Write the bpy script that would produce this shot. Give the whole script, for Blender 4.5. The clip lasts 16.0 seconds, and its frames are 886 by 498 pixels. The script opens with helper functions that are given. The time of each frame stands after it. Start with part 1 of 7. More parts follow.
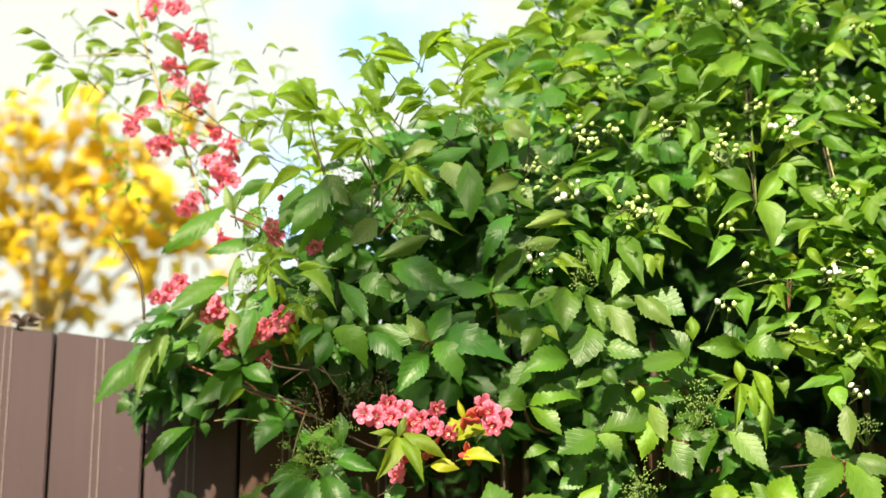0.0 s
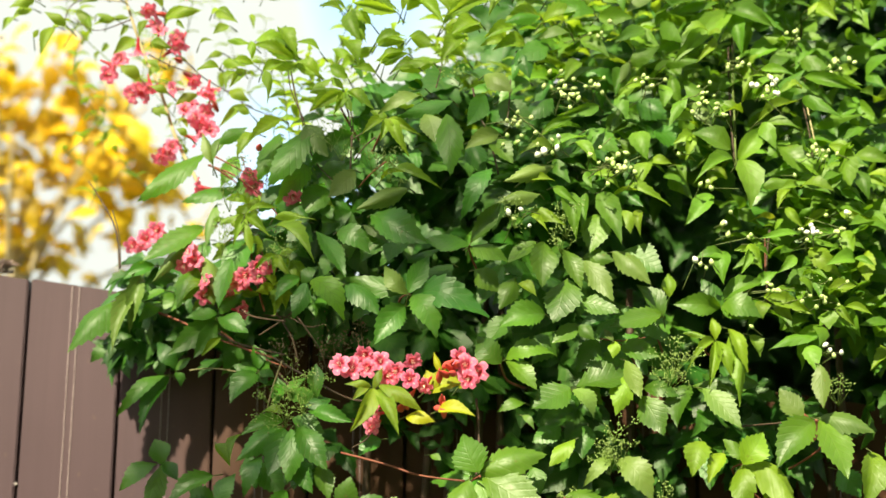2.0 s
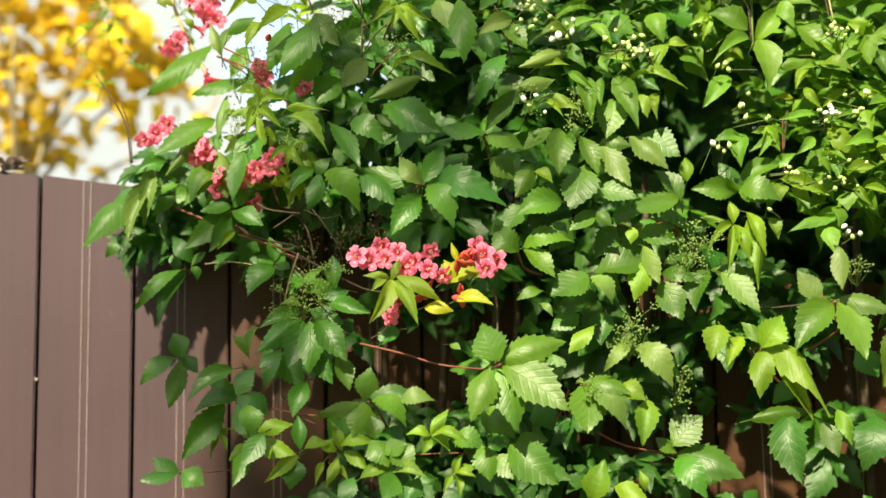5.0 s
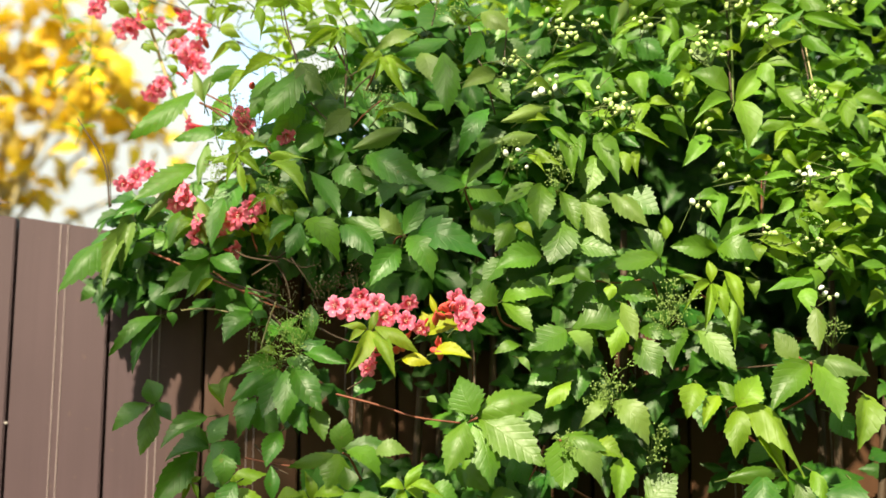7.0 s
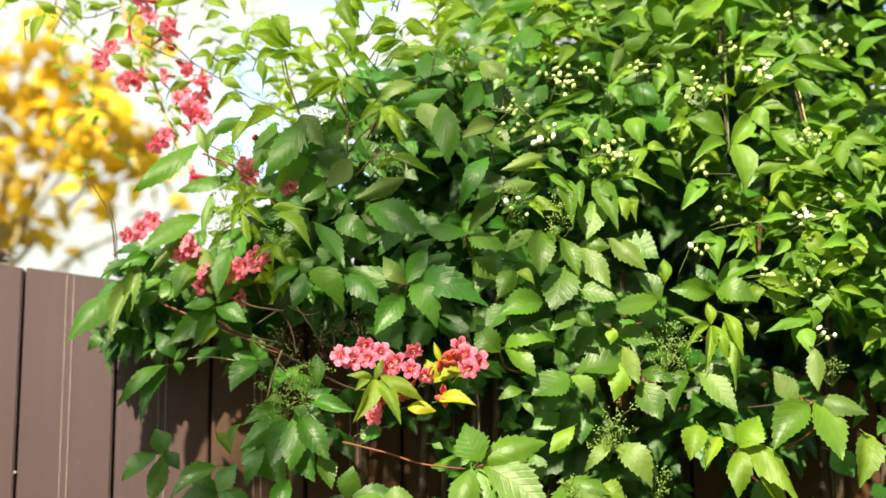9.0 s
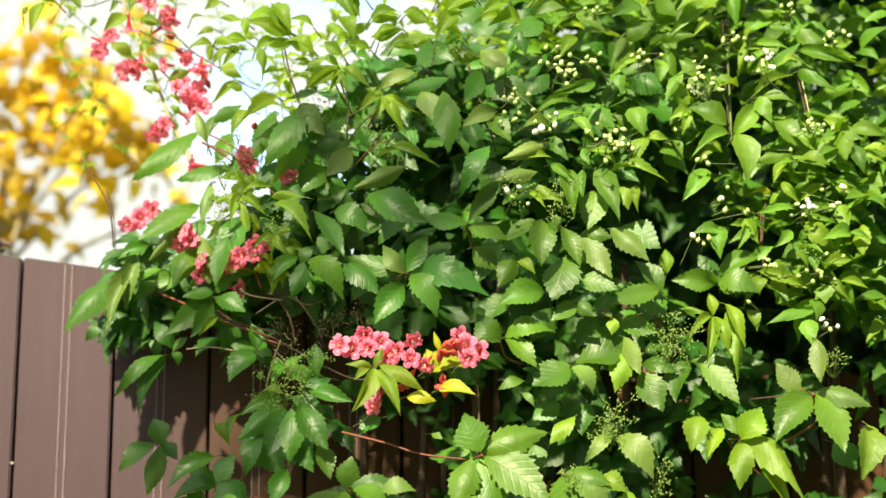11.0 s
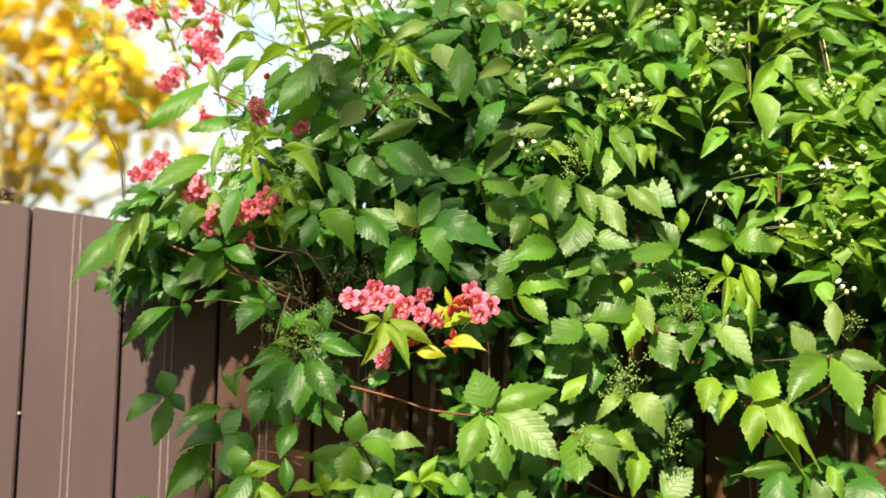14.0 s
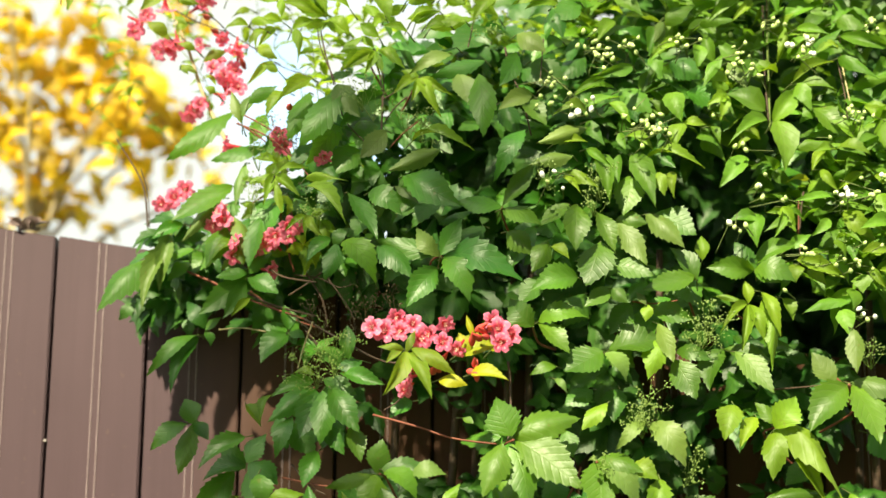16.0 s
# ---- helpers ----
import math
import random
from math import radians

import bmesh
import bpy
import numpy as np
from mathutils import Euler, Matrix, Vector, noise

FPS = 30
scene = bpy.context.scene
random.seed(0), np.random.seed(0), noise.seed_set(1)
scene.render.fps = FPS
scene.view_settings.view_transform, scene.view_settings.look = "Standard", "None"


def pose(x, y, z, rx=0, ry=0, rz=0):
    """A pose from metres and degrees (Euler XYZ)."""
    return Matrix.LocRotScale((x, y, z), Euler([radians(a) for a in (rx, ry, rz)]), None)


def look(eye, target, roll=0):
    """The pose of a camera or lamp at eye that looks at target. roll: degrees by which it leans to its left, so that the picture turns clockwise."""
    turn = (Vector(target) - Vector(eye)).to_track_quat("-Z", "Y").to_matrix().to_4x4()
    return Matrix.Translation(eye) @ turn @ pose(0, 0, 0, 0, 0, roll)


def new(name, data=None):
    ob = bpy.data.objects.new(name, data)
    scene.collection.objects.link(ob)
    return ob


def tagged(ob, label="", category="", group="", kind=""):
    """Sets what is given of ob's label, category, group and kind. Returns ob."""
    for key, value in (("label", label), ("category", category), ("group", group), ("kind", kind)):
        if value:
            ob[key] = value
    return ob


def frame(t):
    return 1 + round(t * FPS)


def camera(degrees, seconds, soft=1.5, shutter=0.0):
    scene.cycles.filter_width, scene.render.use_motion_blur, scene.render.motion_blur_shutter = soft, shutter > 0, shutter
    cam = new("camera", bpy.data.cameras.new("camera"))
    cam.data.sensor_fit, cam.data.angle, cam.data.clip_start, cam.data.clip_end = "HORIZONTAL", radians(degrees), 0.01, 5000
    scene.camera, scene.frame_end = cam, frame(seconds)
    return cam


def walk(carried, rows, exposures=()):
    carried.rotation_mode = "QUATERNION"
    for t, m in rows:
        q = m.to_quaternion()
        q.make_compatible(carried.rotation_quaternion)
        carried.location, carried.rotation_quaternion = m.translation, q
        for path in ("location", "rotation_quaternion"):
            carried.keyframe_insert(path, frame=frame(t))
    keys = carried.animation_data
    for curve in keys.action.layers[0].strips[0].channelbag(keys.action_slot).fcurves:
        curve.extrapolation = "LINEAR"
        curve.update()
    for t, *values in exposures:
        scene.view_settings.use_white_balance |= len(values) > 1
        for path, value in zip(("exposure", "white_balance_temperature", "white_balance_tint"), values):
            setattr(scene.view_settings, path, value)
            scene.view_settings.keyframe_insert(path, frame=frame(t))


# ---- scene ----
cam = camera(36, 16.0, 1.5)
PATH = [
    (0, look((0.0184, -0.0055, 1.2940), (-0.0275, 1.9295, 1.7975), -0.71)),
    (0.5, look((0.0146, -0.0071, 1.2988), (-0.0138, 1.9396, 1.7567), -0.41)),
    (1, look((0.0122, -0.0061, 1.2948), (-0.0123, 1.9357, 1.7733), -0.08)),
    (1.5, look((0.0142, -0.0030, 1.2941), (-0.0062, 1.9401, 1.7672), 0.10)),
    (2, look((0.0159, -0.0005, 1.2893), (0.0044, 1.9496, 1.7332), 0.08)),
    (2.5, look((0.0167, 0.0041, 1.2902), (0.0082, 1.9658, 1.6796), -0.28)),
    (3, look((0.0181, 0.0020, 1.2855), (0.0137, 1.9657, 1.6647), -0.13)),
    (3.5, look((0.0179, 0.0024, 1.2865), (0.0119, 1.9661, 1.6654), -0.20)),
    (4, look((0.0083, 0.0069, 1.2904), (0.0001, 1.9752, 1.6447), -0.70)),
    (4.5, look((0.0042, 0.0102, 1.2976), (-0.0186, 1.9881, 1.5928), -1.00)),
    (4.7, look((0.0047, 0.0087, 1.2975), (-0.0186, 1.9894, 1.5737), -1.09)),
    (6.8, look((-0.0079, 0.0125, 1.2966), (0.0161, 1.9884, 1.6052), 0.20)),
    (7, look((-0.0033, 0.0102, 1.2988), (0.0176, 1.9793, 1.6485), 0.16)),
    (7.5, look((-0.0172, 0.0015, 1.2948), (0.0078, 1.9481, 1.7531), 0.53)),
    (8, look((-0.0102, -0.0072, 1.3107), (-0.0034, 1.9586, 1.6788), -0.59)),
    (8.5, look((-0.0055, -0.0091, 1.3081), (0.0048, 1.9570, 1.6747), -0.40)),
    (9, look((-0.0086, -0.0158, 1.3215), (0.0157, 1.9471, 1.7041), -0.80)),
    (11.5, look((-0.0075, -0.0021, 1.3097), (0.0124, 1.9604, 1.6946), -0.50)),
    (12, look((-0.0028, -0.0118, 1.3175), (-0.0314, 1.9448, 1.7312), -0.41)),
    (12.5, look((-0.0133, -0.0149, 1.3183), (0.0002, 1.9408, 1.7367), -0.05)),
    (13, look((-0.0045, -0.0060, 1.3091), (0.0116, 1.9609, 1.6714), 0.11)),
    (13.5, look((-0.0001, 0.0069, 1.3035), (0.0152, 1.9778, 1.6430), 0.16)),
    (14, look((-0.0086, 0.0162, 1.3025), (-0.0024, 1.9880, 1.6371), 0.45)),
    (14.5, look((-0.0148, 0.0097, 1.2893), (-0.0155, 1.9760, 1.6551), 0.71)),
    (15, look((-0.0150, 0.0078, 1.2938), (-0.0247, 1.9739, 1.6605), 0.28)),
    (15.5, look((-0.0159, 0.0039, 1.2996), (-0.0338, 1.9699, 1.6660), 0.50)),
    (16, look((-0.0089, 0.0042, 1.3091), (-0.0339, 1.9705, 1.6738), 0.42)),
]
walk(cam, PATH, [(0.0, 1.65, 7200, 0), (4.7, 1.60, 7200, 0), (7.0, 1.65, 7200, 0), (9.0, 1.71, 7200, 0), (16.0, 1.71, 7200, 0)])
cam.data.dof.use_dof = True
cam.data.dof.focus_distance = 1.46
cam.data.dof.aperture_fstop = 3.6

# ---- world, sun ----
CLOUD = 2.14
SUN_ELEV, SUN_TURN = 40.0, -20.0  # height, and how far to the right of straight behind the viewer
world = bpy.data.worlds.new("sky")
scene.world = world
world.use_nodes = True
wn = world.node_tree
sky = wn.nodes.new("ShaderNodeTexSky")
sky.sky_type = "NISHITA"
sky.sun_disc = False
sky.sun_elevation = radians(SUN_ELEV)
sky.sun_rotation = radians(180 - SUN_TURN)
sky.air_density, sky.dust_density = 1.0, 2.0
wn.nodes["Background"].inputs["Strength"].default_value = 0.15
# bright thin cloud over the whole sky, with blue showing between
way = wn.nodes.new("ShaderNodeTexCoord")
cloud = wn.nodes.new("ShaderNodeTexNoise")
cloud.inputs["Scale"].default_value, cloud.inputs["Detail"].default_value = 5.0, 5.0
ramp = wn.nodes.new("ShaderNodeMapRange")
ramp.interpolation_type = "SMOOTHSTEP"
ramp.inputs["From Min"].default_value, ramp.inputs["From Max"].default_value = 0.34, 0.47
veil = wn.nodes.new("ShaderNodeMix")
veil.data_type = "RGBA"
veil.inputs[7].default_value = (CLOUD * 0.98, CLOUD * 1.01, CLOUD * 1.05, 1)
drift = wn.nodes.new("ShaderNodeMapping")
drift.inputs["Location"].default_value = (0.35, 0.0, 0.6)
wn.links.new(way.outputs["Generated"], drift.inputs["Vector"])
wn.links.new(drift.outputs[0], cloud.inputs["Vector"])
wn.links.new(cloud.outputs["Fac"], ramp.inputs["Value"])
wn.links.new(ramp.outputs[0], veil.inputs[0])
wn.links.new(sky.outputs[0], veil.inputs[6])
wn.links.new(veil.outputs[2], wn.nodes["Background"].inputs["Color"])
sun_data = bpy.data.lights.new("sun", "SUN")
sun_data.energy, sun_data.angle, sun_data.color = 4.15, radians(1.2), (1.0, 0.91, 0.71)
sun = new("sun", sun_data)
_az, _el = radians(SUN_TURN), radians(SUN_ELEV)
SUN_WAY = Vector((math.sin(_az) * math.cos(_el), -math.cos(_az) * math.cos(_el), math.sin(_el)))
sun.matrix_world = look(SUN_WAY * 20, (0, 0, 0))


# ---- materials ----
def nodes_of(name):
    mat = bpy.data.materials.new(name)
    mat.use_nodes = True
    nt = mat.node_tree
    return mat, nt, nt.nodes["Principled BSDF"], nt.nodes["Material Output"]


def node(nt, kind, **values):
    n = nt.nodes.new(kind)
    for key, value in values.items():
        if key == "operation":
            n.operation = value
        elif key == "blend":
            n.blend_type = value
        elif key == "data":
            n.data_type = value
    return n


def mth(nt, op, a, b=None, c=None):
    n = node(nt, "ShaderNodeMath", operation=op)
    for i, v in enumerate((a, b, c)):
        if v is None:
            continue
        if isinstance(v, (int, float)):
            n.inputs[i].default_value = v
        else:
            nt.links.new(v, n.inputs[i])
    return n.outputs[0]


def mixc(nt, fac, a, b, blend="MIX"):
    n = node(nt, "ShaderNodeMix", data="RGBA", blend=blend)
    for i, v in ((0, fac), (6, a), (7, b)):
        if isinstance(v, (int, float)):
            n.inputs[i].default_value = v
        elif isinstance(v, tuple):
            n.inputs[i].default_value = (*v, 1)
        else:
            nt.links.new(v, n.inputs[i])
    return n.outputs[2]


def noise_of(nt, scale, detail=3.0, rough=0.55, coords=None):
    n = node(nt, "ShaderNodeTexNoise")
    n.inputs["Scale"].default_value, n.inputs["Detail"].default_value, n.inputs["Roughness"].default_value = scale, detail, rough
    if coords is None:
        coords = node(nt, "ShaderNodeTexCoord").outputs["Object"]
    nt.links.new(coords, n.inputs["Vector"])
    return n.outputs["Fac"]


def bump(nt, height, strength, distance, bsdf):
    b = node(nt, "ShaderNodeBump")
    b.inputs["Strength"].default_value, b.inputs["Distance"].default_value = strength, distance
    nt.links.new(height, b.inputs["Height"])
    nt.links.new(b.outputs[0], bsdf.inputs["Normal"])
    return b.outputs[0]


def leaf_material(name, dark, light, through_colour, veins=7.0, rough=0.42, glow=0.4, island=False, vary=0.35, spread=1.0):
    """A leaf: side veins that rise to the edge, mottling, light shining through."""
    mat, nt, bsdf, out = nodes_of(name)
    uv = node(nt, "ShaderNodeTexCoord").outputs["UV"]
    sep = node(nt, "ShaderNodeSeparateXYZ")
    nt.links.new(uv, sep.inputs[0])
    u, v = sep.outputs[0], sep.outputs[1]
    side = mth(nt, "ABSOLUTE", mth(nt, "SUBTRACT", u, 0.5))
    rise = mth(nt, "FRACT", mth(nt, "MULTIPLY", mth(nt, "SUBTRACT", v, mth(nt, "MULTIPLY", side, 0.62)), veins))
    ridge = mth(nt, "ABSOLUTE", mth(nt, "SUBTRACT", rise, 0.5))
    vein = mth(nt, "SMOOTH_MIN", mth(nt, "MULTIPLY", ridge, 6.0), 1.0, 0.5)
    mid = mth(nt, "MINIMUM", mth(nt, "MULTIPLY", side, 38.0), 1.0)
    flesh = mth(nt, "MULTIPLY", vein, mid)
    if island:
        rnd = node(nt, "ShaderNodeNewGeometry").outputs["Random Per Island"]
    else:
        rnd = node(nt, "ShaderNodeObjectInfo").outputs["Random"]
    where = node(nt, "ShaderNodeNewGeometry").outputs["Position"]
    patch = noise_of(nt, 42.0, 4.0, 0.6, where)
    fine = noise_of(nt, 420.0, 2.0, 0.5, where)
    blend = mth(nt, "MULTIPLY_ADD", mth(nt, "ADD", mth(nt, "MULTIPLY", rnd, 0.9), mth(nt, "SUBTRACT", patch, 0.5)), spread, 0.05)
    colour = mixc(nt, blend, dark, light)
    # the stalk end and the midrib are yellower, by a share that differs from leaf to leaf
    young = mth(nt, "MULTIPLY", mth(nt, "POWER", mth(nt, "SUBTRACT", 1.0, v), 1.6), mth(nt, "FRACT", mth(nt, "MULTIPLY", rnd, 13.7)))
    colour = mixc(nt, mth(nt, "MULTIPLY", young, 0.55), colour, mixc(nt, 0.5, light, through_colour))
    lighter = mixc(nt, 0.5, colour, (0.30, 0.36, 0.12))
    colour = mixc(nt, mth(nt, "MULTIPLY", mth(nt, "SUBTRACT", 1.0, flesh), 0.13), colour, lighter)
    hsv = node(nt, "ShaderNodeHueSaturation")
    nt.links.new(colour, hsv.inputs["Color"])
    again = mth(nt, "FRACT", mth(nt, "MULTIPLY", rnd, 37.7))
    nt.links.new(mth(nt, "MULTIPLY_ADD", again, vary, 1.0 - vary * 0.5), hsv.inputs["Value"])
    nt.links.new(mth(nt, "MULTIPLY_ADD", mth(nt, "FRACT", mth(nt, "MULTIPLY", rnd, 91.3)), 0.02, 0.490), hsv.inputs["Hue"])
    colour = hsv.outputs[0]
    spots = mth(nt, "GREATER_THAN", noise_of(nt, 95.0, 2.0, 0.5, where), 0.73)
    colour = mixc(nt, mth(nt, "MULTIPLY", spots, 0.35), colour, (0.16, 0.12, 0.04))
    nt.links.new(colour, bsdf.inputs["Base Color"])
    nt.links.new(mth(nt, "MULTIPLY_ADD", fine, 0.22, rough - 0.05), bsdf.inputs["Roughness"])
    bsdf.inputs["Specular IOR Level"].default_value = 0.52
    cushion = mth(nt, "MULTIPLY_ADD", fine, 0.25, flesh)
    nrm = bump(nt, mth(nt, "MULTIPLY_ADD", cushion, 0.38, mth(nt, "MULTIPLY", noise_of(nt, 70.0, 1.0, 0.4, where), 3.2)), 0.36, 0.0011, bsdf)
    trans = node(nt, "ShaderNodeBsdfTranslucent")
    tc = mixc(nt, mth(nt, "MULTIPLY", mth(nt, "SUBTRACT", 1.0, flesh), 0.3), mixc(nt, 0.55, colour, through_colour), (0.06, 0.10, 0.01))
    nt.links.new(tc, trans.inputs["Color"])
    nt.links.new(nrm, trans.inputs["Normal"])
    mixer = node(nt, "ShaderNodeMixShader")
    mixer.inputs[0].default_value = glow
    nt.links.new(bsdf.outputs[0], mixer.inputs[1])
    nt.links.new(trans.outputs[0], mixer.inputs[2])
    nt.links.new(mixer.outputs[0], out.inputs["Surface"])
    return mat


GREEN = {  # dark, light, colour that shines through, veins, gloss, share of light let through
    "c": ((0.021, 0.090, 0.011), (0.062, 0.172, 0.017), (0.12, 0.38, 0.014), 7.0, 0.38, 0.30),
    # s repeats c yellower: the warm sun put into the leaf colour
    "s": ((0.031, 0.092, 0.010), (0.083, 0.182, 0.015), (0.21, 0.40, 0.012), 7.0, 0.40, 0.34),
    "y": ((0.100, 0.200, 0.014), (0.190, 0.310, 0.022), (0.34, 0.48, 0.02), 6.0, 0.46, 0.42),
    "m": ((0.060, 0.160, 0.014), (0.145, 0.290, 0.026), (0.25, 0.46, 0.02), 5.0, 0.46, 0.46),
    "w": ((0.085, 0.150, 0.012), (0.180, 0.270, 0.020), (0.46, 0.62, 0.04), 6.0, 0.50, 0.52),
    "v": ((0.260, 0.310, 0.012), (0.400, 0.400, 0.016), (0.62, 0.60, 0.02), 6.0, 0.50, 0.40),
    "p": ((0.062, 0.122, 0.022), (0.128, 0.200, 0.036), (0.20, 0.34, 0.05), 7.0, 0.45, 0.30),
    "t": ((0.080, 0.160, 0.014), (0.170, 0.290, 0.022), (0.55, 0.75, 0.05), 6.0, 0.46, 0.58),
    # b repeats c brighter: light from the sky behind put into the colour
    "b": ((0.036, 0.130, 0.016), (0.086, 0.230, 0.022), (0.30, 0.60, 0.03), 7.0, 0.42, 0.54),
    # d repeats c darker: the shade inside the vine put into the colour
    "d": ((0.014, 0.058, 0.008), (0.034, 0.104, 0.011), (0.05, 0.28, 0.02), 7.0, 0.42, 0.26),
}
LEAF_MAT = {k: leaf_material("leaf_" + k, a, b, c, n, r, g) for k, (a, b, c, n, r, g) in GREEN.items()}
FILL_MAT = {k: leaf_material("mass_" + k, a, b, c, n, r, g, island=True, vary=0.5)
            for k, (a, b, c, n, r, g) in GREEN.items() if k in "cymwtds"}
YELLOW_MAT = leaf_material("yellow_leaf", (0.20, 0.105, 0.006), (0.80, 0.56, 0.035), (0.80, 0.52, 0.02), 4.0, 0.5, 0.50, island=True, vary=0.9, spread=1.6)


def bark_material(name, dark, light, scale=60.0, rough=0.7):
    mat, nt, bsdf, out = nodes_of(name)
    where = node(nt, "ShaderNodeNewGeometry").outputs["Position"]
    a, b = noise_of(nt, scale, 4, 0.6, where), noise_of(nt, scale * 7, 3, 0.6, where)
    nt.links.new(mixc(nt, mth(nt, "MULTIPLY_ADD", a, 1.6, -0.3), dark, light), bsdf.inputs["Base Color"])
    bsdf.inputs["Roughness"].default_value = rough
    bump(nt, b, 0.5, 0.002, bsdf)
    return mat


RED_STEM = bark_material("red_stem", (0.10, 0.022, 0.014), (0.20, 0.06, 0.03), 50)
BROWN_STEM = bark_material("brown_stem", (0.030, 0.016, 0.010), (0.075, 0.042, 0.025), 50)
PALE_STEM = bark_material("pale_stem", (0.30, 0.24, 0.12), (0.45, 0.38, 0.22), 50)
GREEN_STEM = bark_material("green_stem", (0.07, 0.11, 0.02), (0.14, 0.19, 0.04), 50)
DARK_STEM = bark_material("dark_stem", (0.055, 0.085, 0.018), (0.12, 0.15, 0.04), 50)
TREE_BARK = bark_material("tree_bark", (0.28, 0.22, 0.13), (0.45, 0.37, 0.24), 20)


def plain_material(name, dark, light, scale, rough, bumps=0.0):
    mat, nt, bsdf, out = nodes_of(name)
    where = node(nt, "ShaderNodeNewGeometry").outputs["Position"]
    nt.links.new(mixc(nt, noise_of(nt, scale, 4, 0.6, where), dark, light), bsdf.inputs["Base Color"])
    bsdf.inputs["Roughness"].default_value = rough
    if bumps:
        bump(nt, noise_of(nt, scale * 5, 3, 0.6, where), bumps, 0.002, bsdf)
    return mat


def petal_material():
    """Pink petals: deep red throat, pale streaks, lighter rim."""
    mat, nt, bsdf, out = nodes_of("petal")
    uv = node(nt, "ShaderNodeTexCoord").outputs["UV"]
    sep = node(nt, "ShaderNodeSeparateXYZ")
    nt.links.new(uv, sep.inputs[0])
    u, v = sep.outputs[0], sep.outputs[1]
    rnd = node(nt, "ShaderNodeObjectInfo").outputs["Random"]
    where = node(nt, "ShaderNodeNewGeometry").outputs["Position"]
    n = noise_of(nt, 160, 3, 0.6, where)
    pink = mixc(nt, mth(nt, "MULTIPLY_ADD", n, 0.7, mth(nt, "MULTIPLY", rnd, 0.35)), (0.82, 0.075, 0.215), (0.92, 0.27, 0.47))
    rim = mth(nt, "MULTIPLY", mth(nt, "MAXIMUM", mth(nt, "SUBTRACT", v, 0.72), 0.0), 1.6)
    pink = mixc(nt, rim, pink, (0.93, 0.42, 0.60))
    side = mth(nt, "ABSOLUTE", mth(nt, "SUBTRACT", u, 0.5))
    streak = mth(nt, "MULTIPLY", mth(nt, "LESS_THAN", side, 0.09), mth(nt, "MULTIPLY", mth(nt, "GREATER_THAN", v, 0.22), mth(nt, "LESS_THAN", v, 0.62)))
    pink = mixc(nt, mth(nt, "MULTIPLY", streak, 0.55), pink, (0.88, 0.62, 0.60))
    deep = mth(nt, "MAXIMUM", mth(nt, "MULTIPLY", mth(nt, "SUBTRACT", 0.52, v), 1.9), 0.0)
    pink = mixc(nt, mth(nt, "MINIMUM", deep, 1.0), pink, (0.56, 0.03, 0.08))
    throat = mth(nt, "LESS_THAN", v, 0.15)
    pink = mixc(nt, throat, pink, (0.46, 0.03, 0.05))
    nt.links.new(pink, bsdf.inputs["Base Color"])
    bsdf.inputs["Roughness"].default_value = 0.55
    trans = node(nt, "ShaderNodeBsdfTranslucent")
    nt.links.new(mixc(nt, 0.6, pink, (0.95, 0.16, 0.22)), trans.inputs["Color"])
    mixer = node(nt, "ShaderNodeMixShader")
    mixer.inputs[0].default_value = 0.5
    nt.links.new(bsdf.outputs[0], mixer.inputs[1])
    nt.links.new(trans.outputs[0], mixer.inputs[2])
    nt.links.new(mixer.outputs[0], out.inputs["Surface"])
    return mat


PETAL = petal_material()
RED_BUD = plain_material("red_bud", (0.42, 0.03, 0.03), (0.62, 0.10, 0.08), 200, 0.5)
STAMEN = plain_material("stamen", (0.72, 0.48, 0.42), (0.80, 0.62, 0.52), 300, 0.6)


def bud_material():
    """Cream buds, green at the cup."""
    mat, nt, bsdf, out = nodes_of("white_bud")
    sep = node(nt, "ShaderNodeSeparateXYZ")
    nt.links.new(node(nt, "ShaderNodeTexCoord").outputs["Object"], sep.inputs[0])
    rnd = node(nt, "ShaderNodeObjectInfo").outputs["Random"]
    up = mth(nt, "MULTIPLY_ADD", sep.outputs[2], 1.1, mth(nt, "MULTIPLY_ADD", rnd, 0.7, 0.1))
    nt.links.new(mixc(nt, mth(nt, "MAXIMUM", mth(nt, "MINIMUM", up, 1.0), 0.0), (0.19, 0.33, 0.06), (0.55, 0.63, 0.28)), bsdf.inputs["Base Color"])
    bsdf.inputs["Roughness"].default_value = 0.55
    return mat


WHITE_BUD = bud_material()
WHITE_PETAL = plain_material("white_petal", (0.80, 0.80, 0.74), (0.84, 0.84, 0.80), 120, 0.5)
GREEN_BUD = plain_material("green_bud", (0.10, 0.18, 0.03), (0.20, 0.28, 0.06), 220, 0.55)
DRY_BUD = plain_material("dry_bud", (0.06, 0.05, 0.025), (0.13, 0.09, 0.045), 220, 0.6)
DRY_LEAF = plain_material("dry_leaf", (0.10, 0.07, 0.08), (0.26, 0.18, 0.16), 80, 0.7, 0.4)
SOIL = plain_material("lawn", (0.05, 0.08, 0.02), (0.10, 0.13, 0.04), 3, 0.9, 0.5)


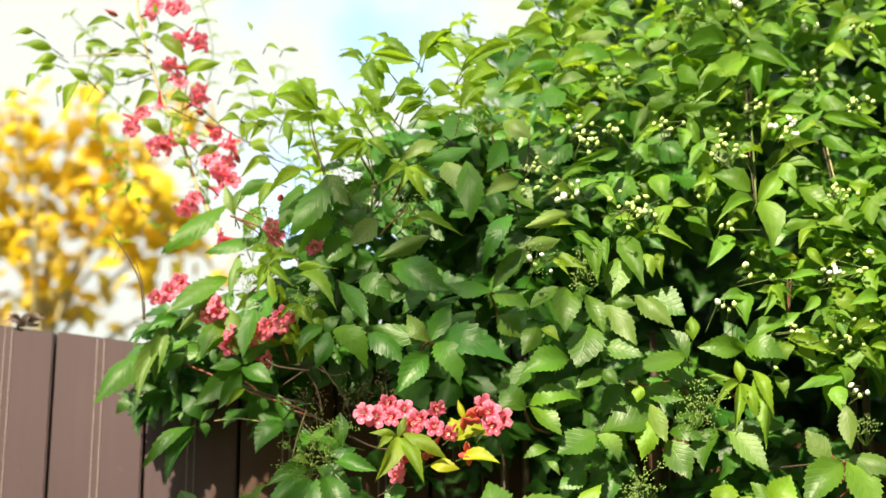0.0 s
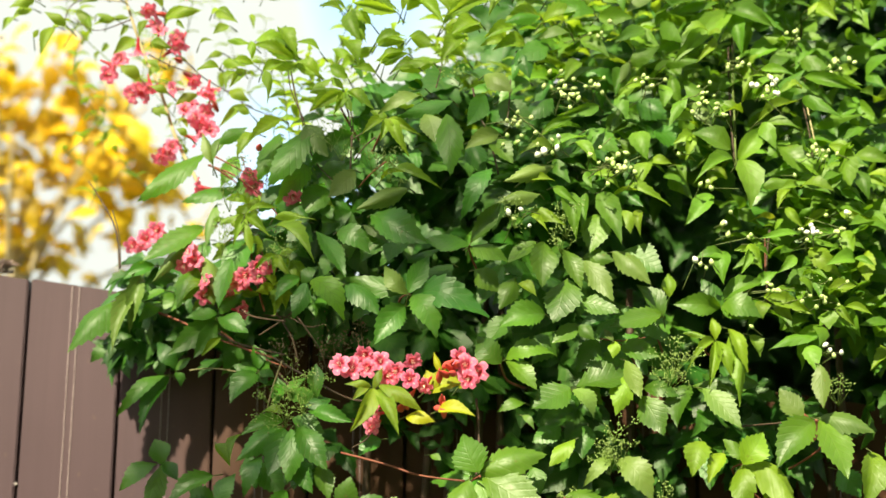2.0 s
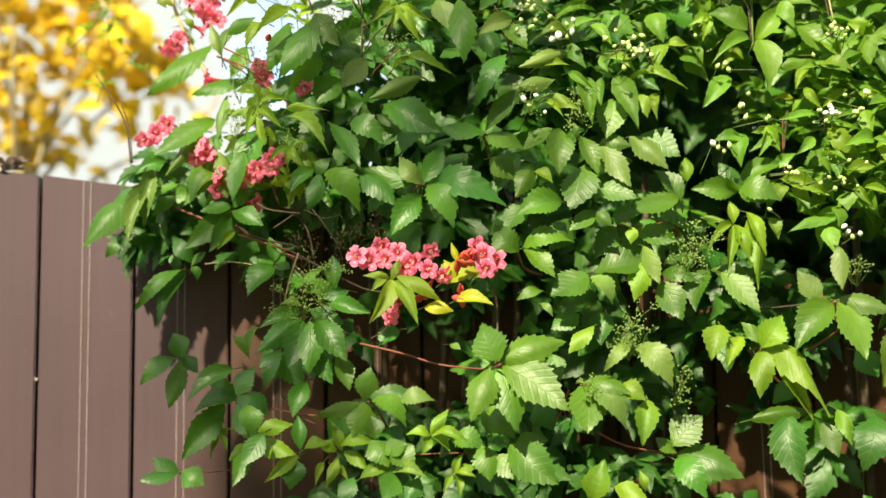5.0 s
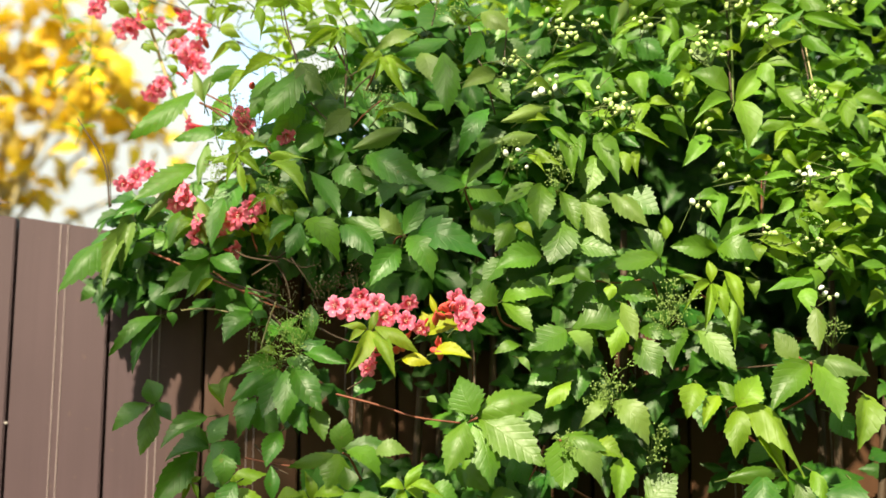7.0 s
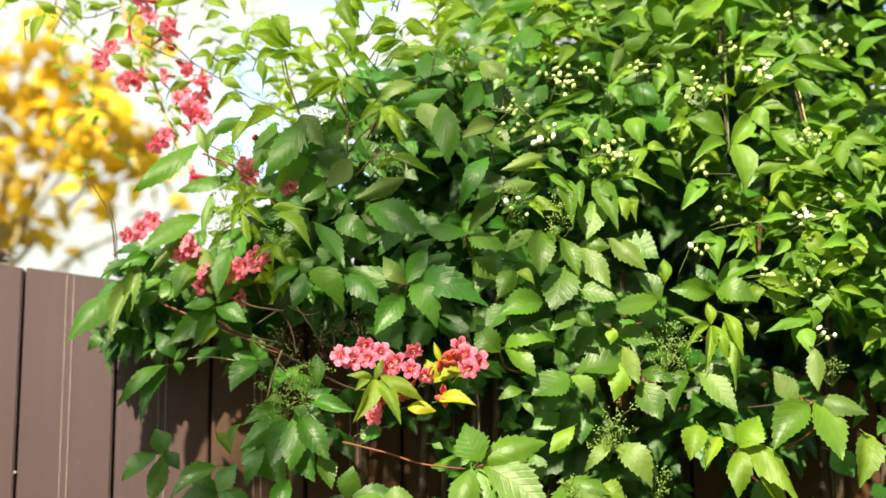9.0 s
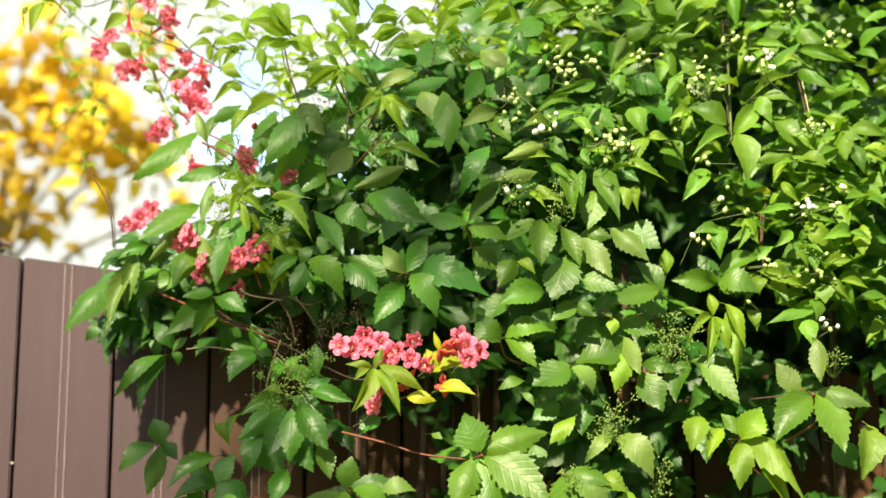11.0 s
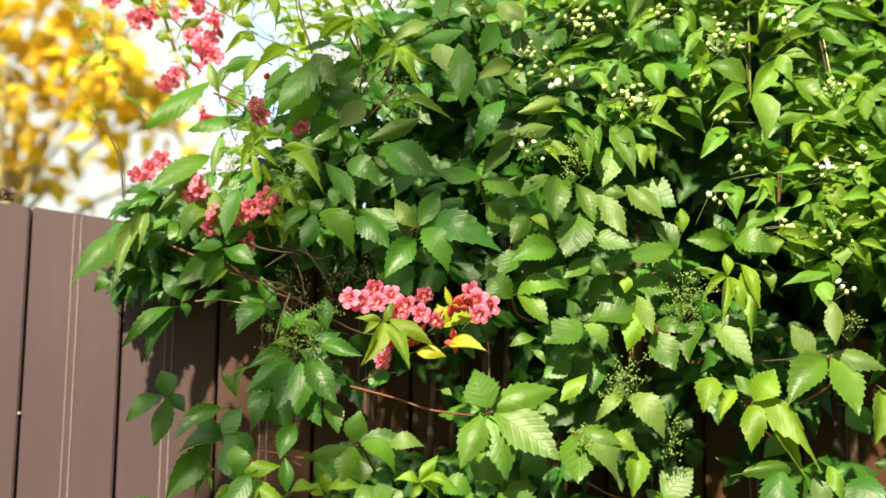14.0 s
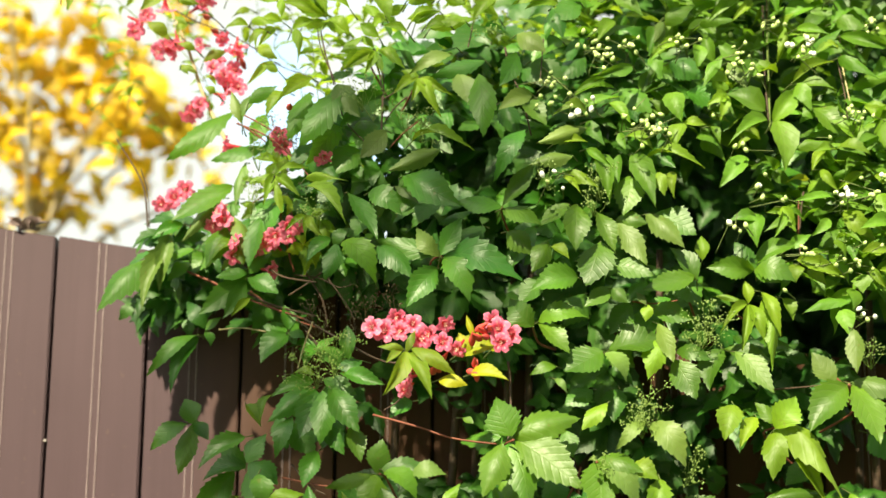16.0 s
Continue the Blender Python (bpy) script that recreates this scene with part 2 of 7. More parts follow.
def fence_material():
    """Brown painted boards: faint vertical grain, dust and scuffs."""
    mat, nt, bsdf, out = nodes_of("fence_paint")
    where = node(nt, "ShaderNodeNewGeometry").outputs["Position"]
    mp = node(nt, "ShaderNodeMapping")
    mp.inputs["Scale"].default_value = (60, 60, 2.2)
    nt.links.new(where, mp.inputs["Vector"])
    grain = noise_of(nt, 1.0, 4, 0.6, mp.outputs[0])
    cloud = noise_of(nt, 5.0, 4, 0.6, where)
    speck = noise_of(nt, 110.0, 3, 0.6, where)
    rnd = node(nt, "ShaderNodeObjectInfo").outputs["Random"]
    colour = mixc(nt, mth(nt, "MULTIPLY_ADD", grain, 0.9, mth(nt, "MULTIPLY_ADD", cloud, 0.9, -0.4)), (0.0410, 0.0205, 0.0280), (0.0630, 0.0340, 0.0450))
    # painted-in light: sky sheen greys the left boards, shade darkens the warm brown right
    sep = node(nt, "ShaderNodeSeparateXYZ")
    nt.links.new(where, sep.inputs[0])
    vine_side = node(nt, "ShaderNodeMapRange")
    vine_side.inputs["From Min"].default_value, vine_side.inputs["From Max"].default_value = -0.38, -0.24
    nt.links.new(mth(nt, "MULTIPLY_ADD", mth(nt, "SUBTRACT", cloud, 0.5), 0.12, sep.outputs[0]), vine_side.inputs["Value"])
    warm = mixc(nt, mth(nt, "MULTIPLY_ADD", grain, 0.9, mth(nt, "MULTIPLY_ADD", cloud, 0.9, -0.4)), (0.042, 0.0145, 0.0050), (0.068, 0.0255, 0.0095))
    colour = mixc(nt, vine_side.outputs[0], colour, warm)
    colour = mixc(nt, mth(nt, "MULTIPLY", mth(nt, "GREATER_THAN", speck, 0.70), 0.3), colour, (0.10, 0.06, 0.045))
    hsv = node(nt, "ShaderNodeHueSaturation")
    nt.links.new(colour, hsv.inputs["Color"])
    nt.links.new(mth(nt, "MULTIPLY_ADD", rnd, 0.12, 0.94), hsv.inputs["Value"])
    nt.links.new(hsv.outputs[0], bsdf.inputs["Base Color"])
    bsdf.inputs["Roughness"].default_value = 0.62
    bsdf.inputs["Specular IOR Level"].default_value = 0.32
    bump(nt, mth(nt, "MULTIPLY_ADD", speck, 0.3, grain), 0.4, 0.0012, bsdf)
    return mat


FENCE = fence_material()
# much paler than the boards: the highlight along the ridge, painted in
BEAD = plain_material("bead_highlight", (0.15, 0.105, 0.115), (0.24, 0.18, 0.195), 40, 0.5)
GAP = plain_material("dark_gap", (0.024, 0.014, 0.011), (0.038, 0.023, 0.018), 60, 0.8)
METAL = plain_material("nail_metal", (0.20, 0.17, 0.17), (0.32, 0.28, 0.28), 300, 0.4)
RENDER = plain_material("house_render", (0.19, 0.17, 0.155), (0.27, 0.25, 0.23), 4, 0.85, 0.3)
ROOF = plain_material("roof_tile", (0.16, 0.09, 0.07), (0.24, 0.14, 0.10), 8, 0.8, 0.4)


# ---- building blocks ----
def part(name, bm, material, parent=None, label=""):
    mesh = bpy.data.meshes.new(name)
    bm.to_mesh(mesh)
    bm.free()
    mesh.materials.append(material)
    ob = new(name, mesh)
    ob.parent = parent
    return tagged(ob, label=label)


def piece(name, mesh, m, parent):
    ob = new(name, mesh)
    ob.parent = parent
    ob.matrix_basis = m
    return ob


def thing(name, at, label, category, group="", kind=""):
    ob = new(name)
    ob.empty_display_size = 0.05
    ob.location = at
    return tagged(ob, label, category, group, kind)


def box(bm, lo, hi, bevel=0.0):
    made = bmesh.ops.create_cube(bm, size=1.0)["verts"]
    size = [b - a for a, b in zip(lo, hi)]
    mid = [(a + b) / 2 for a, b in zip(lo, hi)]
    bmesh.ops.transform(bm, matrix=Matrix.LocRotScale(mid, None, size), verts=made)
    if bevel:
        edges = list({e for v in made for e in v.link_edges})
        bmesh.ops.bevel(bm, geom=edges, offset=bevel, segments=2, affect="EDGES")


def leaf_grid(outline, teeth, bite, fold, arch, wave, seed, twist=0.0, rows=0):
    """A leaf blade one unit long and about one wide: points, faces and their (u, v).
    Each tooth is a notch and a tip that points forward; the midrib arches over from stalk to tip."""
    rng = random.Random(seed)
    cols = (-1.0, -0.5, 0.0, 0.5, 1.0)
    stations = [(0.0, 0.0), (0.05, 0.0), (0.11, 0.0)]
    if teeth:
        for k in range(teeth):
            lo, hi = 0.14 + 0.80 * k / teeth, 0.14 + 0.80 * (k + 1) / teeth
            stations += [(lo + 0.012, -0.55), (lo + (hi - lo) * 0.86, 1.0)]
    else:
        stations += [(0.14 + 0.8 * k / rows, 0.0) for k in range(rows)]
    stations += [(0.95, -0.3), (1.0, 0.0)]
    pts, uvs, faces = [], [], []
    lean, phase = rng.uniform(-0.09, 0.09), rng.uniform(0, 6)
    for v, saw in stations:
        half = outline(v) * 0.5
        for c in cols:
            w = half * c
            y = v
            if abs(c) == 1.0 and saw:
                step = bite * saw * rng.uniform(0.6, 1.3)
                w = (half + step * (1.1 - v)) * c if half > 0.02 else w
                y = v + (0.022 * rng.uniform(0.5, 1.3) if saw > 0 else 0.0)
            x = w + lean * math.sin(v * math.pi)
            z = fold * abs(w) + arch * 4 * v * (1 - v) * (1.25 - 0.5 * v) + twist * w * (2 * v - 1)
            z += wave * math.sin(v * 8 + phase + 1.4 * c) * abs(c)
            pts.append((x, y, z))
            uvs.append((0.5 + 0.5 * c * min(1.0, half * 2), v))
    n = len(cols)
    for i in range(len(stations) - 1):
        for j in range(n - 1):
            a = i * n + j
            faces.append((a, a + 1, a + n + 1, a + n))
    return pts, faces, uvs


def wedge(belly, drawn=1.15):
    """Outline of a leaflet: a wedge to the belly, then drawn out to a point."""
    def width(v):
        if v < belly:
            return math.sin(v / belly * math.pi / 2) ** 0.78 + 0.012
        s = (v - belly) / (1 - belly)
        return (1 - s) ** drawn * (1 + 0.95 * s * (1 - 0.25 * s)) + 0.010
    return width


def ovate(belly, drawn=1.25):
    """Outline of a leaf: rounded at the stalk, widest at belly, pointed."""
    def width(v):
        if v < belly:
            return math.sin(v / belly * math.pi / 2) ** 0.66 + 0.012
        s = (v - belly) / (1 - belly)
        return (1 - s) ** drawn * (1 + 0.85 * s) + 0.010
    return width


SHAPES = {
    "c": [dict(outline=wedge(0.47, 1.3), teeth=7, bite=0.089, fold=-0.10, arch=0.07, wave=0.012, seed=1, twist=0.22),
          dict(outline=wedge(0.50, 1.3), teeth=8, bite=0.081, fold=0.22, arch=0.11, wave=0.015, seed=2, twist=-0.3),
          dict(outline=wedge(0.45, 1.35), teeth=7, bite=0.089, fold=-0.26, arch=0.14, wave=0.018, seed=3, twist=0.1),
          dict(outline=wedge(0.48, 1.3), teeth=8, bite=0.081, fold=0.10, arch=0.04, wave=0.02, seed=4, twist=-0.15),
          dict(outline=wedge(0.46, 1.35), teeth=7, bite=0.093, fold=0.06, arch=0.22, wave=0.02, seed=14, twist=0.35)],
    "y": [dict(outline=wedge(0.45, 1.35), teeth=6, bite=0.085, fold=0.35, arch=0.14, wave=0.02, seed=5, twist=0.2),
          dict(outline=wedge(0.42, 1.4), teeth=7, bite=0.076, fold=0.22, arch=0.25, wave=0.02, seed=6, twist=-0.2),
          dict(outline=wedge(0.46, 1.35), teeth=6, bite=0.081, fold=-0.20, arch=0.17, wave=0.02, seed=7, twist=0.3)],
    "m": [dict(outline=ovate(0.38, 1.4), teeth=4, bite=0.038, fold=0.20, arch=0.08, wave=0.012, seed=8, twist=0.2),
          dict(outline=ovate(0.42, 1.4), teeth=4, bite=0.038, fold=0.30, arch=0.17, wave=0.015, seed=9, twist=-0.25),
          dict(outline=ovate(0.36, 1.45), teeth=3, bite=0.034, fold=-0.14, arch=0.14, wave=0.02, seed=10, twist=0.3)],
    "w": [dict(outline=ovate(0.45, 1.35), teeth=6, bite=0.030, fold=0.26, arch=0.14, wave=0.012, seed=11, twist=0.2),
          dict(outline=ovate(0.43, 1.35), teeth=6, bite=0.030, fold=-0.18, arch=0.22, wave=0.015, seed=12, twist=-0.3)],
}
SHAPE_OF = {"c": "c", "d": "c", "p": "c", "y": "y", "m": "m", "w": "w", "v": "w", "t": "y", "b": "c", "s": "c"}


def leaf_mesh(name, grid, material):
    pts, faces, uvs = grid
    mesh = bpy.data.meshes.new(name)
    mesh.from_pydata(pts, [], faces)
    layer = mesh.uv_layers.new(name="UVMap")
    for poly in mesh.polygons:
        poly.use_smooth = True
        for li in poly.loop_indices:
            layer.data[li].uv = uvs[mesh.loops[li].vertex_index]
    mesh.materials.append(material)
    return mesh


GRIDS = {k: [leaf_grid(**s) for s in v] for k, v in SHAPES.items()}
LEAF_MESH = {k: [leaf_mesh("leaf", g, LEAF_MAT[k]) for g in GRIDS[SHAPE_OF[k]]] for k in GREEN}
COARSE = {k: [leaf_grid(**{**s, "rows": 4, "teeth": 4 if k in "cy" else 0, "bite": s["bite"] * 1.3, "wave": 0.0}) for s in v] for k, v in SHAPES.items()}


def leaf_frame(base, tip, width, face, roll=0.0):
    """The pose of a blade from its stalk to its tip, its upper side towards face."""
    along = Vector(tip) - Vector(base)
    length = along.length
    t = along.normalized()
    n = (face - t * face.dot(t)).normalized()
    n = Matrix.Rotation(roll, 3, t) @ n
    s = t.cross(n)
    m = Matrix((s * width, along, n * length)).transposed().to_4x4()
    m.translation = base
    return m


def tube(bm, points, r0, r1, sides=6):
    """A tapering round stem along a smooth line through points."""
    pts = [Vector(p) for p in points]
    line = []
    for i in range(len(pts) - 1):
        p0, p1, p2, p3 = pts[max(i - 1, 0)], pts[i], pts[i + 1], pts[min(i + 2, len(pts) - 1)]
        for k in range(5):
            s = k / 5
            line.append(0.5 * (2 * p1 + (p2 - p0) * s + (2 * p0 - 5 * p1 + 4 * p2 - p3) * s * s + (3 * p1 - p0 - 3 * p2 + p3) * s ** 3))
    line.append(pts[-1])
    rings = []
    for i, p in enumerate(line):
        d = (line[min(i + 1, len(line) - 1)] - line[max(i - 1, 0)]).normalized()
        a = d.orthogonal().normalized()
        b = d.cross(a)
        r = r0 + (r1 - r0) * i / (len(line) - 1)
        rings.append([bm.verts.new(p + (a * math.cos(q) + b * math.sin(q)) * r) for q in (2 * math.pi * j / sides for j in range(sides))])
    for lo, hi in zip(rings, rings[1:]):
        k0 = min(range(sides), key=lambda k: (hi[k].co - lo[0].co).length)
        for j in range(sides):
            bm.faces.new((lo[j], lo[(j + 1) % sides], hi[(j + 1 + k0) % sides], hi[(j + k0) % sides])).smooth = True
    bm.faces.new(rings[-1])
    bm.faces.new(rings[0][::-1])


def joined(name, grids_and_poses, material, parent, label=""):
    """Many blades in one mesh."""
    verts, faces, uvs, start = [], [], [], 0
    for (pts, fcs, uv), m in grids_and_poses:
        a = np.array(m)
        verts.append(np.array(pts) @ a[:3, :3].T + a[:3, 3])
        faces.append(np.array(fcs) + start)
        uvs.append(np.array(uv)[np.array(fcs).ravel()])
        start += len(pts)
    verts, faces, uvs = np.concatenate(verts), np.concatenate(faces), np.concatenate(uvs)
    mesh = bpy.data.meshes.new(name)
    mesh.from_pydata(verts.tolist(), [], faces.tolist())
    layer = mesh.uv_layers.new(name="UVMap")
    layer.data.foreach_set("uv", uvs.ravel())
    mesh.polygons.foreach_set("use_smooth", [True] * len(mesh.polygons))
    mesh.materials.append(material)
    ob = new(name, mesh)
    ob.parent = parent
    return tagged(ob, label=label, kind="stuff")


# ---- ground, fence, added unseen house behind ----
bm = bmesh.new()
bmesh.ops.create_grid(bm, x_segments=40, y_segments=40, size=400)
ground = part("ground", bm, SOIL)
tagged(ground, "mown green lawn and bare soil", "ground", kind="structure")

FENCE_Y, BOARD, JOINT = 1.75, 0.1235, -0.5365


def fence_top(x):
    return 1.648 - 0.152 * (x + 0.534)


fence = thing("fence", (0, FENCE_Y, 0), "brown painted board fence with a sloping top, half overgrown", "fence")


def fence_board(i):
    x0, x1 = JOINT + i * BOARD + 0.0022, JOINT + (i + 1) * BOARD - 0.0022
    rng = random.Random(i + 50)
    lift = rng.uniform(-0.002, 0.002)
    y0 = rng.uniform(0.0, 0.002)
    bm = bmesh.new()
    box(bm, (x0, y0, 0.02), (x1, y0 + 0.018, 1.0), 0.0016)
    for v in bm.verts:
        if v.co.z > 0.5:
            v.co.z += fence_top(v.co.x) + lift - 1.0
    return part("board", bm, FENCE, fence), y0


for i in range(-14, 26):
    board, y0 = fence_board(i)
    if -3 <= i <= 8:
        for k in (0, 1):
            xm = JOINT + (i + 0.46 + 0.075 * k) * BOARD
            bm = bmesh.new()
            box(bm, (xm - 0.0007, y0 - 0.0012, 0.03), (xm + 0.0007, y0 + 0.001, fence_top(xm) - 0.002), 0.0003)
            part("bead", bm, BEAD, board, "thin raised bead with its highlight painted in")
for z in (0.35, 1.15):
    bm = bmesh.new()
    x0, x1 = JOINT - 14 * BOARD, JOINT + 26 * BOARD
    box(bm, (x0, 0.021, z), (x1, 0.06, z + 0.09), 0.003)
    part("rail", bm, GAP, fence)
bm = bmesh.new()
box(bm, (JOINT - 14 * BOARD, 0.0195, 0.05), (JOINT + 26 * BOARD, 0.021, 1.0))
for v in bm.verts:
    if v.co.z > 0.5:
        v.co.z = fence_top(v.co.x) - 0.012
part("batten", bm, GAP, fence, "dark backing seen in the joints")
bm = bmesh.new()
bmesh.ops.create_uvsphere(bm, u_segments=10, v_segments=6, radius=0.0019)
bmesh.ops.transform(bm, matrix=pose(-0.536, -0.001, 1.382) @ Matrix.Diagonal((1.3, 0.7, 1, 1)), verts=bm.verts)
part("nail", bm, METAL, fence, "shiny nail head")

# ---- unseen house added behind the viewer to cut the sky light ----
house = thing("house", (0, -4.6, 0), "unseen grey rendered house with a flat roof, added to block sky light", "house")
bm = bmesh.new()
box(bm, (-1.2, -8, 0), (13, 0, 6.6), 0.02)
part("wall", bm, RENDER, house)
bm = bmesh.new()
box(bm, (-1.3, -8.1, 6.6), (13.1, 0.1, 6.8), 0.02)
part("roof", bm, ROOF, house)

# ---- unseen tree added behind the viewer; its low bough shades vine and fence ----
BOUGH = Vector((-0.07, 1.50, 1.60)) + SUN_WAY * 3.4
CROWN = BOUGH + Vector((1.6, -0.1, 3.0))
shade_tree = thing("tree", (CROWN.x, CROWN.y, 0), "unseen leafy tree with a low bough, added to shade the vine", "tree")
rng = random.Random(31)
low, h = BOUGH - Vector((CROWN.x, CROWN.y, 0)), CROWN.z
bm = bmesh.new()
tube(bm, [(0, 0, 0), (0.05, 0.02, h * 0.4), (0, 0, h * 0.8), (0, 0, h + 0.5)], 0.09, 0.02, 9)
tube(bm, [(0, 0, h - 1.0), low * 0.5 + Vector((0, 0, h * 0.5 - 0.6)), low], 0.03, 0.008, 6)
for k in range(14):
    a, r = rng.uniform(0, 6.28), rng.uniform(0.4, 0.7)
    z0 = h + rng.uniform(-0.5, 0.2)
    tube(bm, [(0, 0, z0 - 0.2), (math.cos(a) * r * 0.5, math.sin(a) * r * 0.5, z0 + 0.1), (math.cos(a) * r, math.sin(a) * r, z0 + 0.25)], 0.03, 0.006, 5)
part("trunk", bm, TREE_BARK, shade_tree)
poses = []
# after the crown, loose clumps set up-sun to dim parts of vine and fence
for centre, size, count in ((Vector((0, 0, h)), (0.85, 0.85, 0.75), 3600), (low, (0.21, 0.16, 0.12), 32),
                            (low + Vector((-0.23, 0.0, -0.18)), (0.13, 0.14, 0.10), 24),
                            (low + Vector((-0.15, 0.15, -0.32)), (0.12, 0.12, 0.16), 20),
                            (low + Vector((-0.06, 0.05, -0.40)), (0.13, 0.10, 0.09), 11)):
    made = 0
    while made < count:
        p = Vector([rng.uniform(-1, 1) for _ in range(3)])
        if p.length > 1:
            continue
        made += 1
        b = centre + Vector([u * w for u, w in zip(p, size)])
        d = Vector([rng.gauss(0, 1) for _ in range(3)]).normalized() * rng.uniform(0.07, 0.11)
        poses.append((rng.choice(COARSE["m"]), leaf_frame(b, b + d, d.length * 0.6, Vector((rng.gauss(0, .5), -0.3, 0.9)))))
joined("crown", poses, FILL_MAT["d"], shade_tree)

# ---- yellow tree beyond the fence ----
yellow_tree = thing("tree", (-1.15, 3.6, 0), "small tree with golden yellow and orange leaves", "tree")
rng = random.Random(21)
bm = bmesh.new()
tube(bm, [(0, 0, 0), (0.03, 0, 0.9), (-0.02, 0.02, 1.7), (0.0, 0.0, 2.3)], 0.03, 0.012, 8)
for k in range(16):
    a = rng.uniform(0, 2 * math.pi)
    z0 = rng.uniform(1.7, 2.25)
    r = rng.uniform(0.25, 0.62)
    end = Vector((math.cos(a) * r, math.sin(a) * r * 0.8, z0 + rng.uniform(0.15, 0.5)))
    mid = Vector((math.cos(a) * r * 0.45, math.sin(a) * r * 0.4, z0 + 0.1))
    tube(bm, [(0, 0, z0 - 0.12), mid, end], 0.009, 0.004, 5)
part("trunk", bm, TREE_BARK, yellow_tree)
poses = []


def clump(x, z, r):
    """A bunch of leaves of the crown."""
    for k in range(int(6 + 150 * r)):
        b = Vector((x + rng.gauss(0, 0.5) * r, rng.gauss(0, 0.14), z + rng.gauss(0, 0.5) * r))
        d = Vector((rng.gauss(0, 1), rng.gauss(0, 0.7), rng.gauss(0, 1))).normalized() * rng.uniform(0.055, 0.100)
        poses.append((rng.choice(COARSE["w"]), leaf_frame(b, b + d, d.length * 0.62, Vector((rng.gauss(0, .5), -0.7, 0.8)))))


clump(-0.13, 2.59, 0.070)
clump(-0.08, 2.48, 0.078)
clump(0.00, 2.50, 0.055)
clump(0.11, 2.61, 0.047)
clump(0.13, 2.55, 0.063)
clump(0.18, 2.53, 0.055)
clump(0.22, 2.46, 0.055)
clump(-0.05, 2.39, 0.094)
clump(0.06, 2.42, 0.078)
clump(0.09, 2.35, 0.094)
clump(0.18, 2.38, 0.070)
clump(0.25, 2.36, 0.063)
clump(0.32, 2.38, 0.034)
clump(-0.02, 2.29, 0.110)
clump(0.10, 2.27, 0.094)
clump(-0.11, 2.27, 0.094)
clump(0.21, 2.31, 0.055)
clump(0.30, 2.31, 0.044)
clump(0.24, 2.25, 0.056)
clump(0.36, 2.30, 0.031)
clump(0.03, 2.11, 0.066)
clump(0.07, 2.09, 0.052)
clump(-0.03, 2.10, 0.038)
clump(0.28, 2.13, 0.031)
clump(0.38, 2.25, 0.028)
clump(0.39, 2.60, 0.028)
clump(-0.04, 2.61, 0.034)
clump(-0.20, 2.44, 0.094)
clump(-0.20, 2.29, 0.094)
clump(-0.21, 2.57, 0.070)
clump(-0.16, 2.10, 0.047)
joined("crown", poses, YELLOW_MAT, yellow_tree, "golden yellow and orange leaves")

# ---- the vine and the shrubs ----
creeper = thing("creeper", (0.2, 1.6, 0), "climbing vine with five-fingered toothed green leaves over the fence", "vine")
orange_bush = thing("shrub", (0.62, 1.62, 0), "mock orange shrub with pale green leaves and white buds", "shrub")
weigela = thing("shrub", (-0.2, 1.68, 0), "weigela shrub with pink trumpet flowers and green leaves", "shrub")
crest = thing("shrub", (0.02, 1.72, 0), "tall shrub with light green pointed leaves above the vine", "shrub")
OWNER = {"c": creeper, "s": creeper, "d": creeper, "p": creeper, "y": creeper, "t": crest, "b": creeper, "m": orange_bush, "w": weigela, "v": weigela}
LEAF_NAME = {"y": "young light green leaflet", "p": "pale faded green leaflet", "v": "yellow leaf"}
EYE = Vector((0.0, 0.0, 1.3))
leaf_rng = random.Random(7)
stalks = {k.name: (k, bmesh.new()) for k in (creeper, orange_bush, weigela, crest)}


def leaf(kind, base, tip, width):
    """One blade that can be told apart, with its short stalk."""
    owner = OWNER[kind]
    o = owner.location
    base, tip = Vector(base), Vector(tip)
    face = (EYE - base).normalized() + Vector((leaf_rng.gauss(0.0, 0.32), 0.0, leaf_rng.gauss(0.55, 0.28)))
    ob = piece("leaflet" if owner is creeper else "leaf", leaf_rng.choice(LEAF_MESH[kind]), leaf_frame(base - o, tip - o, width, face), owner)
    if kind in LEAF_NAME:
        tagged(ob, LEAF_NAME[kind])
    back = (base - tip).normalized() * 0.008 + Vector((0, 0.022, -0.002))
    tube(stalks[owner.name][1], [base - o + back, base - o], 0.0009, 0.0006, 4)


# upper left of the vine, over the fence
leaf("b", (-0.282, 1.582, 1.768), (-0.353, 1.551, 1.700), 0.031)
leaf("p", (-0.265, 1.542, 1.742), (-0.279, 1.546, 1.783), 0.016)
leaf("p", (-0.264, 1.540, 1.744), (-0.250, 1.544, 1.779), 0.015)
leaf("b", (-0.254, 1.518, 1.760), (-0.221, 1.522, 1.782), 0.016)
leaf("b", (-0.145, 1.474, 1.764), (-0.186, 1.448, 1.690), 0.035)
leaf("t", (-0.180, 1.502, 1.785), (-0.216, 1.488, 1.756), 0.018)
leaf("b", (-0.185, 1.525, 1.775), (-0.206, 1.505, 1.712), 0.029)
leaf("p", (-0.147, 1.479, 1.771), (-0.120, 1.464, 1.727), 0.027)
leaf("t", (-0.122, 1.489, 1.812), (-0.146, 1.479, 1.786), 0.015)
leaf("t", (-0.120, 1.488, 1.829), (-0.144, 1.478, 1.809), 0.013)
leaf("w", (-0.272, 1.620, 1.867), (-0.235, 1.624, 1.885), 0.014)
leaf("w", (-0.242, 1.632, 1.848), (-0.273, 1.617, 1.812), 0.011)
leaf("b", (-0.235, 1.593, 1.729), (-0.304, 1.569, 1.704), 0.027)
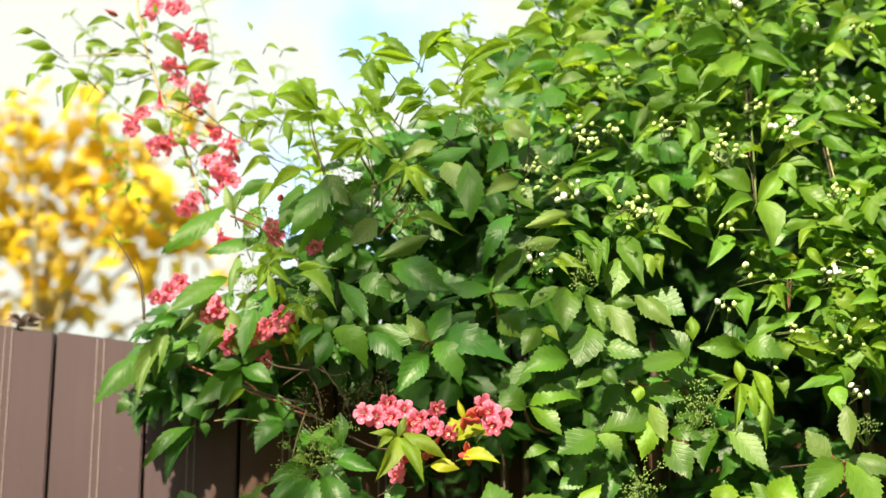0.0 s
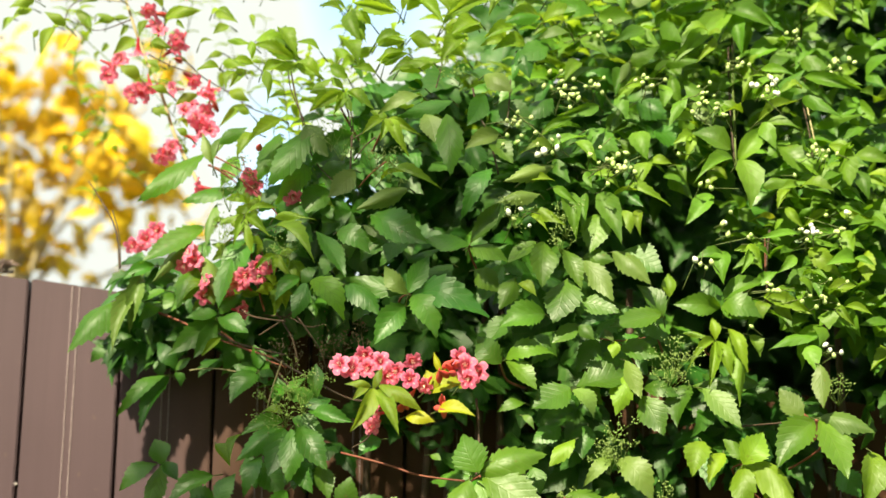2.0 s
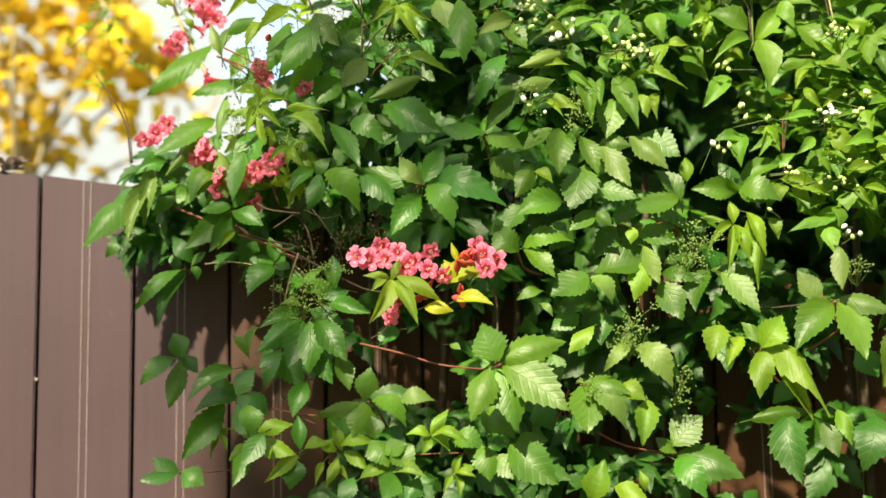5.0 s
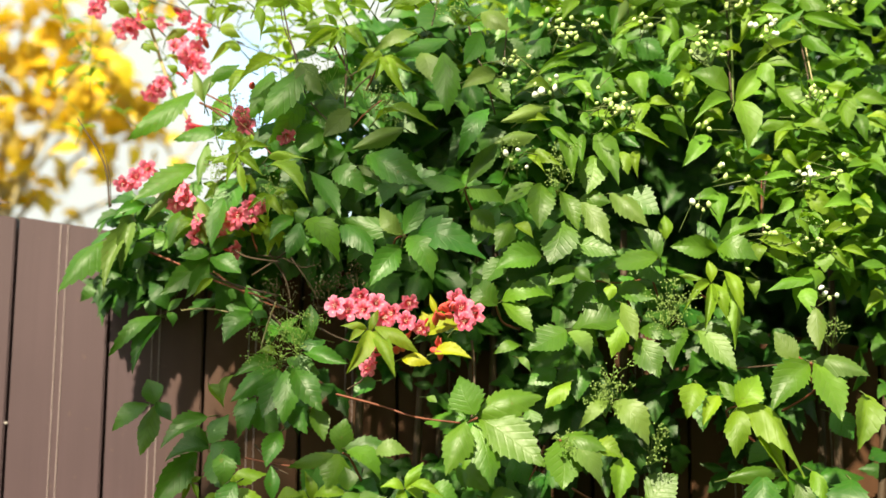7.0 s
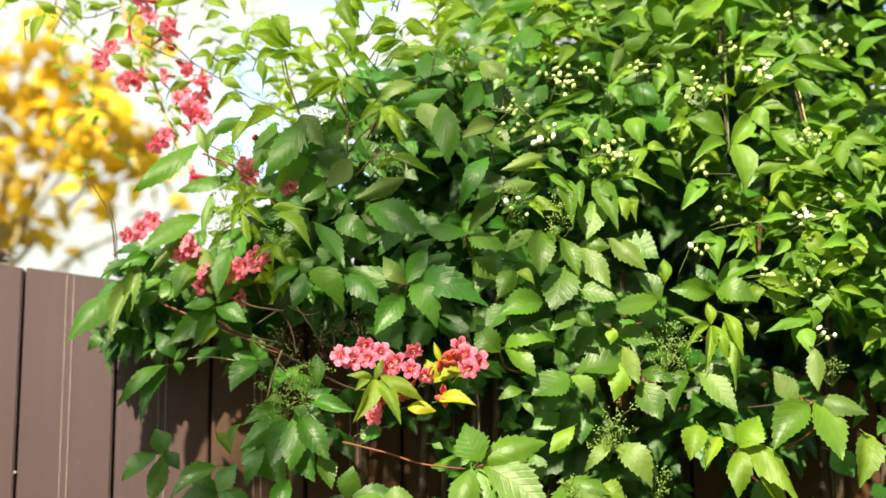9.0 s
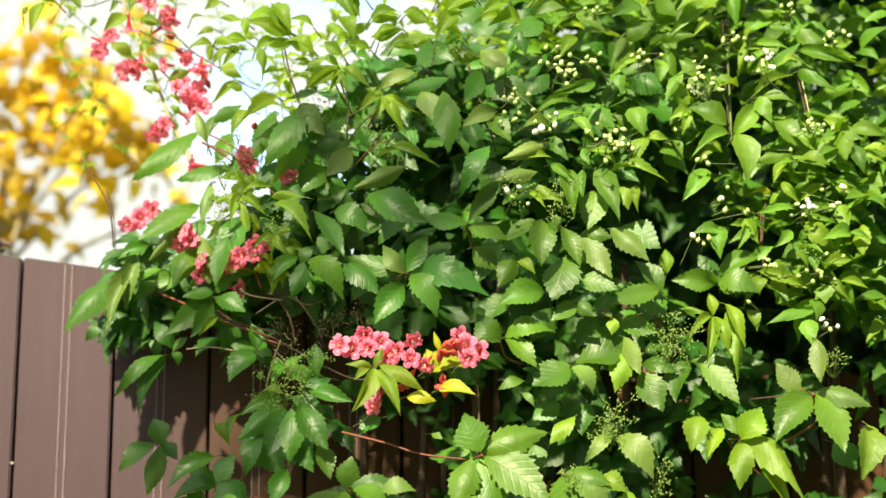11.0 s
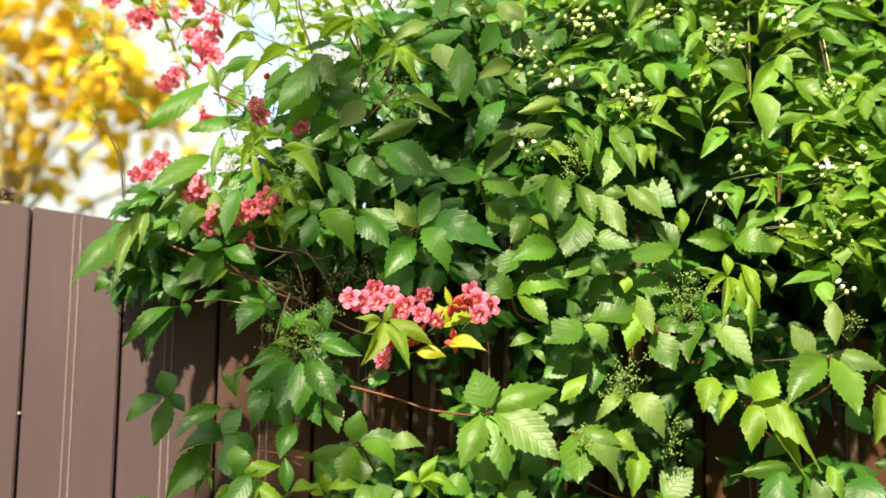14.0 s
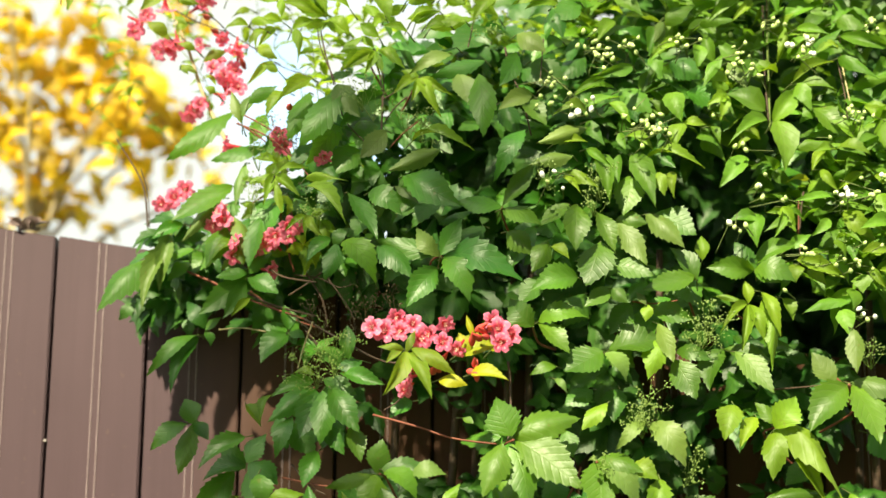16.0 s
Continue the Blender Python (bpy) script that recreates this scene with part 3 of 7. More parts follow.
leaf("b", (-0.280, 1.585, 1.677), (-0.348, 1.558, 1.627), 0.030)
leaf("p", (-0.293, 1.588, 1.664), (-0.335, 1.565, 1.604), 0.017)
leaf("p", (-0.265, 1.582, 1.705), (-0.273, 1.564, 1.647), 0.019)
leaf("y", (-0.226, 1.557, 1.685), (-0.256, 1.546, 1.669), 0.010)
leaf("y", (-0.224, 1.547, 1.682), (-0.236, 1.534, 1.642), 0.012)
leaf("y", (-0.222, 1.531, 1.678), (-0.210, 1.515, 1.628), 0.011)
leaf("y", (-0.219, 1.509, 1.673), (-0.188, 1.497, 1.644), 0.012)
leaf("y", (-0.218, 1.504, 1.671), (-0.180, 1.507, 1.680), 0.009)
leaf("y", (-0.177, 1.465, 1.650), (-0.132, 1.445, 1.603), 0.018)
leaf("y", (-0.180, 1.467, 1.659), (-0.131, 1.451, 1.652), 0.010)
leaf("y", (-0.174, 1.473, 1.618), (-0.153, 1.462, 1.587), 0.010)
leaf("y", (-0.175, 1.487, 1.621), (-0.180, 1.478, 1.592), 0.008)
leaf("y", (-0.177, 1.493, 1.622), (-0.203, 1.483, 1.603), 0.008)
leaf("y", (-0.173, 1.470, 1.618), (-0.154, 1.472, 1.625), 0.008)
leaf("p", (-0.276, 1.576, 1.637), (-0.252, 1.558, 1.580), 0.025)
leaf("b", (-0.242, 1.560, 1.633), (-0.251, 1.540, 1.568), 0.025)
leaf("b", (-0.286, 1.583, 1.628), (-0.305, 1.565, 1.574), 0.030)
leaf("c", (-0.342, 1.607, 1.635), (-0.377, 1.594, 1.614), 0.017)
leaf("p", (-0.362, 1.608, 1.608), (-0.381, 1.582, 1.527), 0.021)
leaf("p", (-0.359, 1.615, 1.632), (-0.364, 1.590, 1.548), 0.020)
leaf("b", (-0.329, 1.610, 1.605), (-0.366, 1.595, 1.581), 0.017)
leaf("c", (-0.337, 1.626, 1.594), (-0.360, 1.615, 1.567), 0.018)
leaf("c", (-0.258, 1.576, 1.571), (-0.294, 1.564, 1.563), 0.018)
leaf("c", (-0.261, 1.588, 1.568), (-0.312, 1.565, 1.519), 0.029)
leaf("c", (-0.260, 1.580, 1.564), (-0.282, 1.563, 1.515), 0.021)
leaf("c", (-0.253, 1.553, 1.562), (-0.215, 1.540, 1.541), 0.026)
leaf("c", (-0.257, 1.577, 1.570), (-0.229, 1.581, 1.597), 0.016)
leaf("b", (-0.385, 1.622, 1.597), (-0.437, 1.594, 1.527), 0.041)
leaf("c", (-0.314, 1.586, 1.499), (-0.367, 1.562, 1.449), 0.020)
leaf("c", (-0.314, 1.585, 1.496), (-0.339, 1.561, 1.428), 0.021)
leaf("c", (-0.304, 1.590, 1.506), (-0.331, 1.594, 1.540), 0.020)
leaf("c", (-0.306, 1.585, 1.504), (-0.289, 1.587, 1.520), 0.010)
leaf("c", (-0.306, 1.587, 1.503), (-0.299, 1.581, 1.484), 0.012)
leaf("c", (-0.209, 1.574, 1.503), (-0.237, 1.571, 1.508), 0.022)
leaf("c", (-0.206, 1.563, 1.498), (-0.235, 1.548, 1.462), 0.030)
leaf("c", (-0.204, 1.549, 1.501), (-0.211, 1.552, 1.530), 0.018)
leaf("c", (-0.201, 1.537, 1.497), (-0.183, 1.531, 1.489), 0.016)
leaf("y", (-0.253, 1.575, 1.541), (-0.273, 1.565, 1.518), 0.010)
# top of the vine
leaf("t", (-0.107, 1.485, 1.812), (-0.144, 1.471, 1.784), 0.015)
leaf("t", (-0.107, 1.482, 1.811), (-0.118, 1.472, 1.780), 0.011)
leaf("t", (-0.105, 1.479, 1.810), (-0.096, 1.471, 1.782), 0.010)
leaf("t", (-0.105, 1.486, 1.812), (-0.070, 1.473, 1.785), 0.015)
leaf("t", (-0.105, 1.478, 1.811), (-0.084, 1.469, 1.790), 0.010)
leaf("t", (-0.109, 1.487, 1.815), (-0.147, 1.475, 1.807), 0.010)
leaf("t", (-0.108, 1.485, 1.816), (-0.123, 1.487, 1.831), 0.011)
leaf("p", (-0.017, 1.475, 1.804), (-0.066, 1.458, 1.777), 0.018)
leaf("c", (-0.014, 1.495, 1.820), (-0.059, 1.480, 1.797), 0.017)
leaf("c", (0.018, 1.463, 1.794), (-0.043, 1.443, 1.768), 0.019)
leaf("y", (-0.055, 1.466, 1.774), (-0.029, 1.449, 1.721), 0.015)
leaf("y", (-0.056, 1.467, 1.773), (-0.064, 1.457, 1.743), 0.010)
leaf("y", (-0.055, 1.466, 1.774), (-0.016, 1.452, 1.749), 0.011)
leaf("t", (-0.057, 1.476, 1.778), (-0.084, 1.466, 1.756), 0.013)
leaf("t", (-0.056, 1.469, 1.777), (-0.076, 1.472, 1.785), 0.010)
leaf("p", (-0.011, 1.451, 1.775), (-0.001, 1.440, 1.737), 0.027)
leaf("b", (0.011, 1.440, 1.771), (0.015, 1.418, 1.693), 0.030)
leaf("c", (-0.096, 1.496, 1.765), (-0.145, 1.476, 1.719), 0.027)
leaf("p", (-0.091, 1.461, 1.712), (-0.119, 1.447, 1.676), 0.025)
leaf("p", (-0.031, 1.445, 1.687), (-0.088, 1.425, 1.657), 0.020)
leaf("p", (0.069, 1.438, 1.747), (0.031, 1.424, 1.725), 0.020)
leaf("y", (-0.063, 1.465, 1.700), (0.006, 1.442, 1.685), 0.014)
leaf("c", (0.060, 1.434, 1.706), (0.026, 1.413, 1.643), 0.023)
leaf("c", (-0.059, 1.494, 1.740), (-0.031, 1.480, 1.704), 0.027)
leaf("c", (-0.021, 1.501, 1.749), (-0.046, 1.488, 1.712), 0.026)
leaf("c", (-0.085, 1.510, 1.751), (-0.065, 1.497, 1.711), 0.026)
leaf("c", (0.035, 1.463, 1.745), (0.054, 1.450, 1.702), 0.024)
leaf("b", (0.055, 1.481, 1.809), (0.034, 1.467, 1.765), 0.024)
leaf("b", (0.069, 1.500, 1.829), (0.036, 1.489, 1.812), 0.018)
# middle of the vine
leaf("c", (-0.070, 1.435, 1.655), (-0.008, 1.412, 1.616), 0.037)
leaf("c", (-0.132, 1.451, 1.640), (-0.097, 1.431, 1.584), 0.025)
leaf("c", (-0.109, 1.454, 1.640), (-0.071, 1.440, 1.611), 0.027)
leaf("p", (-0.081, 1.470, 1.651), (-0.054, 1.460, 1.629), 0.013)
leaf("b", (0.036, 1.432, 1.620), (-0.012, 1.437, 1.627), 0.029)
leaf("s", (0.036, 1.442, 1.620), (0.080, 1.426, 1.598), 0.031)
leaf("s", (0.108, 1.440, 1.625), (0.075, 1.427, 1.597), 0.023)
leaf("s", (0.037, 1.438, 1.623), (0.071, 1.443, 1.671), 0.020)
leaf("b", (-0.137, 1.457, 1.586), (-0.098, 1.437, 1.535), 0.031)
leaf("c", (-0.098, 1.443, 1.579), (-0.059, 1.426, 1.541), 0.030)
leaf("c", (-0.030, 1.441, 1.569), (-0.101, 1.448, 1.587), 0.023)
leaf("c", (-0.029, 1.426, 1.566), (-0.007, 1.431, 1.608), 0.022)
leaf("p", (-0.031, 1.434, 1.566), (-0.056, 1.438, 1.599), 0.020)
leaf("c", (-0.026, 1.445, 1.567), (0.060, 1.415, 1.534), 0.037)
leaf("c", (-0.026, 1.429, 1.563), (0.001, 1.411, 1.512), 0.032)
leaf("c", (-0.033, 1.431, 1.553), (-0.065, 1.414, 1.508), 0.028)
leaf("c", (-0.150, 1.465, 1.591), (-0.175, 1.453, 1.562), 0.018)
leaf("c", (-0.143, 1.460, 1.585), (-0.155, 1.446, 1.541), 0.021)
leaf("c", (-0.146, 1.462, 1.581), (-0.129, 1.465, 1.604), 0.015)
leaf("c", (0.006, 1.453, 1.621), (-0.032, 1.439, 1.602), 0.012)
leaf("c", (-0.051, 1.486, 1.650), (-0.084, 1.469, 1.608), 0.032)
leaf("c", (-0.026, 1.478, 1.639), (-0.062, 1.462, 1.603), 0.031)
leaf("c", (0.018, 1.482, 1.609), (-0.019, 1.467, 1.579), 0.028)
leaf("c", (-0.107, 1.498, 1.624), (-0.131, 1.486, 1.594), 0.027)
leaf("s", (0.042, 1.463, 1.599), (0.069, 1.451, 1.571), 0.026)
leaf("c", (0.074, 1.485, 1.609), (0.044, 1.467, 1.556), 0.028)
leaf("c", (-0.062, 1.484, 1.577), (-0.092, 1.470, 1.542), 0.028)
leaf("p", (0.054, 1.473, 1.828), (0.086, 1.461, 1.803), 0.026)
leaf("s", (0.056, 1.442, 1.743), (0.084, 1.428, 1.709), 0.027)
leaf("c", (0.072, 1.502, 1.807), (0.106, 1.487, 1.769), 0.033)
leaf("c", (0.108, 1.514, 1.835), (0.072, 1.500, 1.803), 0.031)
leaf("c", (0.134, 1.514, 1.815), (0.100, 1.499, 1.779), 0.029)
leaf("m", (0.184, 1.475, 1.792), (0.134, 1.459, 1.775), 0.015)
leaf("m", (0.120, 1.470, 1.761), (0.157, 1.474, 1.779), 0.011)
leaf("m", (0.118, 1.478, 1.756), (0.164, 1.482, 1.769), 0.013)
leaf("m", (0.215, 1.510, 1.850), (0.206, 1.498, 1.810), 0.017)
leaf("m", (0.210, 1.502, 1.815), (0.218, 1.491, 1.781), 0.018)
leaf("y", (0.241, 1.506, 1.830), (0.206, 1.494, 1.807), 0.013)
leaf("m", (0.264, 1.515, 1.831), (0.262, 1.506, 1.798), 0.019)
leaf("m", (0.289, 1.506, 1.815), (0.265, 1.492, 1.771), 0.016)
leaf("m", (0.226, 1.476, 1.761), (0.236, 1.464, 1.724), 0.025)
leaf("y", (0.238, 1.477, 1.725), (0.265, 1.474, 1.723), 0.013)
leaf("y", (0.237, 1.467, 1.723), (0.227, 1.459, 1.696), 0.021)
leaf("y", (0.223, 1.470, 1.711), (0.226, 1.464, 1.691), 0.012)
leaf("m", (0.155, 1.456, 1.743), (0.177, 1.446, 1.717), 0.015)
leaf("m", (0.129, 1.462, 1.739), (0.171, 1.466, 1.753), 0.012)
leaf("y", (0.129, 1.452, 1.732), (0.090, 1.439, 1.723), 0.014)
leaf("p", (0.128, 1.441, 1.711), (0.072, 1.423, 1.688), 0.019)
leaf("m", (0.128, 1.444, 1.718), (0.147, 1.433, 1.688), 0.016)
leaf("m", (0.165, 1.454, 1.708), (0.171, 1.447, 1.687), 0.011)
leaf("y", (0.175, 1.460, 1.707), (0.203, 1.449, 1.686), 0.014)
leaf("y", (0.095, 1.439, 1.694), (0.129, 1.435, 1.693), 0.012)
leaf("c", (0.253, 1.533, 1.778), (0.296, 1.518, 1.764), 0.025)
leaf("c", (0.237, 1.550, 1.821), (0.274, 1.536, 1.796), 0.029)
leaf("c", (0.172, 1.508, 1.773), (0.208, 1.493, 1.742), 0.030)
# centre right
leaf("p", (0.112, 1.433, 1.677), (0.064, 1.418, 1.663), 0.018)
leaf("y", (0.103, 1.448, 1.662), (0.142, 1.434, 1.641), 0.014)
leaf("y", (0.101, 1.442, 1.656), (0.121, 1.433, 1.635), 0.008)
leaf("m", (0.146, 1.456, 1.685), (0.152, 1.438, 1.627), 0.022)
leaf("m", (0.167, 1.475, 1.689), (0.161, 1.461, 1.642), 0.014)
leaf("m", (0.181, 1.467, 1.688), (0.202, 1.446, 1.623), 0.026)
leaf("y", (0.194, 1.472, 1.681), (0.257, 1.450, 1.668), 0.014)
leaf("y", (0.207, 1.469, 1.668), (0.214, 1.460, 1.639), 0.018)
leaf("y", (0.227, 1.471, 1.669), (0.225, 1.462, 1.636), 0.011)
leaf("s", (0.180, 1.476, 1.665), (0.169, 1.462, 1.617), 0.033)
leaf("m", (0.129, 1.444, 1.688), (0.154, 1.434, 1.666), 0.011)
leaf("s", (0.117, 1.437, 1.624), (0.113, 1.421, 1.570), 0.030)
leaf("s", (0.138, 1.448, 1.619), (0.156, 1.432, 1.571), 0.022)
leaf("p", (0.160, 1.452, 1.607), (0.190, 1.433, 1.557), 0.025)
leaf("p", (0.194, 1.467, 1.620), (0.233, 1.448, 1.579), 0.025)
leaf("s", (0.207, 1.487, 1.625), (0.250, 1.471, 1.598), 0.038)
leaf("s", (0.162, 1.474, 1.615), (0.196, 1.463, 1.609), 0.022)
leaf("s", (0.142, 1.445, 1.585), (0.124, 1.429, 1.534), 0.044)
leaf("s", (0.153, 1.449, 1.560), (0.197, 1.433, 1.546), 0.026)
leaf("s", (0.085, 1.449, 1.587), (0.067, 1.436, 1.549), 0.023)
leaf("y", (0.089, 1.441, 1.579), (0.108, 1.433, 1.563), 0.014)
leaf("s", (0.117, 1.443, 1.546), (0.066, 1.427, 1.529), 0.031)
leaf("s", (0.247, 1.473, 1.552), (0.185, 1.453, 1.533), 0.026)
leaf("s", (0.249, 1.476, 1.549), (0.221, 1.481, 1.586), 0.025)
leaf("y", (0.259, 1.492, 1.574), (0.259, 1.495, 1.602), 0.016)
leaf("s", (0.154, 1.452, 1.536), (0.123, 1.440, 1.513), 0.021)
leaf("s", (0.152, 1.444, 1.534), (0.169, 1.436, 1.517), 0.015)
leaf("s", (0.075, 1.451, 1.499), (0.129, 1.444, 1.502), 0.025)
leaf("s", (0.073, 1.450, 1.497), (0.107, 1.434, 1.463), 0.027)
leaf("s", (0.069, 1.438, 1.492), (0.044, 1.442, 1.523), 0.029)
leaf("s", (0.144, 1.456, 1.468), (0.101, 1.441, 1.444), 0.040)
leaf("s", (0.151, 1.468, 1.470), (0.211, 1.474, 1.485), 0.039)
leaf("p", (0.147, 1.460, 1.467), (0.167, 1.447, 1.433), 0.023)
leaf("s", (0.155, 1.492, 1.474), (0.181, 1.481, 1.453), 0.028)
leaf("y", (0.203, 1.467, 1.482), (0.191, 1.453, 1.438), 0.026)
leaf("p", (0.204, 1.462, 1.499), (0.218, 1.448, 1.456), 0.021)
leaf("s", (0.200, 1.491, 1.521), (0.245, 1.475, 1.505), 0.024)
leaf("y", (0.193, 1.462, 1.520), (0.190, 1.456, 1.500), 0.014)
leaf("p", (0.191, 1.456, 1.519), (0.181, 1.458, 1.533), 0.008)
leaf("s", (0.226, 1.481, 1.471), (0.264, 1.468, 1.459), 0.018)
leaf("s", (0.221, 1.470, 1.461), (0.242, 1.454, 1.417), 0.032)
leaf("s", (0.094, 1.448, 1.451), (0.065, 1.438, 1.441), 0.015)
leaf("p", (0.091, 1.430, 1.436), (0.103, 1.423, 1.420), 0.008)
leaf("c", (0.130, 1.495, 1.536), (0.104, 1.480, 1.497), 0.030)
leaf("c", (0.180, 1.494, 1.524), (0.153, 1.480, 1.488), 0.028)
leaf("c", (0.226, 1.514, 1.534), (0.199, 1.503, 1.507), 0.029)
leaf("c", (0.080, 1.481, 1.552), (0.055, 1.468, 1.518), 0.028)
leaf("c", (0.236, 1.533, 1.563), (0.261, 1.518, 1.522), 0.029)
# low middle
leaf("s", (0.044, 1.375, 1.374), (0.028, 1.379, 1.413), 0.036)
leaf("s", (0.046, 1.382, 1.374), (0.114, 1.389, 1.393), 0.035)
leaf("s", (0.048, 1.385, 1.371), (0.112, 1.359, 1.322), 0.042)
leaf("s", (0.044, 1.384, 1.367), (0.059, 1.362, 1.301), 0.034)
leaf("s", (0.034, 1.375, 1.367), (0.014, 1.357, 1.313), 0.031)
leaf("s", (0.100, 1.428, 1.383), (0.108, 1.418, 1.354), 0.020)
leaf("y", (0.146, 1.437, 1.412), (0.117, 1.424, 1.382), 0.020)
leaf("s", (0.133, 1.431, 1.351), (0.134, 1.414, 1.300), 0.042)
leaf("p", (0.136, 1.434, 1.351), (0.174, 1.413, 1.300), 0.031)
leaf("s", (0.134, 1.429, 1.353), (0.180, 1.414, 1.340), 0.027)
leaf("y", (0.170, 1.435, 1.348), (0.197, 1.424, 1.332), 0.023)
leaf("p", (0.185, 1.429, 1.394), (0.151, 1.415, 1.362), 0.016)
leaf("p", (0.190, 1.429, 1.391), (0.222, 1.410, 1.343), 0.031)
leaf("y", (0.200, 1.442, 1.334), (0.190, 1.426, 1.285), 0.025)
leaf("s", (0.225, 1.445, 1.286), (0.258, 1.449, 1.317), 0.037)
leaf("s", (0.058, 1.408, 1.285), (0.093, 1.412, 1.295), 0.027)
leaf("c", (0.166, 1.495, 1.431), (0.158, 1.483, 1.394), 0.028)
leaf("c", (0.135, 1.484, 1.430), (0.103, 1.473, 1.412), 0.028)
leaf("c", (0.083, 1.447, 1.332), (0.100, 1.437, 1.304), 0.030)
leaf("s", (0.026, 1.402, 1.325), (0.036, 1.393, 1.299), 0.011)
leaf("s", (0.033, 1.420, 1.329), (0.059, 1.406, 1.297), 0.031)
# mock orange
leaf("m", (0.336, 1.498, 1.747), (0.290, 1.503, 1.768), 0.028)
leaf("m", (0.349, 1.519, 1.740), (0.380, 1.524, 1.782), 0.024)
leaf("m", (0.352, 1.512, 1.740), (0.353, 1.492, 1.673), 0.033)
leaf("m", (0.378, 1.516, 1.785), (0.390, 1.504, 1.749), 0.021)
leaf("m", (0.386, 1.528, 1.788), (0.423, 1.515, 1.777), 0.017)
leaf("p", (0.298, 1.511, 1.808), (0.316, 1.499, 1.773), 0.021)
leaf("m", (0.338, 1.498, 1.736), (0.289, 1.481, 1.702), 0.016)
leaf("y", (0.360, 1.536, 1.816), (0.373, 1.541, 1.863), 0.012)
leaf("m", (0.433, 1.541, 1.824), (0.475, 1.524, 1.793), 0.016)
leaf("y", (0.377, 1.532, 1.792), (0.427, 1.538, 1.819), 0.013)
leaf("m", (0.449, 1.545, 1.790), (0.510, 1.551, 1.807), 0.013)
leaf("m", (0.441, 1.554, 1.856), (0.504, 1.530, 1.830), 0.018)
leaf("y", (0.476, 1.517, 1.754), (0.472, 1.502, 1.703), 0.026)
leaf("y", (0.269, 1.485, 1.725), (0.280, 1.476, 1.701), 0.011)
leaf("y", (0.375, 1.521, 1.708), (0.420, 1.526, 1.718), 0.014)
leaf("s", (0.399, 1.542, 1.766), (0.439, 1.522, 1.721), 0.031)
leaf("m", (0.444, 1.519, 1.721), (0.414, 1.522, 1.743), 0.020)
leaf("m", (0.310, 1.493, 1.693), (0.277, 1.478, 1.653), 0.023)
leaf("v", (0.392, 1.537, 1.678), (0.362, 1.528, 1.670), 0.010)
leaf("y", (0.400, 1.512, 1.683), (0.417, 1.502, 1.654), 0.011)
leaf("y", (0.422, 1.524, 1.663), (0.455, 1.528, 1.685), 0.010)
leaf("y", (0.406, 1.513, 1.704), (0.387, 1.504, 1.679), 0.013)
leaf("m", (0.414, 1.512, 1.650), (0.366, 1.507, 1.645), 0.013)
leaf("y", (0.354, 1.511, 1.639), (0.366, 1.500, 1.607), 0.016)
leaf("m", (0.353, 1.503, 1.631), (0.340, 1.493, 1.600), 0.011)
leaf("m", (0.422, 1.525, 1.644), (0.484, 1.531, 1.656), 0.010)
leaf("m", (0.468, 1.519, 1.657), (0.468, 1.508, 1.618), 0.019)
leaf("y", (0.428, 1.525, 1.638), (0.458, 1.509, 1.599), 0.023)
leaf("y", (0.444, 1.518, 1.626), (0.465, 1.509, 1.610), 0.014)
leaf("m", (0.406, 1.510, 1.625), (0.382, 1.500, 1.603), 0.013)
leaf("m", (0.323, 1.497, 1.620), (0.286, 1.493, 1.616), 0.017)
leaf("m", (0.322, 1.498, 1.628), (0.319, 1.486, 1.587), 0.023)
leaf("s", (0.319, 1.498, 1.564), (0.297, 1.502, 1.597), 0.024)
leaf("m", (0.320, 1.507, 1.572), (0.371, 1.513, 1.596), 0.026)
leaf("m", (0.359, 1.511, 1.591), (0.387, 1.514, 1.608), 0.014)
leaf("s", (0.317, 1.495, 1.564), (0.359, 1.480, 1.547), 0.031)
leaf("s", (0.316, 1.493, 1.563), (0.262, 1.487, 1.565), 0.025)
leaf("y", (0.368, 1.512, 1.579), (0.412, 1.495, 1.557), 0.019)
leaf("y", (0.492, 1.525, 1.635), (0.487, 1.513, 1.595), 0.022)
leaf("y", (0.464, 1.526, 1.680), (0.497, 1.514, 1.668), 0.012)
leaf("s", (0.436, 1.538, 1.618), (0.397, 1.525, 1.597), 0.026)
leaf("y", (0.442, 1.517, 1.587), (0.475, 1.513, 1.591), 0.017)
leaf("m", (0.431, 1.516, 1.610), (0.430, 1.505, 1.574), 0.017)
leaf("m", (0.289, 1.543, 1.819), (0.280, 1.547, 1.858), 0.017)
leaf("m", (0.315, 1.541, 1.819), (0.293, 1.544, 1.847), 0.019)
leaf("m", (0.339, 1.561, 1.840), (0.371, 1.564, 1.855), 0.018)
leaf("m", (0.425, 1.578, 1.853), (0.461, 1.564, 1.835), 0.019)
leaf("m", (0.501, 1.566, 1.829), (0.468, 1.552, 1.789), 0.021)
leaf("m", (0.510, 1.556, 1.791), (0.479, 1.547, 1.774), 0.018)
leaf("m", (0.280, 1.538, 1.770), (0.310, 1.526, 1.746), 0.022)
leaf("m", (0.417, 1.560, 1.778), (0.386, 1.548, 1.746), 0.024)
leaf("m", (0.464, 1.547, 1.727), (0.486, 1.535, 1.697), 0.020)
leaf("m", (0.423, 1.540, 1.724), (0.457, 1.526, 1.701), 0.019)
leaf("m", (0.346, 1.565, 1.827), (0.323, 1.552, 1.788), 0.021)
leaf("m", (0.485, 1.519, 1.726), (0.494, 1.508, 1.690), 0.019)
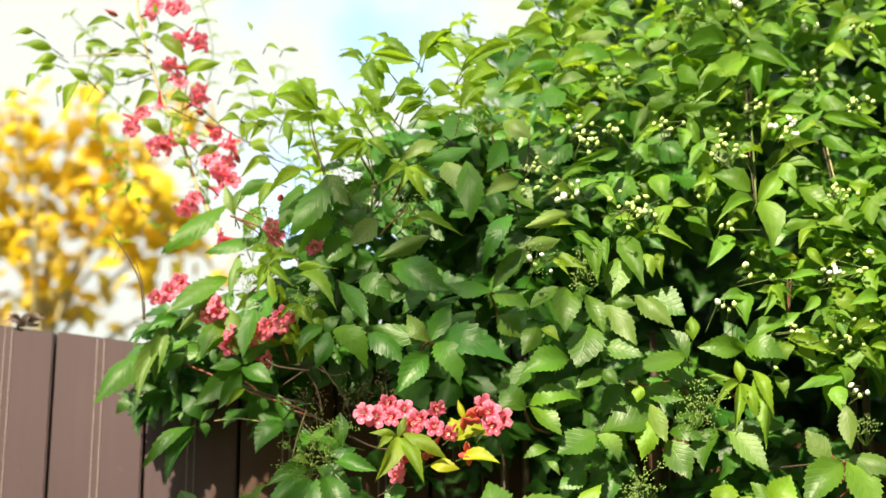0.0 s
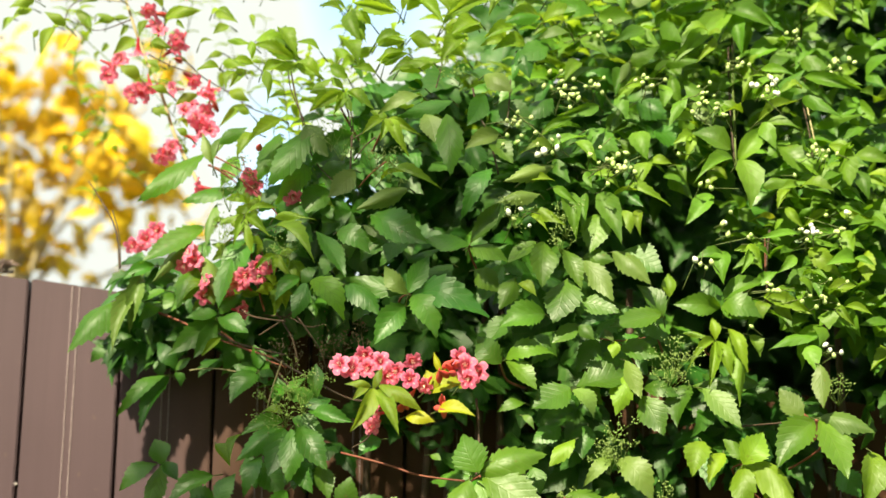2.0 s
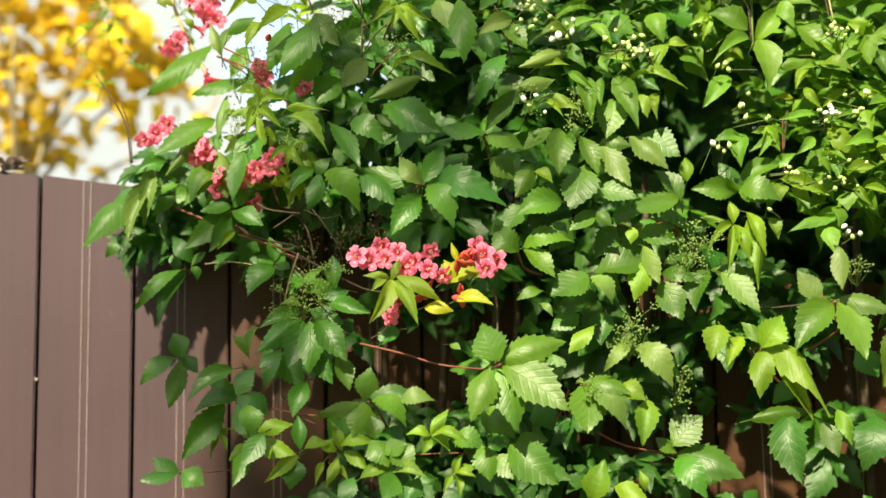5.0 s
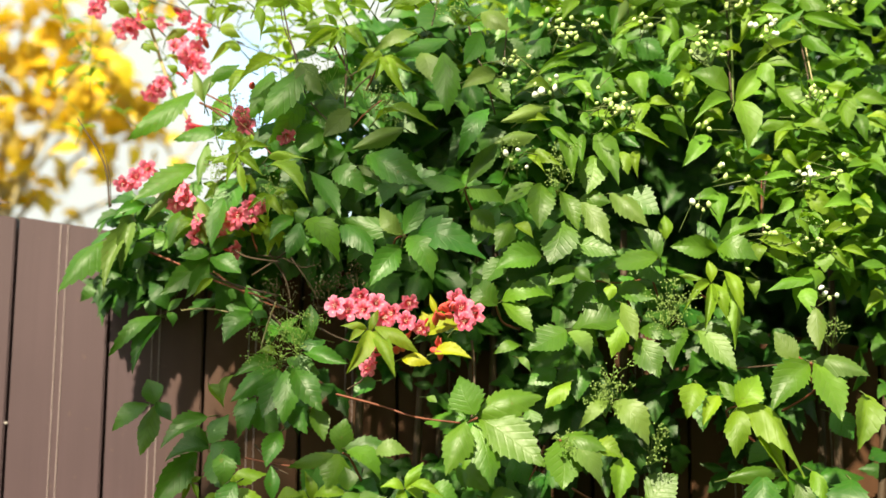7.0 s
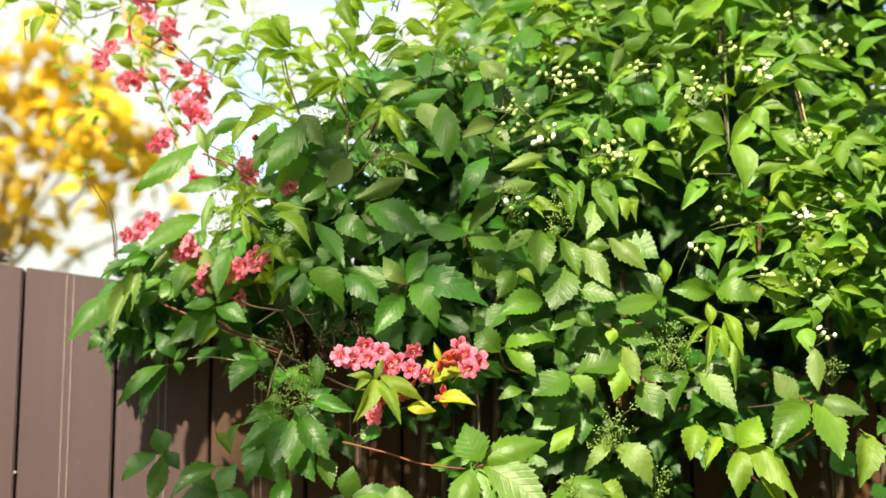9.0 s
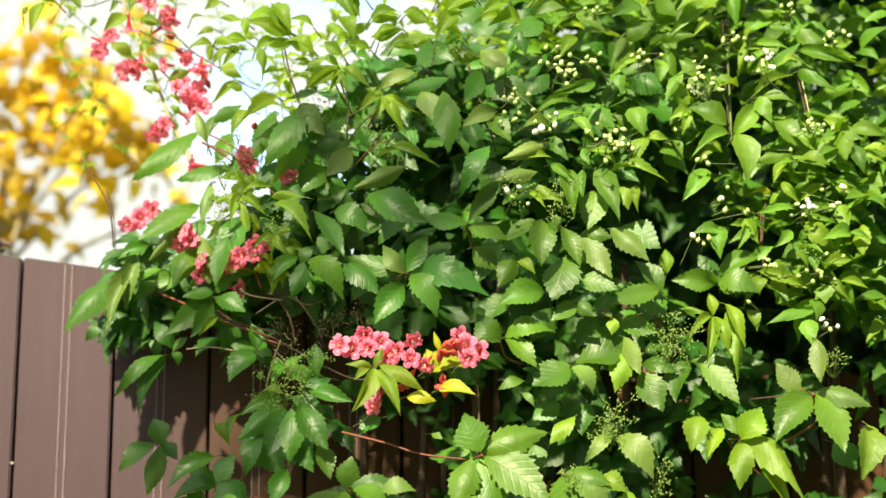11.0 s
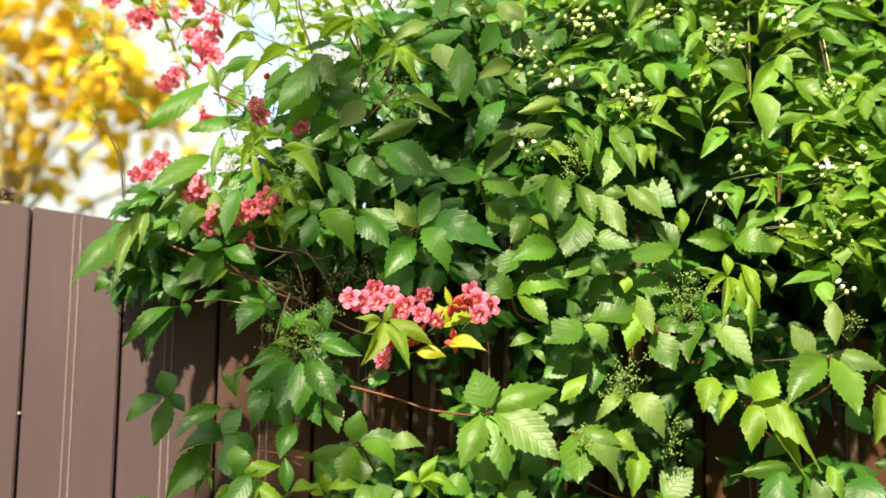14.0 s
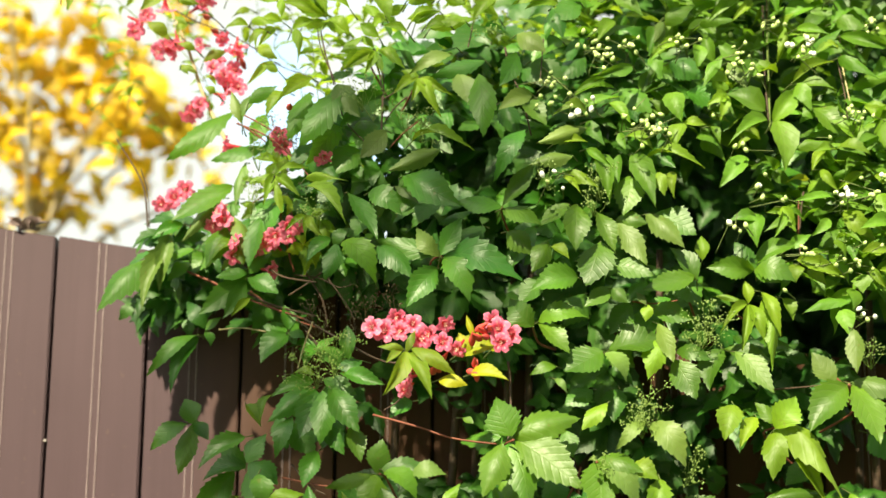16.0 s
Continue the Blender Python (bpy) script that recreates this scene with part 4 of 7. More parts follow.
leaf("y", (0.476, 1.568, 1.858), (0.512, 1.572, 1.873), 0.016)
leaf("y", (0.400, 1.555, 1.851), (0.423, 1.558, 1.864), 0.013)
# right, below the mock orange
leaf("y", (0.308, 1.498, 1.527), (0.274, 1.484, 1.491), 0.010)
leaf("y", (0.309, 1.497, 1.526), (0.296, 1.480, 1.469), 0.013)
leaf("y", (0.310, 1.494, 1.525), (0.323, 1.479, 1.479), 0.016)
leaf("y", (0.327, 1.502, 1.534), (0.328, 1.476, 1.450), 0.021)
leaf("y", (0.323, 1.498, 1.540), (0.340, 1.480, 1.485), 0.016)
leaf("y", (0.307, 1.498, 1.528), (0.273, 1.502, 1.535), 0.008)
leaf("y", (0.308, 1.493, 1.526), (0.305, 1.495, 1.552), 0.013)
leaf("s", (0.316, 1.495, 1.563), (0.344, 1.484, 1.548), 0.027)
leaf("y", (0.366, 1.502, 1.571), (0.362, 1.495, 1.550), 0.017)
leaf("y", (0.384, 1.515, 1.574), (0.399, 1.505, 1.548), 0.017)
leaf("y", (0.399, 1.511, 1.577), (0.420, 1.501, 1.557), 0.013)
leaf("m", (0.431, 1.512, 1.533), (0.367, 1.493, 1.515), 0.019)
leaf("m", (0.441, 1.515, 1.563), (0.439, 1.508, 1.540), 0.023)
leaf("y", (0.453, 1.521, 1.573), (0.470, 1.510, 1.543), 0.010)
leaf("y", (0.462, 1.520, 1.569), (0.490, 1.510, 1.557), 0.010)
leaf("m", (0.413, 1.499, 1.521), (0.416, 1.489, 1.490), 0.021)
leaf("p", (0.416, 1.469, 1.495), (0.413, 1.454, 1.445), 0.021)
leaf("p", (0.399, 1.489, 1.440), (0.375, 1.493, 1.473), 0.025)
leaf("y", (0.350, 1.507, 1.534), (0.358, 1.499, 1.507), 0.016)
leaf("s", (0.276, 1.480, 1.474), (0.258, 1.465, 1.427), 0.029)
leaf("p", (0.291, 1.488, 1.472), (0.328, 1.469, 1.426), 0.028)
leaf("s", (0.284, 1.515, 1.478), (0.334, 1.498, 1.462), 0.024)
leaf("y", (0.284, 1.468, 1.413), (0.270, 1.455, 1.374), 0.028)
leaf("y", (0.307, 1.467, 1.400), (0.286, 1.455, 1.367), 0.018)
leaf("y", (0.327, 1.468, 1.388), (0.351, 1.472, 1.423), 0.032)
leaf("y", (0.334, 1.479, 1.392), (0.309, 1.483, 1.417), 0.017)
leaf("y", (0.333, 1.478, 1.395), (0.389, 1.445, 1.313), 0.031)
leaf("y", (0.341, 1.501, 1.388), (0.380, 1.470, 1.305), 0.020)
leaf("y", (0.330, 1.479, 1.389), (0.321, 1.461, 1.333), 0.028)
leaf("s", (0.407, 1.473, 1.435), (0.359, 1.452, 1.383), 0.036)
leaf("s", (0.412, 1.473, 1.436), (0.433, 1.451, 1.372), 0.039)
leaf("p", (0.414, 1.480, 1.439), (0.468, 1.460, 1.421), 0.027)
leaf("y", (0.473, 1.496, 1.404), (0.454, 1.475, 1.341), 0.034)
leaf("s", (0.314, 1.477, 1.312), (0.385, 1.484, 1.320), 0.021)
leaf("y", (0.403, 1.467, 1.321), (0.413, 1.454, 1.282), 0.017)
leaf("c", (0.380, 1.523, 1.355), (0.345, 1.510, 1.328), 0.029)
leaf("c", (0.447, 1.536, 1.387), (0.466, 1.523, 1.355), 0.029)
# round the low flowers
leaf("c", (-0.127, 1.460, 1.458), (-0.130, 1.464, 1.496), 0.019)
leaf("c", (-0.113, 1.463, 1.457), (-0.141, 1.454, 1.448), 0.018)
leaf("c", (-0.138, 1.460, 1.444), (-0.087, 1.444, 1.430), 0.019)
leaf("w", (-0.063, 1.392, 1.460), (-0.086, 1.375, 1.413), 0.018)
leaf("w", (-0.060, 1.392, 1.458), (-0.036, 1.375, 1.410), 0.016)
leaf("w", (-0.058, 1.392, 1.464), (-0.012, 1.375, 1.434), 0.017)
leaf("w", (-0.063, 1.392, 1.459), (-0.054, 1.394, 1.482), 0.009)
leaf("w", (-0.068, 1.392, 1.460), (-0.084, 1.385, 1.447), 0.009)
leaf("w", (-0.066, 1.392, 1.462), (-0.093, 1.389, 1.464), 0.009)
leaf("v", (-0.030, 1.392, 1.431), (-0.000, 1.382, 1.425), 0.016)
leaf("v", (0.003, 1.392, 1.437), (0.041, 1.380, 1.430), 0.017)
leaf("v", (-0.011, 1.422, 1.460), (0.035, 1.427, 1.470), 0.028)
leaf("v", (-0.002, 1.418, 1.458), (-0.010, 1.421, 1.483), 0.019)
leaf("v", (0.006, 1.420, 1.478), (-0.002, 1.422, 1.502), 0.007)
leaf("v", (0.024, 1.444, 1.467), (0.047, 1.447, 1.481), 0.012)
leaf("y", (0.013, 1.450, 1.489), (0.031, 1.452, 1.508), 0.012)
# lower left
leaf("s", (-0.093, 1.424, 1.337), (-0.088, 1.428, 1.373), 0.027)
leaf("s", (-0.088, 1.415, 1.342), (-0.035, 1.409, 1.339), 0.024)
leaf("s", (-0.085, 1.408, 1.339), (-0.050, 1.393, 1.307), 0.027)
leaf("p", (-0.057, 1.402, 1.336), (-0.020, 1.398, 1.335), 0.020)
leaf("s", (-0.094, 1.419, 1.336), (-0.106, 1.407, 1.301), 0.035)
leaf("s", (-0.099, 1.417, 1.336), (-0.145, 1.401, 1.322), 0.015)
leaf("y", (-0.026, 1.398, 1.301), (-0.007, 1.401, 1.328), 0.013)
leaf("y", (-0.027, 1.395, 1.301), (-0.051, 1.392, 1.302), 0.012)
leaf("y", (-0.025, 1.395, 1.301), (0.014, 1.382, 1.292), 0.013)
leaf("y", (-0.026, 1.399, 1.301), (-0.006, 1.390, 1.283), 0.013)
leaf("y", (-0.027, 1.401, 1.300), (-0.036, 1.394, 1.281), 0.012)
leaf("c", (-0.168, 1.502, 1.433), (-0.216, 1.482, 1.392), 0.028)
leaf("c", (-0.164, 1.478, 1.428), (-0.178, 1.460, 1.374), 0.031)
leaf("c", (-0.156, 1.472, 1.426), (-0.156, 1.453, 1.367), 0.028)
leaf("c", (-0.146, 1.459, 1.427), (-0.113, 1.441, 1.379), 0.029)
leaf("c", (-0.171, 1.521, 1.440), (-0.216, 1.505, 1.421), 0.019)
leaf("y", (-0.167, 1.487, 1.444), (-0.190, 1.484, 1.445), 0.011)
leaf("c", (-0.157, 1.489, 1.439), (-0.119, 1.476, 1.421), 0.021)
leaf("y", (-0.119, 1.426, 1.287), (-0.130, 1.429, 1.319), 0.012)
leaf("y", (-0.120, 1.420, 1.291), (-0.081, 1.416, 1.295), 0.016)
leaf("y", (-0.124, 1.424, 1.287), (-0.144, 1.426, 1.295), 0.013)
leaf("s", (-0.084, 1.410, 1.299), (-0.088, 1.412, 1.323), 0.020)
leaf("s", (-0.074, 1.399, 1.283), (-0.049, 1.402, 1.293), 0.026)
leaf("c", (-0.310, 1.559, 1.394), (-0.322, 1.562, 1.423), 0.025)
leaf("c", (-0.309, 1.556, 1.397), (-0.290, 1.547, 1.375), 0.018)
leaf("b", (-0.313, 1.565, 1.394), (-0.323, 1.546, 1.337), 0.027)
leaf("c", (-0.318, 1.565, 1.395), (-0.356, 1.549, 1.364), 0.027)
leaf("y", (-0.249, 1.543, 1.415), (-0.230, 1.533, 1.389), 0.016)
leaf("y", (-0.217, 1.524, 1.425), (-0.228, 1.514, 1.397), 0.014)
leaf("c", (-0.247, 1.551, 1.347), (-0.293, 1.534, 1.330), 0.026)
leaf("c", (-0.244, 1.531, 1.350), (-0.223, 1.535, 1.383), 0.026)
leaf("c", (-0.242, 1.530, 1.350), (-0.207, 1.517, 1.325), 0.032)
leaf("c", (-0.243, 1.531, 1.341), (-0.224, 1.515, 1.297), 0.032)
leaf("c", (-0.262, 1.560, 1.341), (-0.306, 1.534, 1.278), 0.032)
leaf("c", (-0.247, 1.556, 1.351), (-0.282, 1.560, 1.372), 0.022)
leaf("y", (-0.267, 1.556, 1.307), (-0.287, 1.548, 1.295), 0.006)
leaf("y", (-0.268, 1.560, 1.307), (-0.277, 1.551, 1.280), 0.007)
leaf("y", (-0.266, 1.550, 1.307), (-0.256, 1.543, 1.287), 0.007)
leaf("y", (-0.267, 1.552, 1.308), (-0.253, 1.553, 1.314), 0.007)
leaf("y", (-0.213, 1.480, 1.309), (-0.173, 1.484, 1.316), 0.018)
leaf("y", (-0.214, 1.476, 1.294), (-0.165, 1.460, 1.280), 0.021)
leaf("y", (-0.224, 1.533, 1.294), (-0.252, 1.522, 1.278), 0.022)
leaf("c", (-0.222, 1.522, 1.295), (-0.227, 1.525, 1.330), 0.016)
leaf("c", (-0.163, 1.442, 1.289), (-0.166, 1.445, 1.325), 0.016)
leaf("y", (-0.157, 1.422, 1.289), (-0.129, 1.419, 1.294), 0.016)
leaf("c", (-0.211, 1.530, 1.401), (-0.199, 1.518, 1.364), 0.027)
leaf("c", (-0.190, 1.513, 1.393), (-0.163, 1.498, 1.356), 0.029)
leaf("c", (-0.140, 1.502, 1.405), (-0.156, 1.488, 1.364), 0.031)
leaf("c", (-0.118, 1.466, 1.331), (-0.134, 1.453, 1.296), 0.028)
leaf("s", (-0.005, 1.413, 1.394), (0.006, 1.408, 1.388), 0.009)
leaf("s", (-0.005, 1.423, 1.297), (0.030, 1.411, 1.285), 0.027)
leaf("c", (-0.060, 1.488, 1.416), (-0.084, 1.478, 1.397), 0.021)
# leaves that close the upper left
leaf("b", (-0.147, 1.497, 1.730), (-0.182, 1.477, 1.676), 0.027)
leaf("c", (-0.215, 1.581, 1.733), (-0.246, 1.569, 1.709), 0.030)
leaf("c", (-0.177, 1.536, 1.718), (-0.206, 1.522, 1.680), 0.029)
leaf("b", (-0.184, 1.493, 1.686), (-0.144, 1.479, 1.663), 0.021)
leaf("b", (-0.246, 1.606, 1.771), (-0.263, 1.592, 1.729), 0.023)
leaf("t", (-0.214, 1.562, 1.786), (-0.238, 1.550, 1.755), 0.022)
leaf("c", (-0.122, 1.503, 1.699), (-0.155, 1.489, 1.666), 0.031)
leaf("c", (-0.146, 1.503, 1.663), (-0.169, 1.488, 1.621), 0.028)
leaf("c", (-0.200, 1.535, 1.651), (-0.172, 1.521, 1.615), 0.026)
leaf("c", (-0.236, 1.600, 1.665), (-0.259, 1.586, 1.628), 0.027)
leaf("c", (-0.162, 1.507, 1.756), (-0.134, 1.490, 1.706), 0.028)
leaf("c", (-0.123, 1.502, 1.735), (-0.095, 1.487, 1.692), 0.031)
leaf("c", (-0.315, 1.642, 1.604), (-0.338, 1.630, 1.574), 0.026)
leaf("c", (-0.280, 1.625, 1.671), (-0.303, 1.611, 1.633), 0.026)
# leaves of the crest, against the sky
leaf("t", (-0.047, 1.500, 1.916), (-0.101, 1.505, 1.931), 0.016)
leaf("t", (-0.036, 1.490, 1.914), (-0.003, 1.495, 1.956), 0.018)
leaf("t", (-0.023, 1.489, 1.932), (0.017, 1.474, 1.901), 0.017)
leaf("t", (-0.101, 1.496, 1.917), (-0.088, 1.482, 1.869), 0.021)
leaf("t", (-0.187, 1.510, 1.900), (-0.163, 1.496, 1.858), 0.020)
leaf("t", (-0.169, 1.512, 1.865), (-0.221, 1.517, 1.882), 0.014)
leaf("t", (-0.109, 1.482, 1.874), (-0.089, 1.470, 1.840), 0.024)
leaf("t", (-0.111, 1.513, 1.922), (-0.141, 1.516, 1.931), 0.010)
leaf("t", (-0.071, 1.483, 1.872), (-0.036, 1.487, 1.881), 0.014)
leaf("t", (-0.067, 1.488, 1.847), (-0.036, 1.491, 1.864), 0.011)
leaf("t", (-0.030, 1.478, 1.875), (-0.003, 1.469, 1.862), 0.015)
leaf("t", (-0.252, 1.508, 1.856), (-0.222, 1.498, 1.847), 0.011)
leaf("t", (-0.205, 1.511, 1.847), (-0.178, 1.514, 1.860), 0.013)
leaf("t", (-0.137, 1.497, 1.837), (-0.171, 1.500, 1.851), 0.016)
leaf("t", (-0.102, 1.477, 1.826), (-0.124, 1.480, 1.843), 0.015)
leaf("t", (-0.070, 1.480, 1.833), (-0.097, 1.476, 1.839), 0.011)
leaf("t", (-0.024, 1.476, 1.842), (-0.051, 1.467, 1.830), 0.014)
leaf("t", (-0.004, 1.477, 1.845), (-0.038, 1.466, 1.835), 0.014)
leaf("t", (-0.220, 1.511, 1.885), (-0.217, 1.504, 1.858), 0.010)
leaf("t", (-0.278, 1.568, 1.943), (-0.244, 1.556, 1.926), 0.010)
leaf("t", (-0.081, 1.552, 1.967), (-0.097, 1.550, 1.973), 0.009)
leaf("t", (0.066, 1.486, 1.928), (0.012, 1.468, 1.900), 0.018)
leaf("t", (0.115, 1.497, 1.946), (0.058, 1.479, 1.932), 0.021)
leaf("t", (0.112, 1.500, 1.966), (0.083, 1.490, 1.954), 0.018)
leaf("b", (0.120, 1.491, 1.908), (0.077, 1.477, 1.894), 0.018)
leaf("b", (0.185, 1.508, 1.919), (0.130, 1.513, 1.931), 0.024)
leaf("y", (0.139, 1.504, 1.960), (0.123, 1.496, 1.938), 0.015)
leaf("p", (0.187, 1.508, 1.953), (0.142, 1.494, 1.936), 0.016)
leaf("t", (0.050, 1.477, 1.893), (0.015, 1.464, 1.874), 0.024)
leaf("t", (0.030, 1.478, 1.877), (0.004, 1.466, 1.843), 0.021)
leaf("t", (0.089, 1.490, 1.895), (0.054, 1.478, 1.875), 0.017)
leaf("p", (0.155, 1.494, 1.887), (0.116, 1.481, 1.875), 0.016)
leaf("c", (0.128, 1.489, 1.872), (0.092, 1.475, 1.845), 0.028)
leaf("c", (0.094, 1.485, 1.864), (0.106, 1.473, 1.823), 0.021)
leaf("m", (0.200, 1.513, 1.958), (0.172, 1.517, 1.976), 0.019)
leaf("m", (0.190, 1.508, 1.913), (0.231, 1.503, 1.910), 0.023)
leaf("p", (0.225, 1.523, 1.925), (0.263, 1.528, 1.949), 0.018)
leaf("m", (0.244, 1.510, 1.899), (0.206, 1.497, 1.878), 0.020)
leaf("m", (0.169, 1.509, 1.886), (0.201, 1.496, 1.857), 0.021)
leaf("m", (0.227, 1.512, 1.856), (0.264, 1.516, 1.880), 0.021)
leaf("p", (0.223, 1.499, 1.853), (0.210, 1.490, 1.823), 0.016)
leaf("t", (0.096, 1.497, 1.987), (0.073, 1.490, 1.976), 0.014)
leaf("t", (0.146, 1.509, 1.987), (0.175, 1.512, 1.996), 0.016)
leaf("m", (0.187, 1.513, 1.988), (0.213, 1.502, 1.963), 0.021)
leaf("m", (0.353, 1.548, 1.936), (0.278, 1.518, 1.862), 0.031)
leaf("m", (0.341, 1.551, 1.949), (0.281, 1.532, 1.924), 0.022)
leaf("m", (0.353, 1.555, 1.937), (0.364, 1.537, 1.876), 0.024)
leaf("m", (0.364, 1.562, 1.946), (0.418, 1.541, 1.907), 0.025)
leaf("m", (0.372, 1.562, 1.983), (0.415, 1.544, 1.944), 0.021)
leaf("m", (0.462, 1.585, 1.957), (0.507, 1.569, 1.941), 0.018)
leaf("m", (0.444, 1.574, 1.964), (0.418, 1.579, 2.002), 0.025)
leaf("m", (0.389, 1.558, 1.902), (0.434, 1.552, 1.903), 0.013)
leaf("m", (0.445, 1.574, 1.912), (0.477, 1.563, 1.899), 0.015)
leaf("m", (0.437, 1.553, 1.875), (0.471, 1.540, 1.858), 0.022)
leaf("y", (0.489, 1.580, 1.995), (0.459, 1.583, 2.014), 0.020)
leaf("m", (0.398, 1.550, 1.866), (0.426, 1.553, 1.879), 0.018)
leaf("m", (0.386, 1.541, 1.860), (0.424, 1.528, 1.847), 0.012)
leaf("m", (0.343, 1.546, 1.992), (0.304, 1.533, 1.971), 0.019)
leaf("m", (0.266, 1.532, 1.914), (0.292, 1.520, 1.885), 0.022)
leaf("y", (0.334, 1.535, 1.892), (0.302, 1.521, 1.857), 0.011)
leaf("m", (0.255, 1.529, 1.957), (0.281, 1.517, 1.928), 0.017)
leaf("m", (0.515, 1.579, 1.950), (0.528, 1.570, 1.922), 0.019)
leaf("m", (0.468, 1.550, 1.847), (0.508, 1.545, 1.841), 0.016)
leaf("m", (0.270, 1.529, 1.861), (0.324, 1.522, 1.863), 0.012)
leaf("m", (0.301, 1.538, 2.008), (0.270, 1.526, 1.977), 0.022)
leaf("m", (0.400, 1.552, 2.012), (0.369, 1.541, 1.989), 0.021)
leaf("m", (0.537, 1.592, 2.027), (0.510, 1.581, 1.996), 0.021)
# leaves low down
leaf("c", (-0.294, 1.463, 1.267), (-0.324, 1.467, 1.283), 0.021)
leaf("c", (-0.294, 1.460, 1.267), (-0.332, 1.447, 1.260), 0.025)
leaf("c", (-0.289, 1.451, 1.268), (-0.263, 1.442, 1.254), 0.026)
leaf("c", (-0.218, 1.448, 1.295), (-0.232, 1.433, 1.252), 0.019)
leaf("y", (-0.165, 1.436, 1.283), (-0.198, 1.421, 1.256), 0.014)
leaf("c", (-0.170, 1.433, 1.280), (-0.172, 1.423, 1.248), 0.027)
leaf("y", (-0.122, 1.420, 1.280), (-0.133, 1.410, 1.251), 0.012)
leaf("y", (-0.116, 1.423, 1.287), (-0.085, 1.410, 1.259), 0.014)
leaf("s", (-0.087, 1.408, 1.297), (-0.069, 1.397, 1.270), 0.029)
leaf("s", (-0.064, 1.406, 1.291), (-0.042, 1.396, 1.270), 0.029)
leaf("y", (-0.064, 1.400, 1.265), (-0.028, 1.389, 1.258), 0.015)
leaf("y", (-0.099, 1.412, 1.259), (-0.063, 1.416, 1.271), 0.015)
leaf("y", (-0.005, 1.405, 1.264), (0.007, 1.408, 1.283), 0.009)
leaf("y", (-0.004, 1.403, 1.263), (0.023, 1.406, 1.270), 0.012)
leaf("s", (0.025, 1.407, 1.290), (0.033, 1.395, 1.254), 0.029)
leaf("s", (0.054, 1.406, 1.291), (0.101, 1.385, 1.250), 0.041)
leaf("s", (0.039, 1.404, 1.280), (0.064, 1.392, 1.254), 0.027)
leaf("s", (0.140, 1.432, 1.241), (0.151, 1.435, 1.272), 0.022)
leaf("y", (0.193, 1.435, 1.242), (0.188, 1.438, 1.262), 0.010)
leaf("s", (0.228, 1.447, 1.279), (0.208, 1.450, 1.295), 0.023)
leaf("s", (0.229, 1.455, 1.277), (0.295, 1.431, 1.252), 0.043)
leaf("s", (0.231, 1.452, 1.273), (0.255, 1.439, 1.241), 0.033)
# two leaves in the darkened green, which stands in for shadow on them
leaf("d", (0.354, 1.477, 1.317), (0.359, 1.453, 1.244), 0.040)
leaf("d", (0.443, 1.464, 1.312), (0.419, 1.445, 1.255), 0.042)
leaf("p", (0.387, 1.468, 1.309), (0.399, 1.455, 1.270), 0.021)
leaf("c", (-0.235, 1.453, 1.375), (-0.280, 1.434, 1.340), 0.022)
leaf("c", (-0.219, 1.447, 1.336), (-0.216, 1.436, 1.301), 0.025)
leaf("c", (-0.201, 1.442, 1.307), (-0.223, 1.428, 1.272), 0.023)
leaf("c", (-0.152, 1.485, 1.397), (-0.131, 1.471, 1.357), 0.024)
leaf("s", (-0.125, 1.469, 1.389), (-0.112, 1.456, 1.349), 0.022)
leaf("c", (-0.190, 1.494, 1.399), (-0.206, 1.478, 1.354), 0.021)
leaf("c", (-0.160, 1.479, 1.361), (-0.174, 1.466, 1.322), 0.022)
leaf("y", (-0.137, 1.425, 1.276), (-0.145, 1.416, 1.252), 0.008)
leaf("y", (-0.129, 1.427, 1.272), (-0.110, 1.419, 1.254), 0.008)
# centre
leaf("c", (0.096, 1.508, 1.872), (0.087, 1.492, 1.828), 0.012)
# lower left
leaf("y", (-0.004, 1.400, 1.262), (0.005, 1.398, 1.280), 0.008)
leaf("y", (-0.003, 1.384, 1.262), (0.020, 1.374, 1.259), 0.009)
leaf("y", (-0.005, 1.387, 1.261), (-0.014, 1.375, 1.244), 0.007)
leaf("y", (-0.003, 1.391, 1.261), (0.002, 1.379, 1.238), 0.009)
leaf("c", (-0.105, 1.415, 1.260), (-0.121, 1.402, 1.236), 0.020)
leaf("c", (-0.064, 1.404, 1.265), (-0.075, 1.386, 1.238), 0.027)
leaf("c", (-0.039, 1.409, 1.259), (-0.053, 1.395, 1.234), 0.020)
leaf("c", (0.225, 1.436, 1.272), (0.252, 1.409, 1.231), 0.029)
leaf("y", (0.138, 1.428, 1.231), (0.152, 1.424, 1.275), 0.029)
leaf("y", (0.160, 1.422, 1.246), (0.194, 1.407, 1.231), 0.021)
# top, against the sky
leaf("t", (-0.186, 1.539, 1.911), (-0.165, 1.520, 1.868), 0.020)
leaf("t", (-0.164, 1.527, 1.870), (-0.208, 1.516, 1.882), 0.018)
leaf("t", (-0.101, 1.529, 1.930), (-0.088, 1.513, 1.883), 0.021)
leaf("t", (-0.097, 1.525, 1.935), (-0.046, 1.511, 1.922), 0.016)
leaf("t", (-0.041, 1.501, 1.919), (-0.003, 1.491, 1.951), 0.021)
leaf("t", (-0.025, 1.508, 1.938), (0.007, 1.490, 1.898), 0.021)
leaf("t", (-0.070, 1.499, 1.875), (-0.036, 1.489, 1.875), 0.011)
leaf("t", (-0.066, 1.500, 1.853), (-0.033, 1.494, 1.863), 0.013)
leaf("t", (-0.113, 1.530, 1.871), (-0.090, 1.521, 1.860), 0.012)
